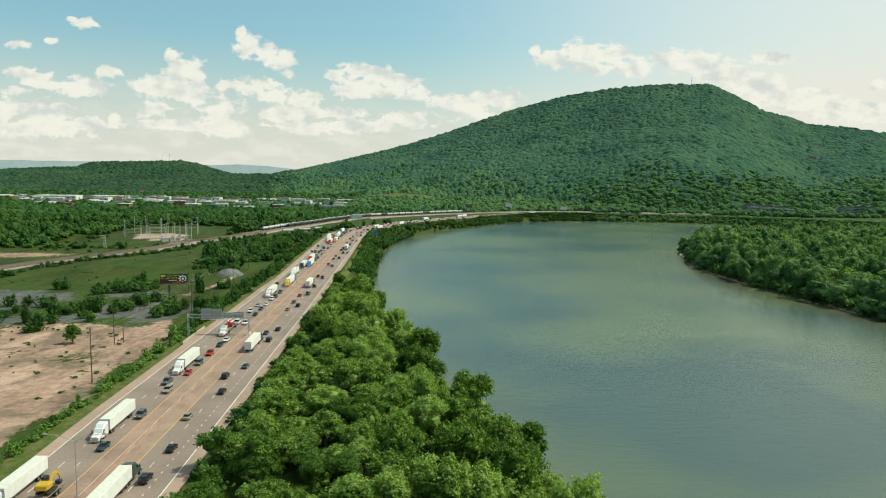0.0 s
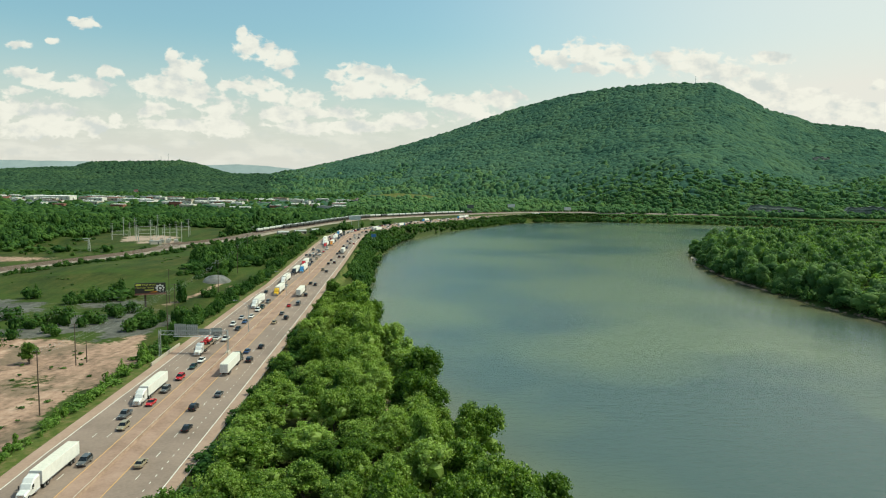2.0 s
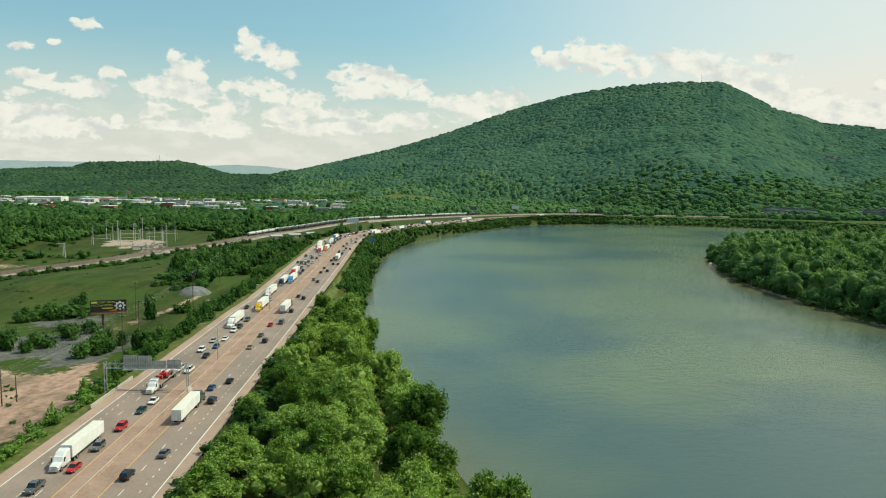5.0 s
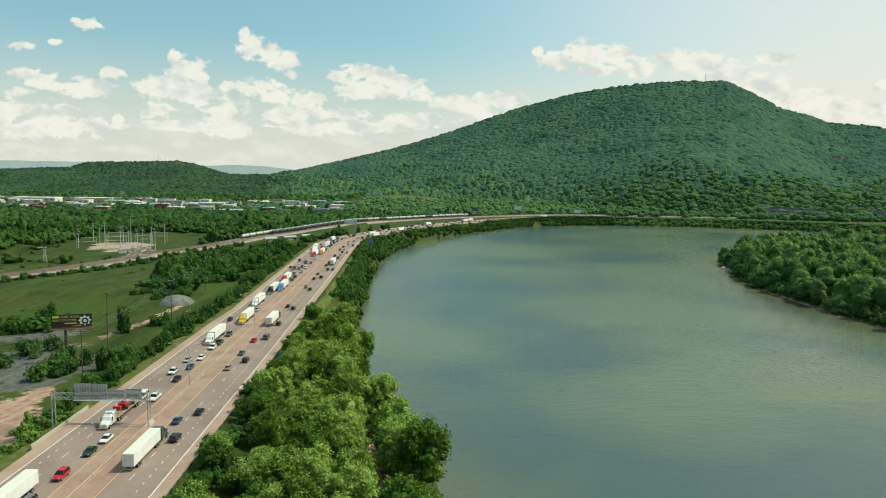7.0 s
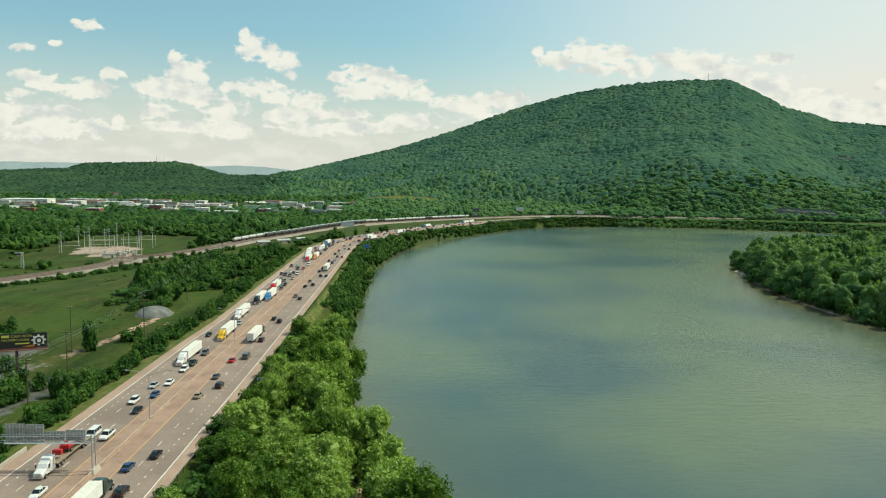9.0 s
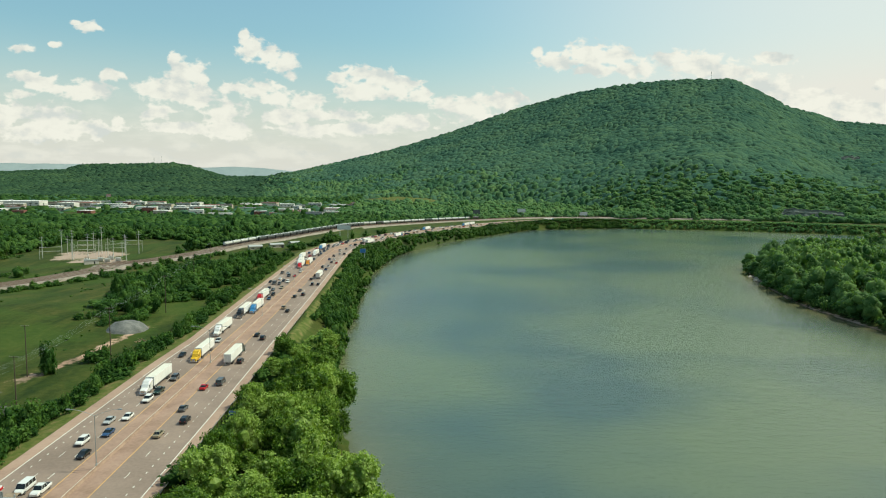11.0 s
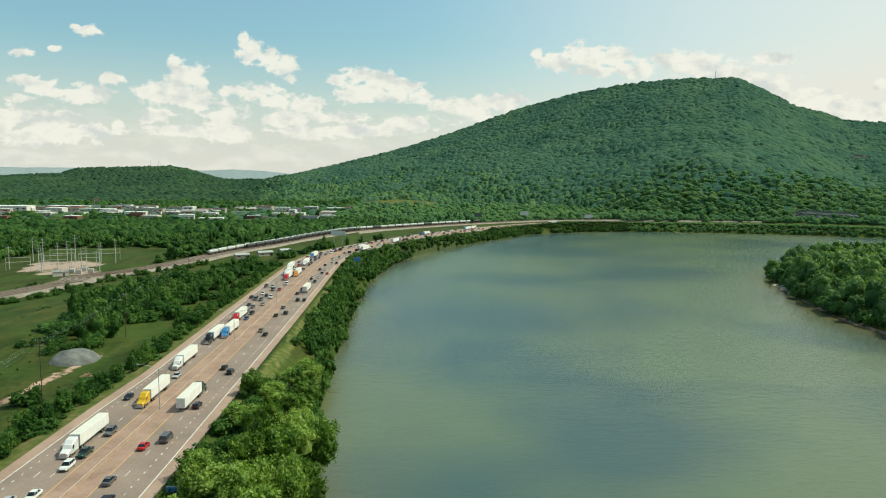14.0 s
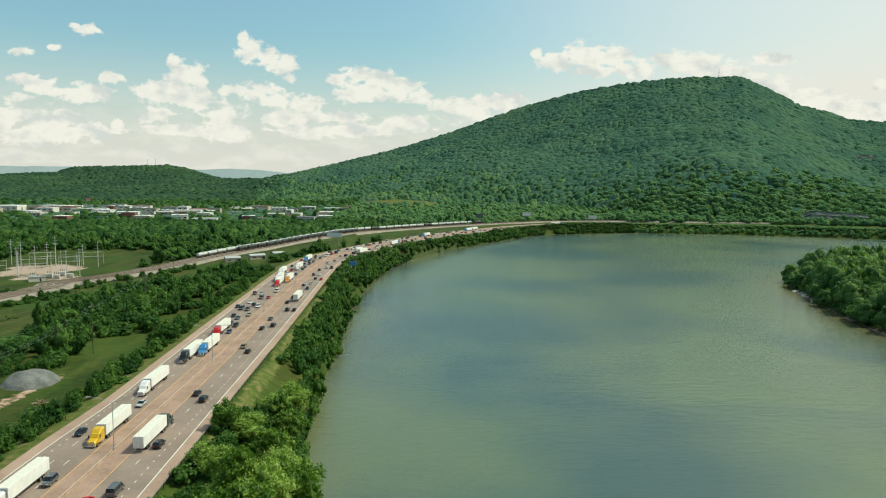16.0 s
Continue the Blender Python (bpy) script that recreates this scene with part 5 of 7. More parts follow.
def build_car(kind, colour, words):
    k = CARS[kind]
    t = thing("car", pose(0, 0, 0), f"{words} {k['lab']} on the motorway", "car" if kind != "pickup" else "pickup truck", "vehicles on the motorway")
    bm = hull(k["st"])
    part("body", bm, PAINT[colour], t)
    part("window_glass", cabin(*k["cab"]), GLASS, t)
    part("roof", pillars(*k["cab"], mids=(0.5,) if kind in ("sedan", "pickup", "hatch") else (0.33, 0.66)), PAINT[colour], t)
    if kind == "pickup":
        part("cargo_bed", box(-0.80, 0.80, -2.72, -1.08, 1.0, 1.135), DARK_PLASTIC, t)
    back, front = k["st"][1], k["st"][-2]
    for s in (-1, 1):
        part("tail_light", box(s * 0.62 - 0.16, s * 0.62 + 0.16, back[0] - 0.10, back[0] + 0.05, back[3] - 0.30, back[3] - 0.12), LAMP_RED, t)
        part("headlight", box(s * 0.60 - 0.17, s * 0.60 + 0.17, front[0] + 0.08, front[0] + 0.24, front[3] - 0.24, front[3] - 0.10), LAMP_CLEAR, t)
        part("mirror", box(s * 1.0 - 0.09, s * 1.0 + 0.09, k["cab"][3] - 0.35, k["cab"][3] - 0.22, k["cab"][4], k["cab"][4] + 0.14), PAINT[colour], t)
    part("bumper", box(-0.74, 0.74, front[0] + 0.12, front[0] + 0.34, front[2] + 0.08, front[2] + 0.30, 0.04), DARK_PLASTIC, t)
    for y in k["axles"]:
        wheel_pair(t, y, k["st"][2][1] - 0.01, k["r"], 0.24)
    return t


def tractor_parts(t, paint, sleeper=True):
    """Cab of a long-nosed road tractor, front bumper at y = 0."""
    part("hood", loft([[(-w, y, b), (w, y, b), (w, y, tt - 0.15), (w * 0.8, y, tt), (-w * 0.8, y, tt), (-w, y, tt - 0.15)] for y, w, b, tt in
                       ((-0.15, 0.92, 0.75, 1.55), (-0.6, 1.02, 0.6, 1.72), (-1.9, 1.12, 0.6, 1.98))]), paint, t)
    part("bumper", box(-1.2, 1.2, -0.25, 0.0, 0.35, 0.75, 0.05), CHROME, t)
    part("grille", box(-0.55, 0.55, -0.16, -0.10, 0.80, 1.48), CHROME, t)
    part("cab", loft([[(-w, y, 0.7), (w, y, 0.7), (w, y, tt - 0.2), (w * 0.85, y, tt), (-w * 0.85, y, tt), (-w, y, tt - 0.2)] for y, w, tt in
                      ((-1.85, 1.12, 2.0), (-2.35, 1.14, 2.85), (-3.4, 1.16, 3.15))]), paint, t)
    part("windscreen", loft([[(-0.98, -1.88, 2.02), (0.98, -1.88, 2.02), (0.9, -2.32, 2.78), (-0.9, -2.32, 2.78)],
                             [(-0.98, -1.93, 1.99), (0.98, -1.93, 1.99), (0.9, -2.40, 2.75), (-0.9, -2.40, 2.75)]]), GLASS, t)
    for s in (-1, 1):
        part("side_window", box(s * 1.155 - 0.02, s * 1.155 + 0.02, -3.2, -2.5, 2.0, 2.65), GLASS, t)
        part("mirror", box(s * 1.42 - 0.10, s * 1.42 + 0.10, -2.2, -2.1, 1.9, 2.6), DARK_PLASTIC, t)
        part("fuel_tank", tube((s * 1.0, -4.9, 0.72), (s * 1.0, -3.2, 0.72), 0.32, n=10), CHROME, t)
        part("exhaust_pipe", tube((s * 1.05, -5.35, 0.9), (s * 1.05, -5.35, 4.0), 0.09, n=7), CHROME, t)
        part("headlight", box(s * 0.85 - 0.15, s * 0.85 + 0.15, -0.34, -0.20, 0.95, 1.2), LAMP_CLEAR, t)
    if sleeper:
        part("sleeper", loft([[(-w, y, 0.8), (w, y, 0.8), (w, y, tt - 0.25), (w * 0.8, y, tt), (-w * 0.8, y, tt), (-w, y, tt - 0.25)] for y, w, tt in
                              ((-2.7, 1.1, 2.95), (-3.5, 1.2, 3.65), (-5.2, 1.22, 3.85))]), paint, t)
    part("chassis", box(-0.5, 0.5, -9.0, -0.6, 0.55, 0.95), DARK_PLASTIC, t)
    wheel_pair(t, -1.3, 1.22, 0.52, 0.32)
    wheel_pair(t, -7.1, 1.22, 0.52, 0.60)
    wheel_pair(t, -8.4, 1.22, 0.52, 0.60)


def build_semi(colour, words, flat=False):
    t = thing("semi_truck", pose(0, 0, 0), words, "semi truck", "vehicles on the motorway")
    tractor_parts(t, PAINT[colour])
    y0, y1 = -6.0, -22.1
    if flat:
        part("flatbed", box(-1.28, 1.28, y1, y0, 1.15, 1.4), material("deck_wood", [(0.20, 0.15, 0.10), (0.32, 0.25, 0.18)], scale=0.8), t)
    else:
        part("trailer_body", box(-1.3, 1.3, y1, y0, 1.15, 4.08, 0.04), TRAILER_WHITE, t)
        part("trailer_roof", box(-1.22, 1.22, y1 + 0.1, y0 - 0.1, 4.083, 4.10), plain("trailer_roof_skin", (0.66, 0.63, 0.54), 0.5), t)
        for s in (-1, 1):
            part("rear_door", box(s * 0.62 - 0.58, s * 0.62 + 0.58, y1 - 0.03, y1 - 0.004, 1.3, 3.95), plain("door_white", (0.62, 0.61, 0.58), 0.5), t)
            part("side_rail", box(s * 1.305 - 0.01, s * 1.305 + 0.01, y1, y0, 1.12, 1.30), STEEL, t)
            part("tail_light", box(s * 1.05 - 0.15, s * 1.05 + 0.15, y1 - 0.05, y1 - 0.035, 1.0, 1.12), LAMP_RED, t)
    part("underride_guard", box(-1.2, 1.2, y1 - 0.02, y1 + 0.1, 0.5, 0.62), STEEL, t)
    for s in (-1, 1):
        part("guard_post", box(s * 0.7 - 0.05, s * 0.7 + 0.05, y1, y1 + 0.08, 0.6, 1.2), STEEL, t)
        part("landing_leg", box(s * 0.8 - 0.07, s * 0.8 + 0.07, y0 - 4.4, y0 - 4.25, 0.25, 1.2), STEEL, t)
    part("slider", box(-0.6, 0.6, y1 + 1.5, y1 + 5.0, 0.75, 1.2), DARK_PLASTIC, t)
    wheel_pair(t, y1 + 2.5, 1.28, 0.52, 0.60)
    wheel_pair(t, y1 + 3.8, 1.28, 0.52, 0.60)
    return t


def build_excavator(m):
    t = thing("excavator", m, "yellow excavator loaded on a flatbed trailer", "excavator")
    y = PAINT["yellow"]
    part("turntable", box(-1.1, 1.1, -1.6, 1.4, 0.95, 1.25, 0.05), DARK_PLASTIC, t)
    part("engine_housing", box(-1.25, 1.25, -2.4, 0.2, 1.25, 2.35, 0.12), y, t)
    part("operator_cab", box(-1.2, -0.2, 0.2, 1.7, 1.25, 2.95, 0.08), GLASS, t)
    for s in (-1, 1):
        part("track", loft([[(s * 1.05 - 0.28, a * math.cos(k) * 1.0 + 0.0, 0.45 + 0.42 * math.sin(k)) for k in np.linspace(0, 2 * math.pi, 12, endpoint=False) for a in (1.9,)],
                            [(s * 1.05 + 0.28, a * math.cos(k) * 1.0 + 0.0, 0.45 + 0.42 * math.sin(k)) for k in np.linspace(0, 2 * math.pi, 12, endpoint=False) for a in (1.9,)]]), DARK_PLASTIC, t)
    part("boom", loft([[(0.2, yy, z), (0.55, yy, z), (0.55, yy, z + h), (0.2, yy, z + h)] for yy, z, h in ((0.3, 1.4, 0.5), (1.8, 2.6, 0.7), (3.6, 2.6, 0.5))]), y, t)
    part("stick", loft([[(0.25, yy, z), (0.5, yy, z), (0.5, yy, z + h), (0.25, yy, z + h)] for yy, z, h in ((3.3, 2.7, 0.5), (4.2, 1.6, 0.4), (4.4, 0.8, 0.3))]), y, t)
    part("bucket", box(-0.2, 0.95, 3.5, 4.5, 0.1, 0.85, 0.1), DARK_PLASTIC, t)
    return t


def build_lift(m):
    t = thing("boom_lift", m, "red boom lift loaded on a flatbed trailer", "boom lift")
    red = PAINT["red"]
    part("chassis", box(-1.0, 1.0, -3.2, 3.0, 0.55, 1.0, 0.06), DARK_PLASTIC, t)
    for yy in (-2.1, 2.0):
        wheel_pair(t, yy, 1.15, 0.52, 0.36)
    part("turntable", box(-1.1, 1.1, -3.4, 0.8, 1.0, 1.9, 0.12), red, t, "red painted counterweight and engine cover")
    part("engine_cover", box(0.35, 1.12, -2.4, 0.6, 1.9, 2.3, 0.08), PAINT["white"], t)
    part("lower_boom", loft([[(-0.3, yy, z), (0.1, yy, z), (0.1, yy, z + 0.5), (-0.3, yy, z + 0.5)] for yy, z in ((-3.0, 2.0), (3.6, 2.5))]), red, t)
    part("upper_boom", loft([[(-0.25, yy, z), (0.05, yy, z), (0.05, yy, z + 0.36), (-0.25, yy, z + 0.36)] for yy, z in ((3.4, 2.9), (-4.6, 2.7))]), PAINT["white"], t)
    part("jib", tube((-0.1, -4.5, 2.8), (-0.1, -5.6, 1.6), 0.12, n=6), red, t)
    part("work_basket", box(-1.1, 0.9, -6.6, -5.6, 0.9, 2.0, 0.05), red, t)
    return t


BUILT = {}


def drive(maker, key, s, off, away, height=0.0):
    """Stands a vehicle on the motorway: its first build, then copies."""
    x, y, z = on_road(S0 + s, off, 0.022)
    x1, y1, _ = on_road(S0 + s + 2, off)
    turn = math.degrees(math.atan2(-(x1 - x), y1 - y)) + (0 if away else 180)
    m = pose(x, y, z + height, 0, 0, turn)
    if key not in BUILT:
        BUILT[key] = maker()
        BUILT[key].matrix_basis = m
        return BUILT[key]
    return copy_thing(BUILT[key], m)


def car(kind, colour, s, off, away, words=""):
    drive(lambda: build_car(kind, colour, words or colour), ("car", kind, colour), s, off, away)


def semi(colour, s, off, away, words, flat=False):
    """s: where the front bumper stands."""
    drive(lambda: build_semi(colour, words, flat), ("semi", colour, flat, words), s, off, away)


WHITE_SEMI = "white semi truck with a long white box trailer"
L1, L2, L3, R1, R2, R3 = -6.4, -10.0, -13.6, 6.4, 10.1, 13.8
for s, off, away in ((178, L2, False), (139, L3, False), (236, L2, False), (381, L2, False), (459, L2, False), (648, R2, True)):
    semi("white", s, off, away, WHITE_SEMI)
for s in (162, 288, 437):
    semi("green", s, R1, True, "semi truck with a dark green cab and long white trailer")
semi("yellow", 418, L1, False, "semi truck with a bright yellow cab and white trailer")
semi("black", 497, L2, False, "semi truck with a black cab and white trailer")
semi("sky", 508, L1, False, "semi truck with a blue cab and white trailer")
semi("red", 540, L2, False, "semi truck with a red cab and white trailer")
semi("white", 291, L2, False, "white road tractor pulling a loaded wooden flatbed", flat=True)
semi("white", 132, L1, False, "white truck hauling a flatbed trailer", flat=True)
x, y, z = on_road(S0 + 149, L1, 1.43)
build_excavator(pose(x, y, z, 0, 0, 0))
x, y, z = on_road(S0 + 306, L2, 1.43)
build_lift(pose(x, y, z, 0, 0, 0))
LEFT_INNER = [("sedan", "green", 175), ("suv", "grey", 197), ("suv", "tan", 219), ("sedan", "red", 238), ("suv", "grey", 250), ("suv", "red", 263), ("sedan", "green", 276), ("sedan", "white", 284), ("pickup", "white", 316), ("sedan", "black", 335), ("sedan", "blue", 349), ("sedan", "white", 361), ("suv", "white", 376), ("pickup", "green", 384), ("suv", "grey", 398), ("sedan", "silver", 451)]
LEFT_MIDDLE = [("pickup", "white", 143), ("pickup", "grey", 228), ("van", "white", 317), ("suv", "white", 343), ("sedan", "silver", 358), ("suv", "tan", 446)]
LEFT_OUTER = [("sedan", "white", 257), ("sedan", "silver", 262), ("sedan", "black", 428)]
RIGHT_INNER = [("sedan", "black", 153), ("sedan", "tan", 196), ("suv", "black", 234), ("sedan", "blue", 297), ("sedan", "tan", 348), ("sedan", "grey", 368), ("sedan", "red", 388), ("sedan", "black", 461), ("suv", "tan", 522), ("sedan", "black", 556), ("sedan", "grey", 577), ("sedan", "black", 622), ("sedan", "white", 690)]
RIGHT_MIDDLE = [("suv", "black", 157), ("sedan", "black", 174), ("sedan", "black", 218), ("sedan", "grey", 246), ("suv", "black", 284.5), ("sedan", "black", 304), ("suv", "black", 358), ("van", "grey", 393), ("suv", "black", 419), ("suv", "black", 455), ("sedan", "black", 514), ("suv", "black", 562), ("suv", "black", 600)]
for queue, off, away in ((LEFT_INNER, L1, False), (LEFT_MIDDLE, L2, False), (LEFT_OUTER, L3, False), (RIGHT_INNER, R1, True), (RIGHT_MIDDLE, R2, True)):
    for kind, colour, s in queue:
        car(kind, colour, s, off + 0.25 * math.sin(s), away, {"green": "dark green", "sky": "blue"}.get(colour, colour))


def build_far_traffic():
    rnd = random.Random(12)
    kinds = ["sedan", "sedan", "suv", "suv", "hatch", "pickup", "van"]
    paints = ["black", "grey", "white", "silver", "grey", "black", "green", "white", "black", "tan", "blue", "grey", "black", "red"]
    for lane, s0, s1, gap, away in ((L1, 549, 1250, 17, False), (L2, 566, 1250, 16, False), (L3 + 0.2, 585, 900, 20, False), (-17.4, 610, 840, 34, False),
                                    (R1, 640, 1500, 30, True), (R2, 670, 1500, 26, True), (R3, 600, 1000, 70, True)):
        s = s0
        while s < s1:
            if rnd.random() < (0.12 if s > 640 else 0):
                s += 24 if not away else 0
                c = rnd.choice(["white", "white", "sky", "red", "orange"])
                semi(c, s if not away else s + 22, lane, away, WHITE_SEMI if c == "white" else {"sky": "semi truck with a blue cab and white trailer", "red": "semi truck with a red cab and white trailer",
                                                                                               "orange": "semi truck with an orange cab and white trailer"}[c])
                s += 26 if away else 6
            else:
                c = rnd.choice(paints)
                k = rnd.choice(kinds)
                if k in ("van", "hatch") and c in ("tan", "red", "green"):
                    c = "white"
                car(k, c, s, lane + rnd.uniform(-0.3, 0.3), away, "dark green" if c == "green" else c)
            s += gap * rnd.uniform(0.6, 1.7)


build_far_traffic()

# ---- gantry, lamps, poles ----


def build_gantry():
    y = 285.4
    t = thing("sign_gantry", pose(0, 0, 0), "steel overhead sign gantry spanning the oncoming lanes", "sign gantry")
    for x, z0 in ((-24.4, -0.6), (0.0, 0.84)):
        for dy in (-0.8, 0.8):
            part("post", tube((x, y + dy, z0), (x, y + dy, 8.9), 0.17, 0.14, 10), STEEL, t)
            part("base_plate", box(x - 0.35, x + 0.35, y + dy - 0.35, y + dy + 0.35, z0, z0 + 0.08), STEEL, t)
        part("post_tie", tube((x, y - 0.8, 7.0), (x, y + 0.8, 8.4), 0.06), STEEL, t)
    part("pier", loft([[(-0.75, y - 1.9, 0), (0.75, y - 1.9, 0), (0.75, y + 1.9, 0), (-0.75, y + 1.9, 0)], [(-0.45, y - 1.4, 1.15), (0.45, y - 1.4, 1.15), (0.45, y + 1.4, 1.15), (-0.45, y + 1.4, 1.15)]]), CONCRETE, t)
    for dy in (-0.6, 0.6):
        for z in (7.0, 8.4):
            part("chord", tube((-24.4, y + dy, z), (0.0, y + dy, z), 0.085, n=6), STEEL, t)
        bm = bmesh.new()
        k = 0
        x = -24.4
        while x < -0.2:
            tube((x, y + dy, 7.0 if k % 2 else 8.4), (x + 1.22, y + dy, 8.4 if k % 2 else 7.0), 0.045, n=5, bm=bm)
            x, k = x + 1.22, k + 1
        part("lattice", bm, STEEL, t)
    for x0, x1, z0, z1 in ((-19.4, -15.2, 6.4, 10.7), (-15.0, -11.0, 6.4, 10.5), (-10.8, -6.6, 6.6, 9.0), (-6.4, -2.2, 6.6, 9.3)):
        p = part("sign_panel", box(x0, x1, y + 1.04, y + 1.12, z0, z1), SIGN_BACK, t, "plain grey back of a road sign")
        x = x0 + 0.35
        while x < x1:
            part("rib", box(x - 0.07, x + 0.07, y + 0.90, y + 1.04, z0 + 0.1, z1 - 0.1), STEEL, p)
            x += 0.70
        for z in (z0 + 0.7, z1 - 0.7):
            part("rail", box(x0, x1, y + 0.72, y + 0.90, z - 0.06, z + 0.06), STEEL, p)
    part("walkway", box(-20, -2, y + 1.25, y + 1.85, 5.95, 6.02), STEEL, t)


build_gantry()


def build_lamp(y, x=0.0):
    z = 0.86
    t = thing("street_lamp", pose(x, y, z), "tall grey steel street lamp with two curved arms on the barrier", "street lamp", "lamps on the median barrier")
    part("pole", tube((0, 0, 0), (0, 0, 11.6), 0.13, 0.08, 8), STEEL, t)
    part("base", box(-0.2, 0.2, -0.3, 0.3, 0, 0.35, 0.03), STEEL, t)
    for s in (-1, 1):
        bm = bmesh.new()
        pts = [(s * q * 5.4, 0, 11.5 + 1.5 * math.sin(q * math.pi / 2)) for q in np.linspace(0, 1, 7)]
        for a, b in zip(pts, pts[1:]):
            tube(a, b, 0.05, n=6, bm=bm)
        part("arm", bm, STEEL, t)
        part("lamp_head", loft([[(s * (5.3 + q), -w, 12.98 - d), (s * (5.3 + q), w, 12.98 - d), (s * (5.3 + q), w * 0.7, 13.16), (s * (5.3 + q), -w * 0.7, 13.16)] for q, w, d in ((0, 0.08, 0.02), (0.35, 0.17, 0.08), (0.85, 0.15, 0.04))]), STEEL, t)
    return t


lamp = build_lamp(138.0)
for y in (317.8, 405.7, 489.1, 576, 664):
    copy_thing(lamp, pose(0, y, 0.86))


def build_pole(x, y, top, arms, label):
    z = float(land(np.array([x]), np.array([y]))[0])
    t = thing("utility_pole", pose(x, y, z), label, "utility pole", "utility poles along the verge")
    part("pole", tube((0, 0, -1), (0, 0, top - z), 0.20, 0.13, 8), POLE_WOOD, t)
    for q in arms:
        part("crossarm", box(-1.3, 1.3, -0.07, 0.07, top - z - q - 0.07, top - z - q + 0.07), POLE_WOOD, t)
        for dx in (-1.2, -0.5, 0.5, 1.2):
            part("insulator", tube((dx, 0, top - z - q + 0.07), (dx, 0, top - z - q + 0.32), 0.06, 0.04, 6), plain("porcelain", (0.5, 0.5, 0.48), 0.3), t)
    return t


POLES = [(-37, 227, 16, (0.5,)), (-35, 324, 16.5, (0.4, 1.6)), (-40, 419, 18, (0.4, 1.8)), (-52, 510, 17, (0.4,)), (-66, 600, 17, (0.4,)), (-82, 690, 17, (0.4,))]
for p in POLES:
    build_pole(*p, "tall dark wooden utility pole with crossarms")
for x, y, h in ((-52, 280, 12), (-50, 284, 5), (-61, 402, 15), (-48, 372, 12)):
    build_pole(x, y, h, (0.3,) if h > 6 else (), "slim weathered wooden utility pole")


def cable(points, r, label):
    """One unbroken thin line through the points."""
    pts = np.array(points, float)
    ring = np.array([(r, 0, 0), (0, 0, r), (-r, 0, 0), (0, 0, -r)])
    n = len(pts)
    i, j = np.meshgrid(np.arange(n - 1), np.arange(4), indexing="ij")
    q = np.stack([i * 4 + j, (i + 1) * 4 + j, (i + 1) * 4 + (j + 1) % 4, i * 4 + (j + 1) % 4], -1)
    tagged(new("power_line", mesh_of("power_line", pts[:, None] + ring[None], q, mats=[STEEL])), label, "cable", "power lines")


def build_wires():
    for off, drop in ((-1.2, 0.1), (-0.5, 0.1), (0.5, 0.1), (1.2, 0.1), (0.0, 1.7)):
        pts = []
        for a, b in zip(POLES, POLES[1:]):
            for q in np.linspace(0, 1, 9)[0 if not pts else 1:]:
                pts.append((a[0] + (b[0] - a[0]) * q + off, a[1] + (b[1] - a[1]) * q, a[2] + (b[2] - a[2]) * q - drop - 1.6 * 4 * q * (1 - q)))
        cable(pts, 0.009, "thin sagging power line between wooden poles")
    # slack lines that cross the yard
    for k in range(5):
        cable([(-37 - 130 * q, 324 - (40 + 6 * k) * q, 15.6 - k * 0.9 - 20 * q * (1 - q) * 0.35 - 3 * q) for q in np.linspace(0, 1, 12)], 0.010, "thin sagging power line across the yard")


build_wires()


def words(text, size, m, mat, parent):
    cu = bpy.data.curves.new("lettering", "FONT")
    cu.body, cu.size, cu.extrude, cu.align_x = text, size, 0.01, "LEFT"
    tmp = bpy.data.objects.new("tmp", cu)
    scene.collection.objects.link(tmp)
    me = bpy.data.meshes.new_from_object(tmp.evaluated_get(bpy.context.evaluated_depsgraph_get()))
    bpy.data.objects.remove(tmp)
    bpy.data.curves.remove(cu)
    ob = part("lettering", me, mat, parent)
    ob.matrix_basis = m
    return ob


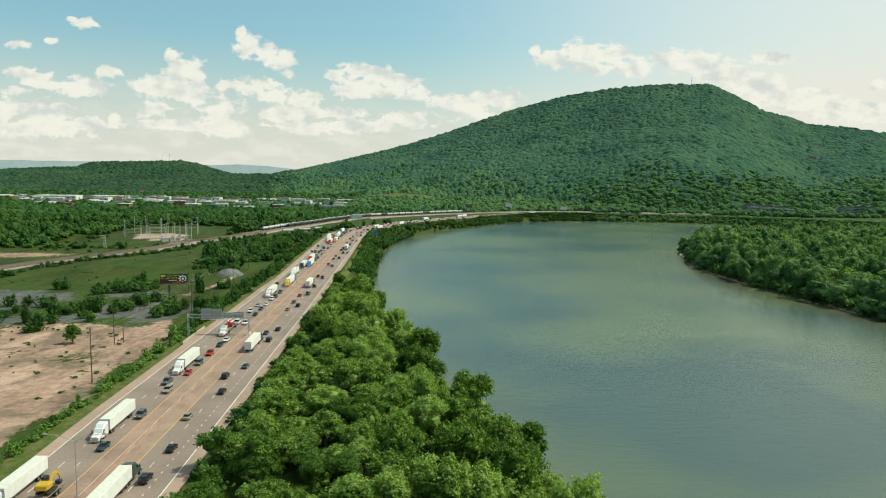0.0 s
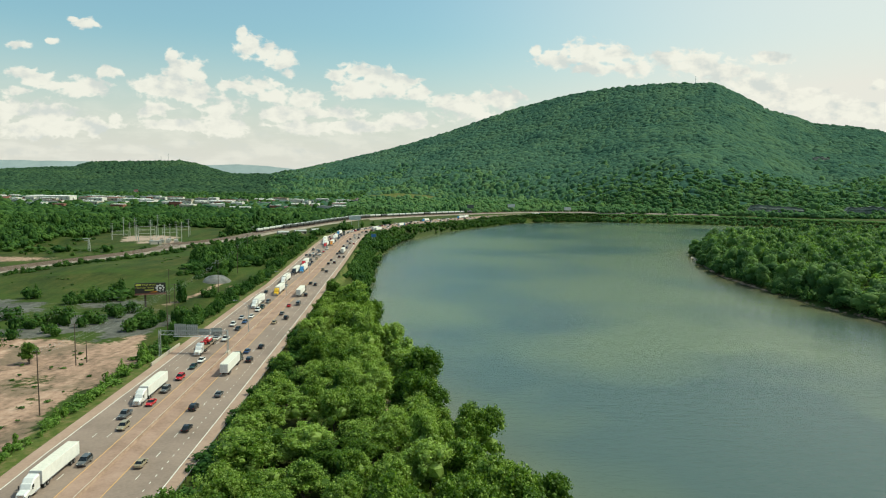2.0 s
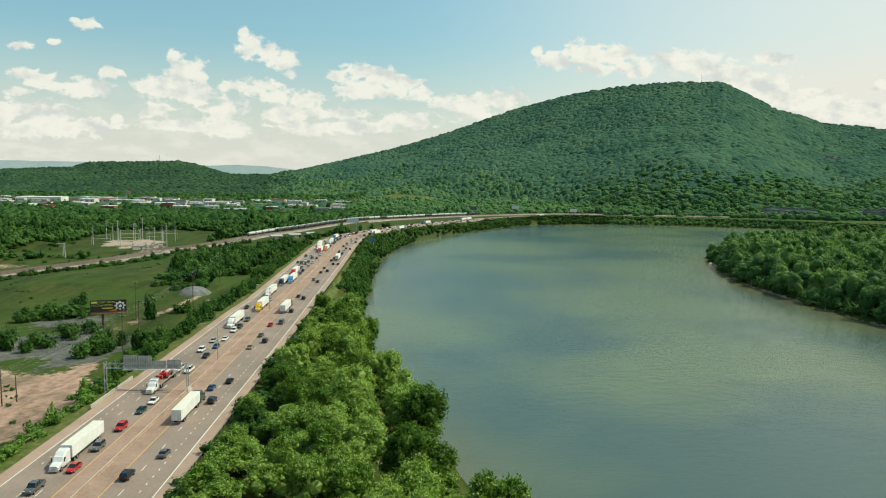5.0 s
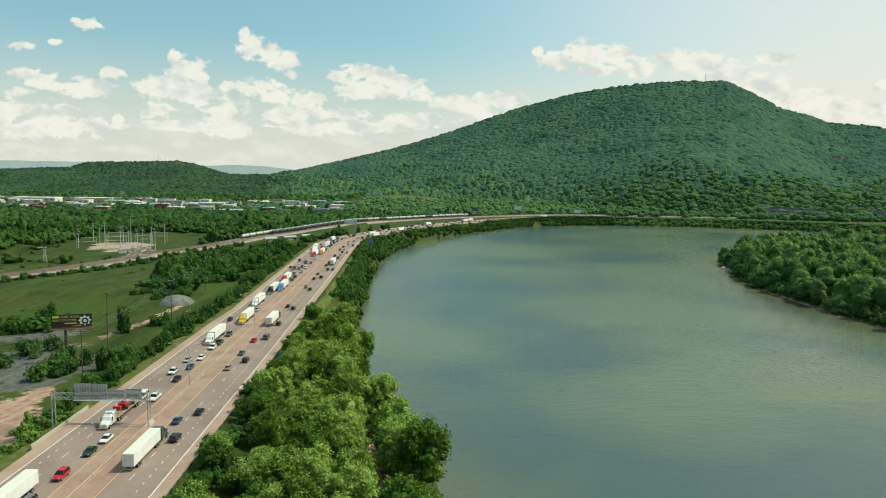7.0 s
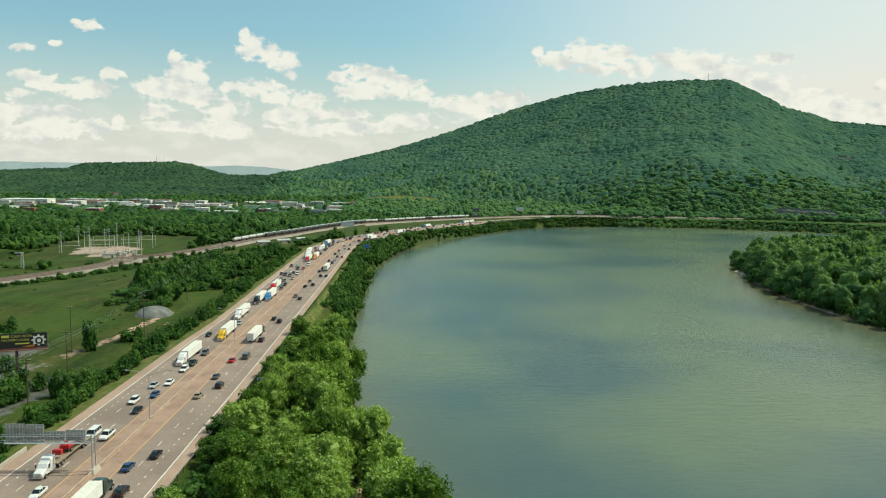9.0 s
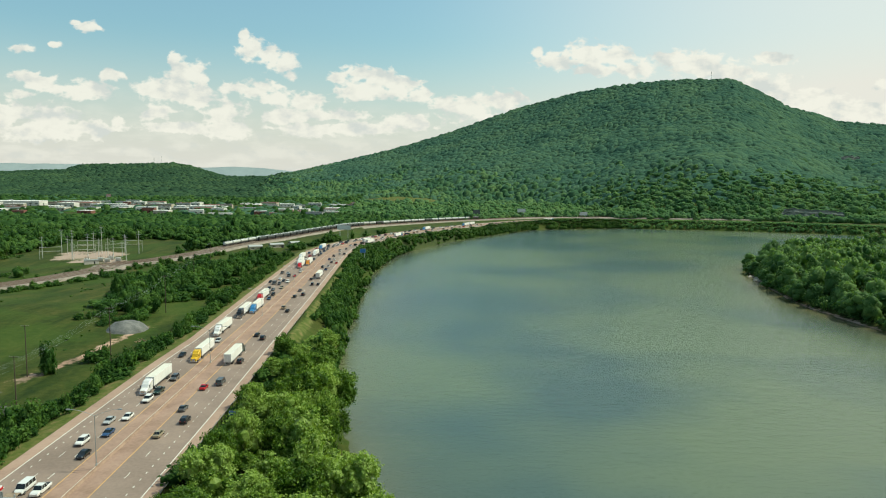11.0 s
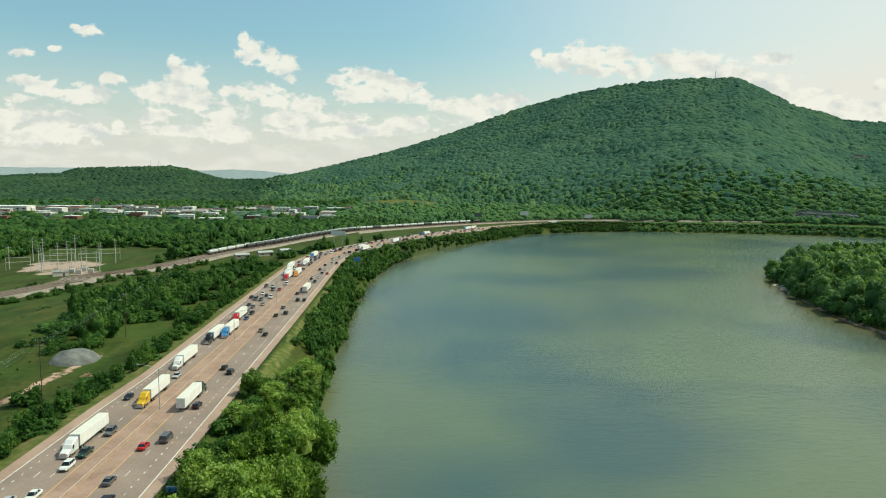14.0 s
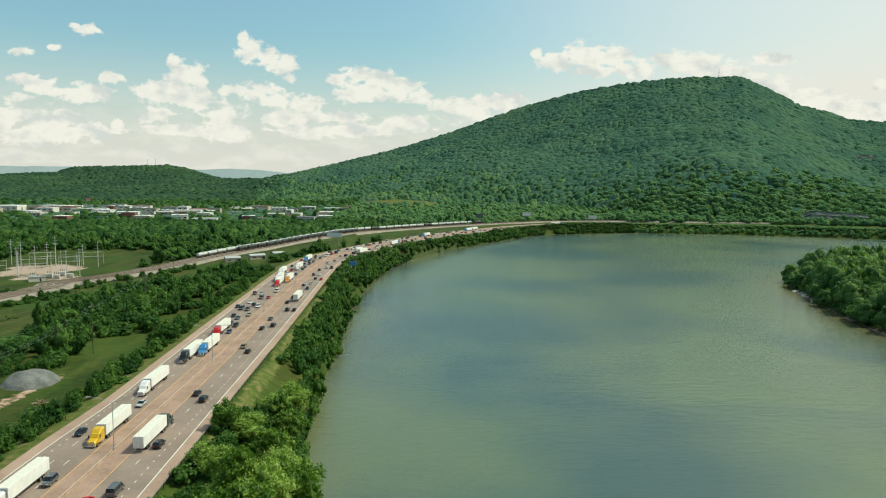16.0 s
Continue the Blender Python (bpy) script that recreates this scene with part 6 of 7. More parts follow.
def build_billboard():
    x0, x1, z0, z1, yb = -60.6, -47.4, 9.9, 14.6, 356.0
    turn = math.degrees(math.atan2(4.0, 13.0))
    zg = float(land(np.array([-56.0]), np.array([358.0]))[0])
    t = thing("billboard", pose(x0, yb, 0, 0, 0, turn), "black billboard with yellow lettering on a dark steel column", "billboard")
    w = 13.2
    black = plain("billboard_black", (0.012, 0.014, 0.012), 0.5)
    yellow = plain("billboard_yellow", (0.55, 0.55, 0.08), 0.6)
    white = plain("billboard_white", (0.7, 0.7, 0.68), 0.6)
    brown = plain("billboard_brown", (0.16, 0.07, 0.05), 0.7)
    panel = part("panel", box(0, w, 0, 0.35, z0, z1), black, t)
    part("catwalk", box(-0.2, w + 0.2, -0.9, 0.0, z0 - 0.75, z0 - 0.55), brown, t)
    part("skirt", box(0, w, 0.05, 0.3, z0 - 0.6, z0 - 0.02), brown, t)
    part("column", tube((4.3, 0.9, zg - 1), (4.3, 0.9, z0 + 2.0), 0.45, n=12), POLE_WOOD, t)
    part("torsion_beam", box(0.5, w - 0.5, 0.5, 1.2, z0 + 0.6, z0 + 1.3), STEEL, t)
    face = pose(0, 0, 0, 90)
    part("brand_shape", box(0.4, 2.6, -0.03, 0, z1 - 1.25, z1 - 0.45), yellow, panel)
    words("CAST IRON", 1.15, Matrix.Translation((3.0, -0.015, z1 - 1.25)) @ face, yellow, panel)
    words("FACTORY STORE", 1.0, Matrix.Translation((0.4, -0.015, z1 - 2.45)) @ face, yellow, panel)
    part("small_writing", box(4.2, 8.2, -0.03, 0, z1 - 3.5, z1 - 3.1), yellow, panel)
    part("picture", loft([[(10.8 + q * math.cos(k), d, z0 + 2.3 + q * 0.85 * math.sin(k)) for k, q in zip(np.linspace(0, 2 * math.pi, 16, endpoint=False), [2.3, 1.5] * 8)] for d in (-0.03, 0.0)]), white, panel)
    part("pan", tube((10.9, -0.05, z0 + 2.1), (10.9, -0.03, z0 + 2.1), 1.15, n=18), black, panel)
    part("pan_centre", tube((10.9, -0.07, z0 + 2.1), (10.9, -0.05, z0 + 2.1), 0.6, n=14), white, panel)
    part("flame_stripe", loft([[(6.0, d, z0 + 0.25), (9.6, d, z0 + 0.25), (9.6, d, z0 + 0.9), (7.6, d, z0 + 0.6)] for d in (-0.025, 0.0)]), PAINT["orange"], panel)


build_billboard()

# far road signs


def road_board(x, y, w, h, z, colour, label, posts=2, turn=0.0):
    zg = float(land(np.array([x]), np.array([y]))[0])
    t = thing("road_sign", pose(x, y, zg, 0, 0, turn), label, "road sign")
    for k in range(posts):
        px = -w * 0.3 + w * 0.6 * k if posts > 1 else 0
        part("post", tube((px, 0.2, -0.5), (px, 0.2, z - zg + h), 0.22, n=8), STEEL, t)
    part("panel", box(-w / 2, w / 2, -0.1, 0.1, z - zg, z - zg + h), colour, t)
    part("frame", box(-w / 2 - 0.15, w / 2 + 0.15, 0.1, 0.25, z - zg - 0.15, z - zg + h + 0.15), STEEL, t)


PALE_SIGN = plain("pale_sign", (0.50, 0.56, 0.55), 0.5)
BLUE_SIGN = plain("blue_sign", (0.05, 0.18, 0.42), 0.5)
road_board(-8, 948, 15, 4.6, 8.0, PALE_SIGN, "large pale sign board on steel posts by the railway")
road_board(26, 775, 4.8, 3.2, 0.6, BLUE_SIGN, "blue motorway service sign beside the shoulder")
road_board(22, 352, 2.6, 1.6, 0.0, BLUE_SIGN, "small blue motorway sign half hidden by trees")
road_board(262, 1400, 14, 6.0, 8, PALE_SIGN, "white billboard standing beside the railway")
road_board(178, 1360, 12, 7.0, 6, plain("dark_sign", (0.08, 0.10, 0.09), 0.6), "dark backed billboard beside the railway")
road_board(380, 1425, 14, 6.0, 2, PALE_SIGN, "white billboard at the foot of the mountain")

# ---- railway ----
BALLAST = material("rail_ballast", [(0.17, 0.145, 0.118), (0.24, 0.205, 0.168), (0.32, 0.275, 0.228)], scale=0.1, rough=0.95, bump=0.3)
RUST = plain("rusty_rail", (0.16, 0.11, 0.085), 0.6, 0.4)
TRACK = spline(list(zip(RAIL_X, RAIL_Y)) + [(560, 1425), (700, 1400), (900, 1330)], 9.0)
TRACK_Z = np.maximum(land(TRACK[:, 0], TRACK[:, 1]), -2.8) + 1.3
TRACK_Z = np.convolve(np.pad(TRACK_Z, 6, mode="edge"), np.ones(13) / 13, mode="valid")


def along(off, z):
    d = np.gradient(TRACK, axis=0)
    d /= np.linalg.norm(d, axis=1, keepdims=True)
    return np.stack([TRACK[:, 0] + off * d[:, 1], TRACK[:, 1] - off * d[:, 0], TRACK_Z + z], -1)


def rail_strip(name, profile, mat, parent=None):
    rings = np.stack([along(o, z) for o, z in profile], 1)
    n, k = rings.shape[:2]
    i, j = np.meshgrid(np.arange(n - 1), np.arange(k - 1), indexing="ij")
    q = np.stack([i * k + j, (i + 1) * k + j, (i + 1) * k + j + 1, i * k + j + 1], -1).reshape(-1, 4)
    return part(name, mesh_of(name, rings, q, mats=[mat]), None, parent)


BED = tagged(rail_strip("railway", [(-13, -2.6), (-9.5, 0), (11.5, 0), (15, -2.6)], BALLAST), "railway with several tracks on a tan ballast bed", "railway", kind="structure")
for centre in (-6.5, -2.0, 2.5, 7.0):
    for s in (-0.75, 0.75):
        rail_strip("rail", [(centre + s - 0.07, 0.16), (centre + s - 0.07, 0.32), (centre + s + 0.07, 0.32), (centre + s + 0.07, 0.16)], RUST, BED)
    rail_strip("sleepers", [(centre - 1.3, 0.03), (centre - 1.25, 0.13), (centre + 1.25, 0.13), (centre + 1.3, 0.03)], material("sleeper_bed", [(0.12, 0.095, 0.075), (0.24, 0.19, 0.15)], scale=1.2, rough=0.95), BED)


def build_tank_car(paint, label):
    t = thing("tank_car", pose(0, 0, 0), label, "railway tank car", "train of tank cars")
    L, R = 6.6, 1.5
    rings = [[(r * math.cos(a), y, 2.75 + r * math.sin(a)) for a in np.linspace(0, 2 * math.pi, 16, endpoint=False)] for y, r in ((-L - 0.45, 0.5), (-L - 0.25, 1.1), (-L, R), (L, R), (L + 0.25, 1.1), (L + 0.45, 0.5))]
    part("tank", loft(rings), paint, t)
    part("dome", tube((0, 0, 4.1), (0, 0, 4.75), 0.55, n=10), paint, t)
    part("walkway", box(-0.8, 0.8, -1.4, 1.4, 4.22, 4.3), STEEL, t)
    part("frame", box(-1.2, 1.2, -L - 0.9, L + 0.9, 0.95, 1.25), DARK_PLASTIC, t)
    for y in (-L + 0.9, L - 0.9):
        b = part("bogie", box(-1.15, 1.15, y - 1.1, y + 1.1, 0.45, 0.85), DARK_PLASTIC, t)
        for dy in (-0.85, 0.85):
            part("wheelset", tube((-0.85, y + dy, 0.45), (0.85, y + dy, 0.45), 0.45, n=12), RUST, b)
    return t


def build_trains():
    white = material("tank_white", [(0.36, 0.38, 0.35), (0.56, 0.57, 0.53)], scale=0.4, rough=0.4)
    dark = material("tank_black", [(0.03, 0.035, 0.035), (0.07, 0.075, 0.07)], scale=0.4, rough=0.45)
    first = {}
    dist = np.r_[0, np.cumsum(np.linalg.norm(np.diff(TRACK, axis=0), axis=1))]
    start = float(np.interp(835, TRACK[:60 + len(TRACK) // 2, 1], dist[:60 + len(TRACK) // 2]))
    for centre, a, n, paint, key, lab in ((-2.0, 0, 20, white, "w", "pale grey railway tank car in a long train"), (2.5, 60, 17, dark, "d", "black railway tank car in a long train"),
                                          (-6.5, 260, 22, white, "w", "")):
        for k in range(n):
            q = start + a + k * 15.6
            c = along(centre, 0.32)
            x, y, z = (float(np.interp(q, dist, c[:, j])) for j in range(3))
            x1, y1 = (float(np.interp(q + 2, dist, c[:, j])) for j in range(2))
            m = pose(x, y, z, 0, 0, math.degrees(math.atan2(-(x1 - x), y1 - y)))
            use = key if k % 7 else ("d" if "d" in first else key)
            if use not in first:
                first[use] = build_tank_car(paint, lab)
                first[use].matrix_basis = m
            else:
                copy_thing(first[use], m)


build_trains()

# ---- substation ----


def build_substation():
    white_steel = material("pale_steel_poles", [(0.42, 0.42, 0.39), (0.58, 0.57, 0.53)], scale=0.5, rough=0.6)

    def gz(x, y):
        return float(land(np.array([x]), np.array([y]))[0])
    for x, y, h in ((-193, 735, 22), (-203, 783, 24), (-163, 736, 20), (-171, 783, 20), (-246, 800, 20), (-205, 735, 14), (-222, 770, 22), (-236, 748, 18), (-180, 752, 17), (-190, 765, 15), (-212, 748, 16), (-214, 792, 18), (-188, 795, 16), (-200, 770, 14), (-176, 760, 13), (-232, 782, 16)):
        z = gz(x, y)
        t = thing("transmission_pole", pose(x, y, z), "tall pale steel transmission pole at the substation", "utility pole", "substation poles")
        part("pole", tube((0, 0, -0.6), (0, 0, h), 0.32, 0.18, 8), white_steel, t)
        for q in (1.2, 3.4, 5.6):
            part("crossarm", box(-1.9, 1.9, -0.1, 0.1, h - q - 0.1, h - q + 0.1), white_steel, t)
    for x, y, w in ((-226, 742, 16), (-205, 756, 16), (-186, 770, 15), (-222, 800, 18), (-182, 800, 14)):
        z = gz(x, y)
        t = thing("switch_frame", pose(x, y, z, 0, 0, 25), "grey lattice steel switching frame in the substation", "steel frame", "substation frames")
        for s in (-1, 1):
            for dy in (-0.5, 0.5):
                part("leg", box(s * w / 2 - 0.09, s * w / 2 + 0.09, dy - 0.09, dy + 0.09, 0, 10), white_steel, t)
        for zz in (6.2, 9.6):
            part("beam", box(-w / 2, w / 2, -0.25, 0.25, zz, zz + 0.24), white_steel, t)
        for k in range(6):
            part("insulator", tube((-w / 2 + w * (k + 0.5) / 6, 0, 6.2), (-w / 2 + w * (k + 0.5) / 6, 0, 4.4), 0.16, 0.10, 6), BARK, t)
    for x, y in ((-172, 722), (-180, 728), (-166, 728), (-176, 738), (-187, 720)):
        t = thing("transformer", pose(x, y, gz(x, y), 0, 0, 20), "pale green-grey power transformer on the gravel pad", "transformer", "substation transformers")
        part("tank", box(-2.0, 2.0, -1.5, 1.5, 0.2, 3.2, 0.1), white_steel, t)
        for k in range(6):
            part("fin", box(-1.8 + 0.7 * k, -1.6 + 0.7 * k, -2.2, -1.5, 0.6, 2.8), white_steel, t)
        for dx in (-1.1, 0, 1.1):
            part("bushing", tube((dx, 0, 3.2), (dx, 0, 4.8), 0.2, 0.1, 8), BARK, t)
    x, y = -212, 644
    t = thing("line_tower", pose(x, y, gz(x, y), 0, 0, 10), "pale steel lattice tower with a crossarm beside the railway", "steel tower")
    for sx in (-1, 1):
        for sy in (-1, 1):
            part("leg", tube((sx * 1.0, sy * 1.0, -0.4), (sx * 0.45, sy * 0.45, 11.0), 0.12, 0.09, 6), white_steel, t)
    for k in range(6):
        w = 1.0 - 0.1 * k
        for sx in (-1, 1):
            part("brace", tube((sx * w, -w, k * 1.8), (sx * (w - 0.1), w - 0.1, k * 1.8 + 1.8), 0.06, n=5), white_steel, t)
            part("brace", tube((-w, sx * w, k * 1.8), (w - 0.1, sx * (w - 0.1), k * 1.8 + 1.8), 0.06, n=5), white_steel, t)
    part("crossarm", box(-5.0, 1.2, -0.35, 0.35, 10.6, 11.3), white_steel, t)
    part("crossarm", box(-3.6, 0.8, -0.25, 0.25, 9.0, 9.4), white_steel, t)
    t = thing("control_shed", pose(-180, 712, gz(-180, 712), 0, 0, 30), "low pale control shed with a flat roof", "shed")
    part("wall", box(-5, 5, -2, 2, -0.5, 3.0), plain("shed_wall", (0.55, 0.50, 0.44)), t)
    part("roof", box(-5.3, 5.3, -2.3, 2.3, 3.0, 3.25), SIGN_BACK, t)
    part("door", box(1.5, 2.5, -2.04, -2.0, -0.1, 2.1), DARK_PLASTIC, t)


build_substation()

# ---- buildings ----


def build_hall(x, y, w, d, h, wall, roof, turn, label, windows=0, pitched=False):
    z = float(land(np.array([x]), np.array([y]))[0])
    t = thing("building", pose(x, y, z, 0, 0, turn), label, "building", "commercial buildings in the valley")
    part("wall", box(-w / 2, w / 2, -d / 2, d / 2, -1, h), wall, t)
    if pitched:
        part("roof", loft([[(-w / 2 - 0.4, yy, zz), (w / 2 + 0.4, yy, zz), (w / 2 + 0.4, yy, zz + 0.25), (-w / 2 - 0.4, yy, zz + 0.25)] for yy, zz in ((-d / 2 - 0.5, h - 0.1), (0, h + d * 0.16), (d / 2 + 0.5, h - 0.1))]), roof, t)
    else:
        part("roof", box(-w / 2 - 0.3, w / 2 + 0.3, -d / 2 - 0.3, d / 2 + 0.3, h, h + 0.5), roof, t)
        part("roof_unit", box(-w * 0.2, -w * 0.2 + 3, -1.5, 1.5, h + 0.5, h + 2.0), STEEL, t)
    for k in range(windows):
        wx = -w / 2 + w * (k + 0.5) / windows
        f = part("window", box(wx - w / windows * 0.22, wx + w / windows * 0.22, -d / 2 - 0.08, -d / 2 - 0.02, h * 0.42, h * 0.62), GLASS, t)
    part("door", box(w * 0.30, w * 0.30 + 2.4, -d / 2 - 0.07, -d / 2 - 0.01, -0.5, 2.4), DARK_PLASTIC, t)


def build_town():
    cream = plain("wall_cream", (0.42, 0.37, 0.29), 0.8)
    white = plain("wall_white", (0.62, 0.60, 0.55), 0.8)
    brick = plain("wall_red_brick", (0.20, 0.085, 0.06), 0.85, vary=0.25)
    grey = plain("wall_grey", (0.36, 0.37, 0.36), 0.8)
    pale = plain("roof_pale", (0.78, 0.75, 0.70), 0.7)
    dark = plain("roof_dark", (0.17, 0.17, 0.17), 0.8)
    red = plain("roof_red", (0.26, 0.12, 0.09), 0.8)
    rows = [(-744, 1640, 90, 40, 9, white, pale, 4, 8), (-650, 1690, 70, 30, 8, brick, pale, -6, 7), (-600, 1610, 50, 24, 8, cream, red, 8, 6), (-588, 1720, 60, 30, 7, white, dark, 0, 6),
            (-520, 1560, 44, 22, 8, grey, pale, 12, 5), (-479, 1500, 36, 20, 8, white, pale, -8, 5), (-445, 1600, 50, 24, 7, cream, dark, 3, 5), (-404, 1420, 34, 20, 9, white, pale, 10, 4),
            (-372, 1345, 20, 14, 12, brick, dark, 5, 4), (-345, 1332, 26, 16, 8, cream, pale, -5, 4), (-330, 1500, 46, 22, 8, white, pale, 6, 5), (-310, 1440, 30, 18, 8, brick, red, 0, 4), (-296, 1350, 24, 16, 8, white, pale, 14, 3),
            (-270, 1395, 22, 16, 9, white, pale, -6, 3), (-240, 1470, 32, 18, 7, grey, dark, 4, 4), (-272, 1640, 40, 20, 8, cream, pale, 0, 4), (-200, 1660, 30, 18, 7, white, pale, 5, 4), (-150, 1720, 28, 16, 7, grey, pale, 0, 3),
            (-87, 1690, 50, 18, 6, white, pale, -3, 4), (-120, 1560, 26, 16, 7, cream, dark, 9, 3), (-40, 1640, 22, 14, 6, white, pale, 0, 3), (-830, 1560, 60, 30, 9, brick, dark, 0, 6), (-905, 1660, 80, 34, 9, white, pale, 3, 7),
            (-690, 1480, 34, 20, 7, white, dark, 11, 4), (-560, 1430, 30, 18, 7, cream, pale, -10, 4), (290, 1790, 18, 10, 6, white, pale, 0, 3), (330, 1840, 16, 10, 6, cream, dark, 8, 3), (-980, 1520, 50, 26, 8, grey, pale, 0, 5)]
    rnd = random.Random(21)
    spots = [(r[0], r[1]) for r in rows]
    while len(rows) < 96:
        x, y = rnd.uniform(-980, -50), rnd.uniform(1310, 1760)
        if min((x - a) ** 2 + (y - b) ** 2 for a, b in spots) < 30 ** 2 or x / y < -0.64:
            continue
        spots.append((x, y))
        rows.append((x, y, rnd.uniform(12, 38), rnd.uniform(10, 20), rnd.uniform(4.5, 8.5), rnd.choice([white, white, cream, cream, grey, brick]), rnd.choice([pale, pale, pale, dark, red]), rnd.uniform(-14, 14), rnd.randint(1, 4)))
    names = {cream: "cream", white: "white", brick: "red brick", grey: "grey"}
    for x, y, w, d, h, wall, roof, turn, n in rows:
        build_hall(x, y, w, d, h, wall, roof, turn, f"low {names[wall]} commercial building with a flat roof among trees", n)
    for x, y, w, turn in ((-62, 838, 13, 30), (-48, 858, 10, 35), (-78, 820, 12, 25)):
        build_hall(x, y, w, 7, 3.2, cream, grey, turn, "low cream depot shed beside the railway", 2, True)
    # flag on a tall pole
    z = float(land(np.array([-500.0]), np.array([1480.0]))[0])
    t = thing("flagpole", pose(-500, 1480, z), "tall flagpole with a large striped flag", "flagpole")
    part("pole", tube((0, 0, -0.5), (0, 0, 30), 0.3, 0.15, 8), STEEL, t)
    for k in range(6):
        part("stripe", box(0.3, 8.5, -0.05 + 0.12 * math.sin(k), 0.05 + 0.12 * math.sin(k), 24.8 + 0.85 * k, 25.65 + 0.85 * k), PAINT["red"] if k % 2 else white, t)


build_town()

# ---- small things on the ground ----


def build_mound():
    n = 22
    bm = bmesh.new()
    grid = []
    for j in range(n + 1):
        row = []
        for i in range(n + 1):
            u, v = i / n * 2 - 1, j / n * 2 - 1
            q = max(0.0, 1 - (u * u + v * v) ** 0.9)
            x, y = -55.6 + 8.4 * u, 472.5 + 9 * v
            z = 4.3 * q ** 0.55 * (1 + 0.16 * noise.noise((x * 0.3, y * 0.3, 0)))
            row.append(bm.verts.new((x, y, float(land(np.array([x]), np.array([y]))[0]) - 0.3 + z)))
        grid.append(row)
    for j in range(n):
        for i in range(n):
            bm.faces.new((grid[j][i], grid[j][i + 1], grid[j + 1][i + 1], grid[j + 1][i]))
    m = material("crushed_stone", [(0.09, 0.094, 0.088), (0.14, 0.143, 0.135), (0.20, 0.198, 0.185)], scale=0.25, rough=0.95, bump=0.6)
    tagged(part("gravel_mound", bm, m), "rounded heap of grey crushed stone on bare ground", "gravel heap")


build_mound()


def build_brush_pile():
    rnd = random.Random(5)
    z = float(land(np.array([-42.0]), np.array([452.0]))[0])
    t = thing("brush_pile", pose(-42, 452, z), "heap of pale dry branches on rough grass", "brush pile")
    m = material("dry_branch", [(0.34, 0.22, 0.13), (0.52, 0.38, 0.26)], scale=1.0, rough=0.9)
    for k in range(46):
        a, r = rnd.uniform(0, 6.28), rnd.uniform(0, 2.6)
        p = Vector((r * math.cos(a), r * math.sin(a) * 0.8, rnd.uniform(0.05, 1.1) * (1 - r / 3.2)))
        q = p + Vector((rnd.uniform(-1.6, 1.6), rnd.uniform(-1.6, 1.6), rnd.uniform(-0.2, 0.5)))
        part("branch", tube(p, q, rnd.uniform(0.05, 0.12), 0.03, 5), m, t)


build_brush_pile()


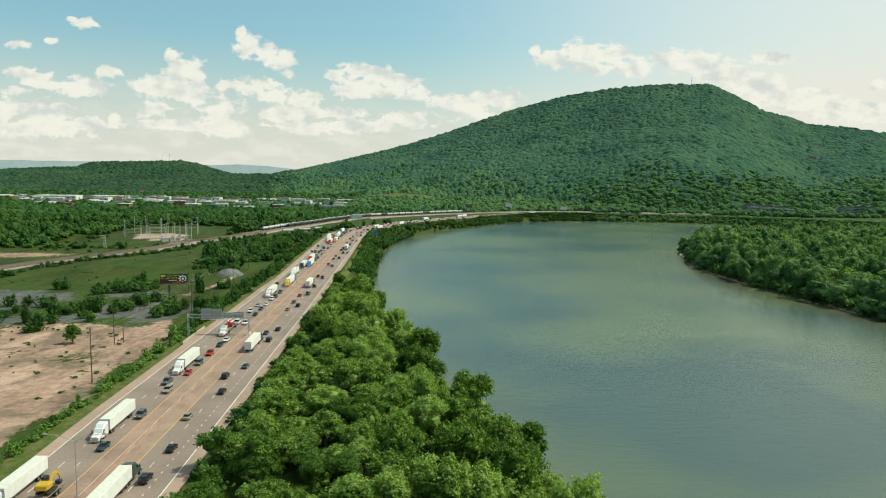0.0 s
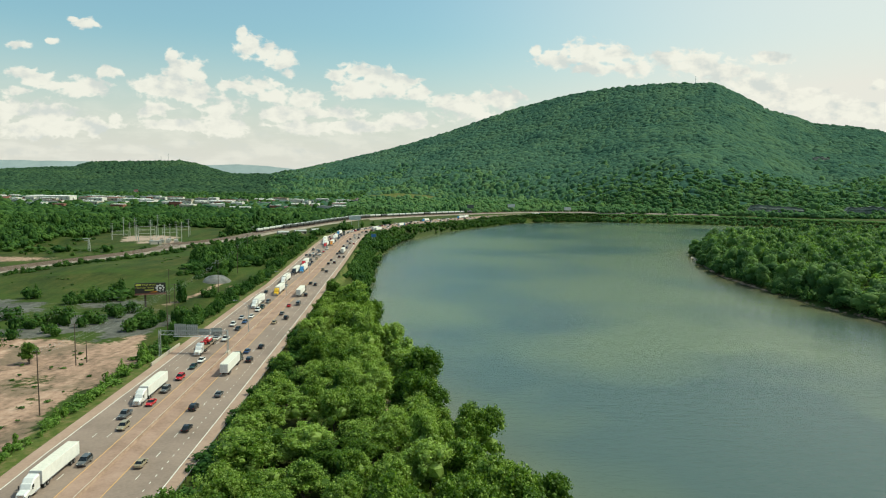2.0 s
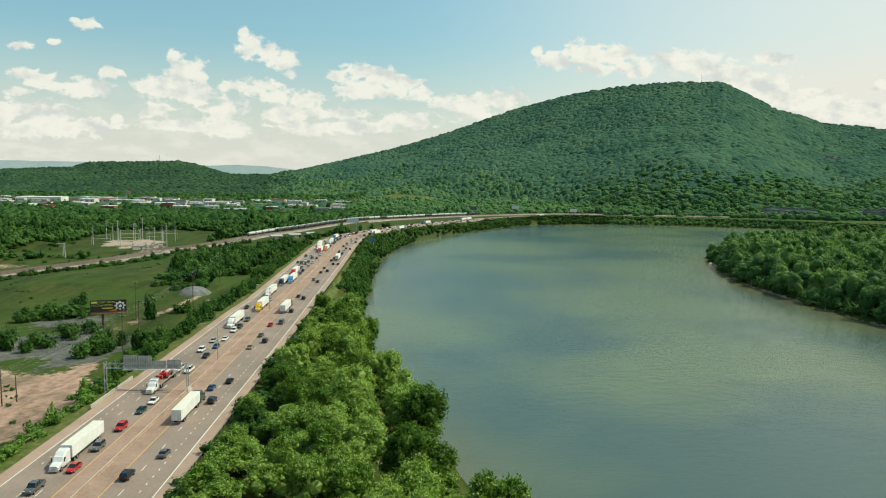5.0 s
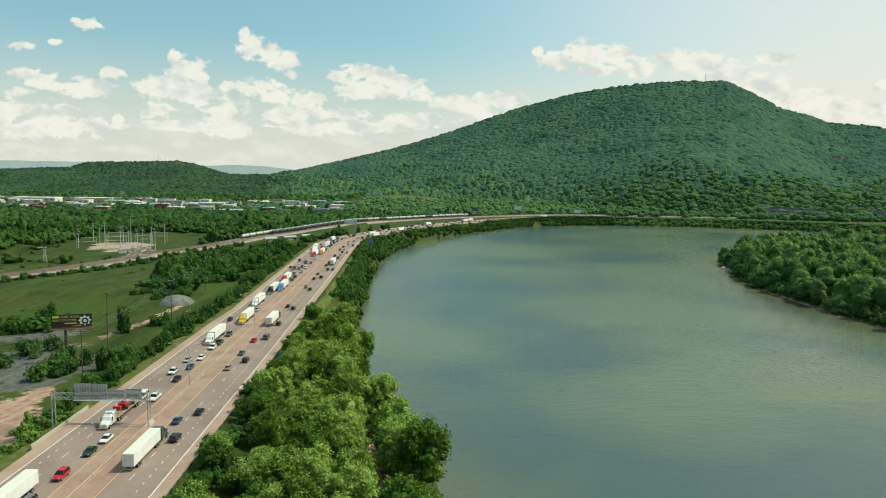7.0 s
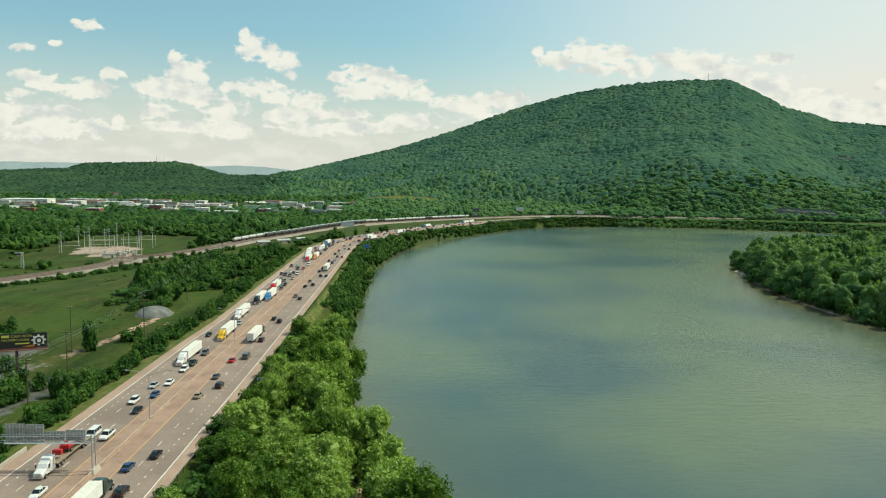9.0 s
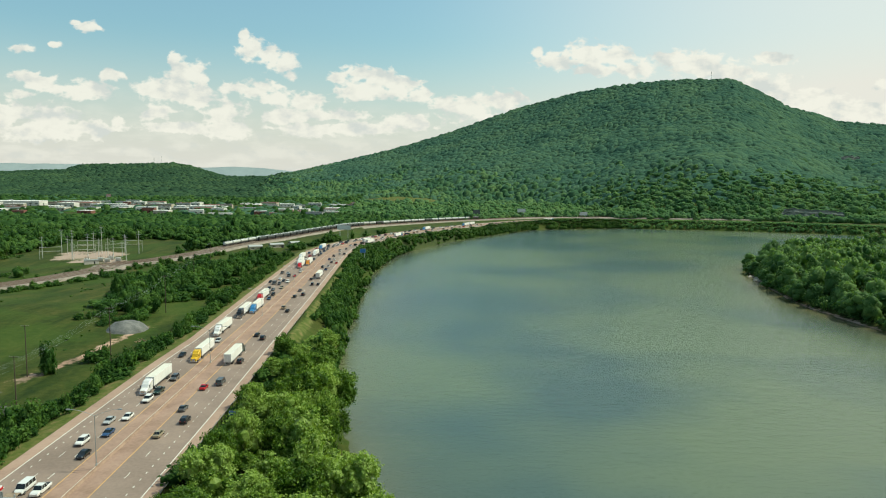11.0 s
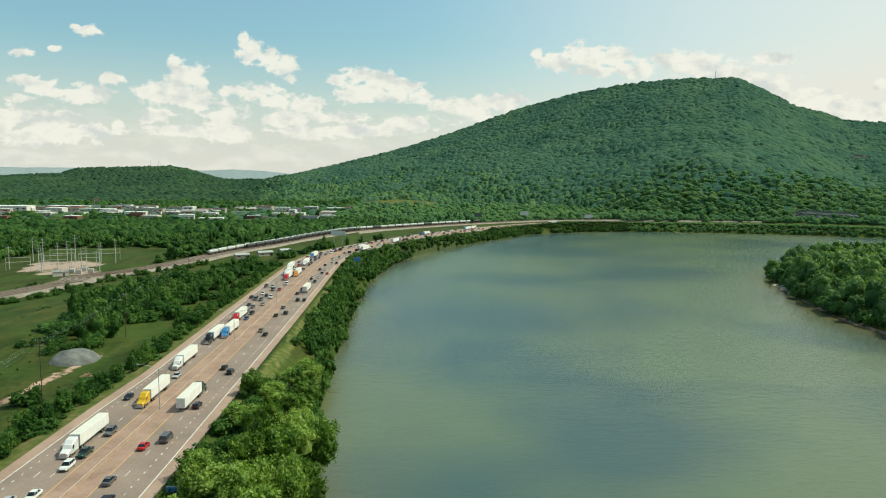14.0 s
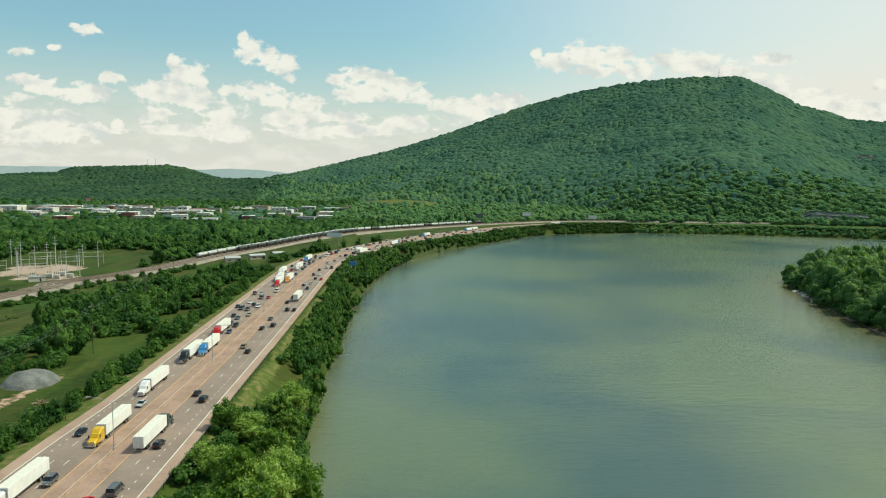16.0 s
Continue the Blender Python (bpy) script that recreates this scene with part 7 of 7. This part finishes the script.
def build_rock_face():
    """Bedded cliff above the far shore road."""
    rnd = random.Random(9)
    m = material("grey_bedrock", [(0.07, 0.095, 0.075), (0.14, 0.16, 0.135), (0.24, 0.25, 0.22)], scale=0.08, rough=0.95, bump=0.6)
    for x0, x1, y0, y1, top in CLIFFS:
        n, k = 34, 7
        bm = bmesh.new()
        rows = []
        for j in range(k):
            row = []
            for i in range(n):
                q = i / (n - 1)
                x, y = x0 + (x1 - x0) * q, y0 + (y1 - y0) * q
                z = float(land(np.array([x]), np.array([y]))[0])
                edge = min(1, 5 * q, 5 - 5 * q) * (0.62 + 0.18 * noise.noise((x * 0.11, 7.0, 1.0)))
                back = j * 1.1 + (1.2 if j % 2 else 0) + 1.6 * noise.noise((x * 0.09, j * 0.7, 3.0))
                row.append(bm.verts.new((x + rnd.uniform(-0.6, 0.6), y + back, z - 1 + top * edge * j / (k - 1))))
            rows.append(row)
        rows.append([bm.verts.new((v.co.x, v.co.y + 14, v.co.z - 2)) for v in rows[-1]])
        for a, b in zip(rows, rows[1:]):
            for i in range(n - 1):
                bm.faces.new((a[i], a[i + 1], b[i + 1], b[i]))
        tagged(part("rock_face", bm, m), "grey bedded rock cliff in the woods at the mountain's foot", "cliff", kind="structure")


build_rock_face()


def build_shore_rocks():
    """Pale boulders at the tip of the spit."""
    rnd = random.Random(17)
    stone = material("pale_shore_stone", [(0.30, 0.25, 0.20), (0.44, 0.38, 0.31), (0.56, 0.49, 0.41)], scale=0.6, rough=0.9, bump=0.4)
    shapes = []
    for k in range(3):
        bm = bmesh.new()
        bmesh.ops.create_icosphere(bm, subdivisions=2, radius=1.0)
        for v in bm.verts:
            v.co *= 1 + 0.35 * noise.noise(v.co * 1.3 + Vector((k * 5.0, 0, 0)))
            v.co.z *= 0.55
        me = bpy.data.meshes.new("boulder")
        bm.to_mesh(me)
        bm.free()
        me.materials.append(stone)
        shapes.append(me)
    for k in range(22):
        q = k / 21
        x, y = 357 + 10 * q + rnd.uniform(-4.5, 1.5), 706 + 48 * q + rnd.uniform(-3, 3)
        size = rnd.uniform(0.9, 2.4)
        b = new("boulder", shapes[k % 3])
        b.matrix_world = pose(x, y, WATER + 0.1, 0, 0, rnd.uniform(0, 360)) @ Matrix.Diagonal((size * 1.3, size, size, 1))
        tagged(b, "pale weathered boulder at the water's edge", "boulder", "boulders at the tip of the spit")


build_shore_rocks()


def build_mast(x, y, h, label):
    z = float(land(np.array([float(x)]), np.array([float(y)]))[0])
    t = thing("radio_mast", pose(x, y, z), label, "radio mast")
    part("mast", tube((0, 0, -1), (0, 0, h), 0.9, 0.3, 6), STEEL, t)
    for q in (0.6, 0.75, 0.9):
        part("antenna", box(-1.6, 1.6, -0.3, 0.3, h * q, h * q + 1.2), STEEL, t)


build_mast(1120, 2640, 34, "slim steel radio mast on the mountain top")
build_mast(-1330, 3990, 40, "slim steel radio mast on a wooded hill")
build_mast(-1290, 3990, 44, "slim steel radio mast on a wooded hill")
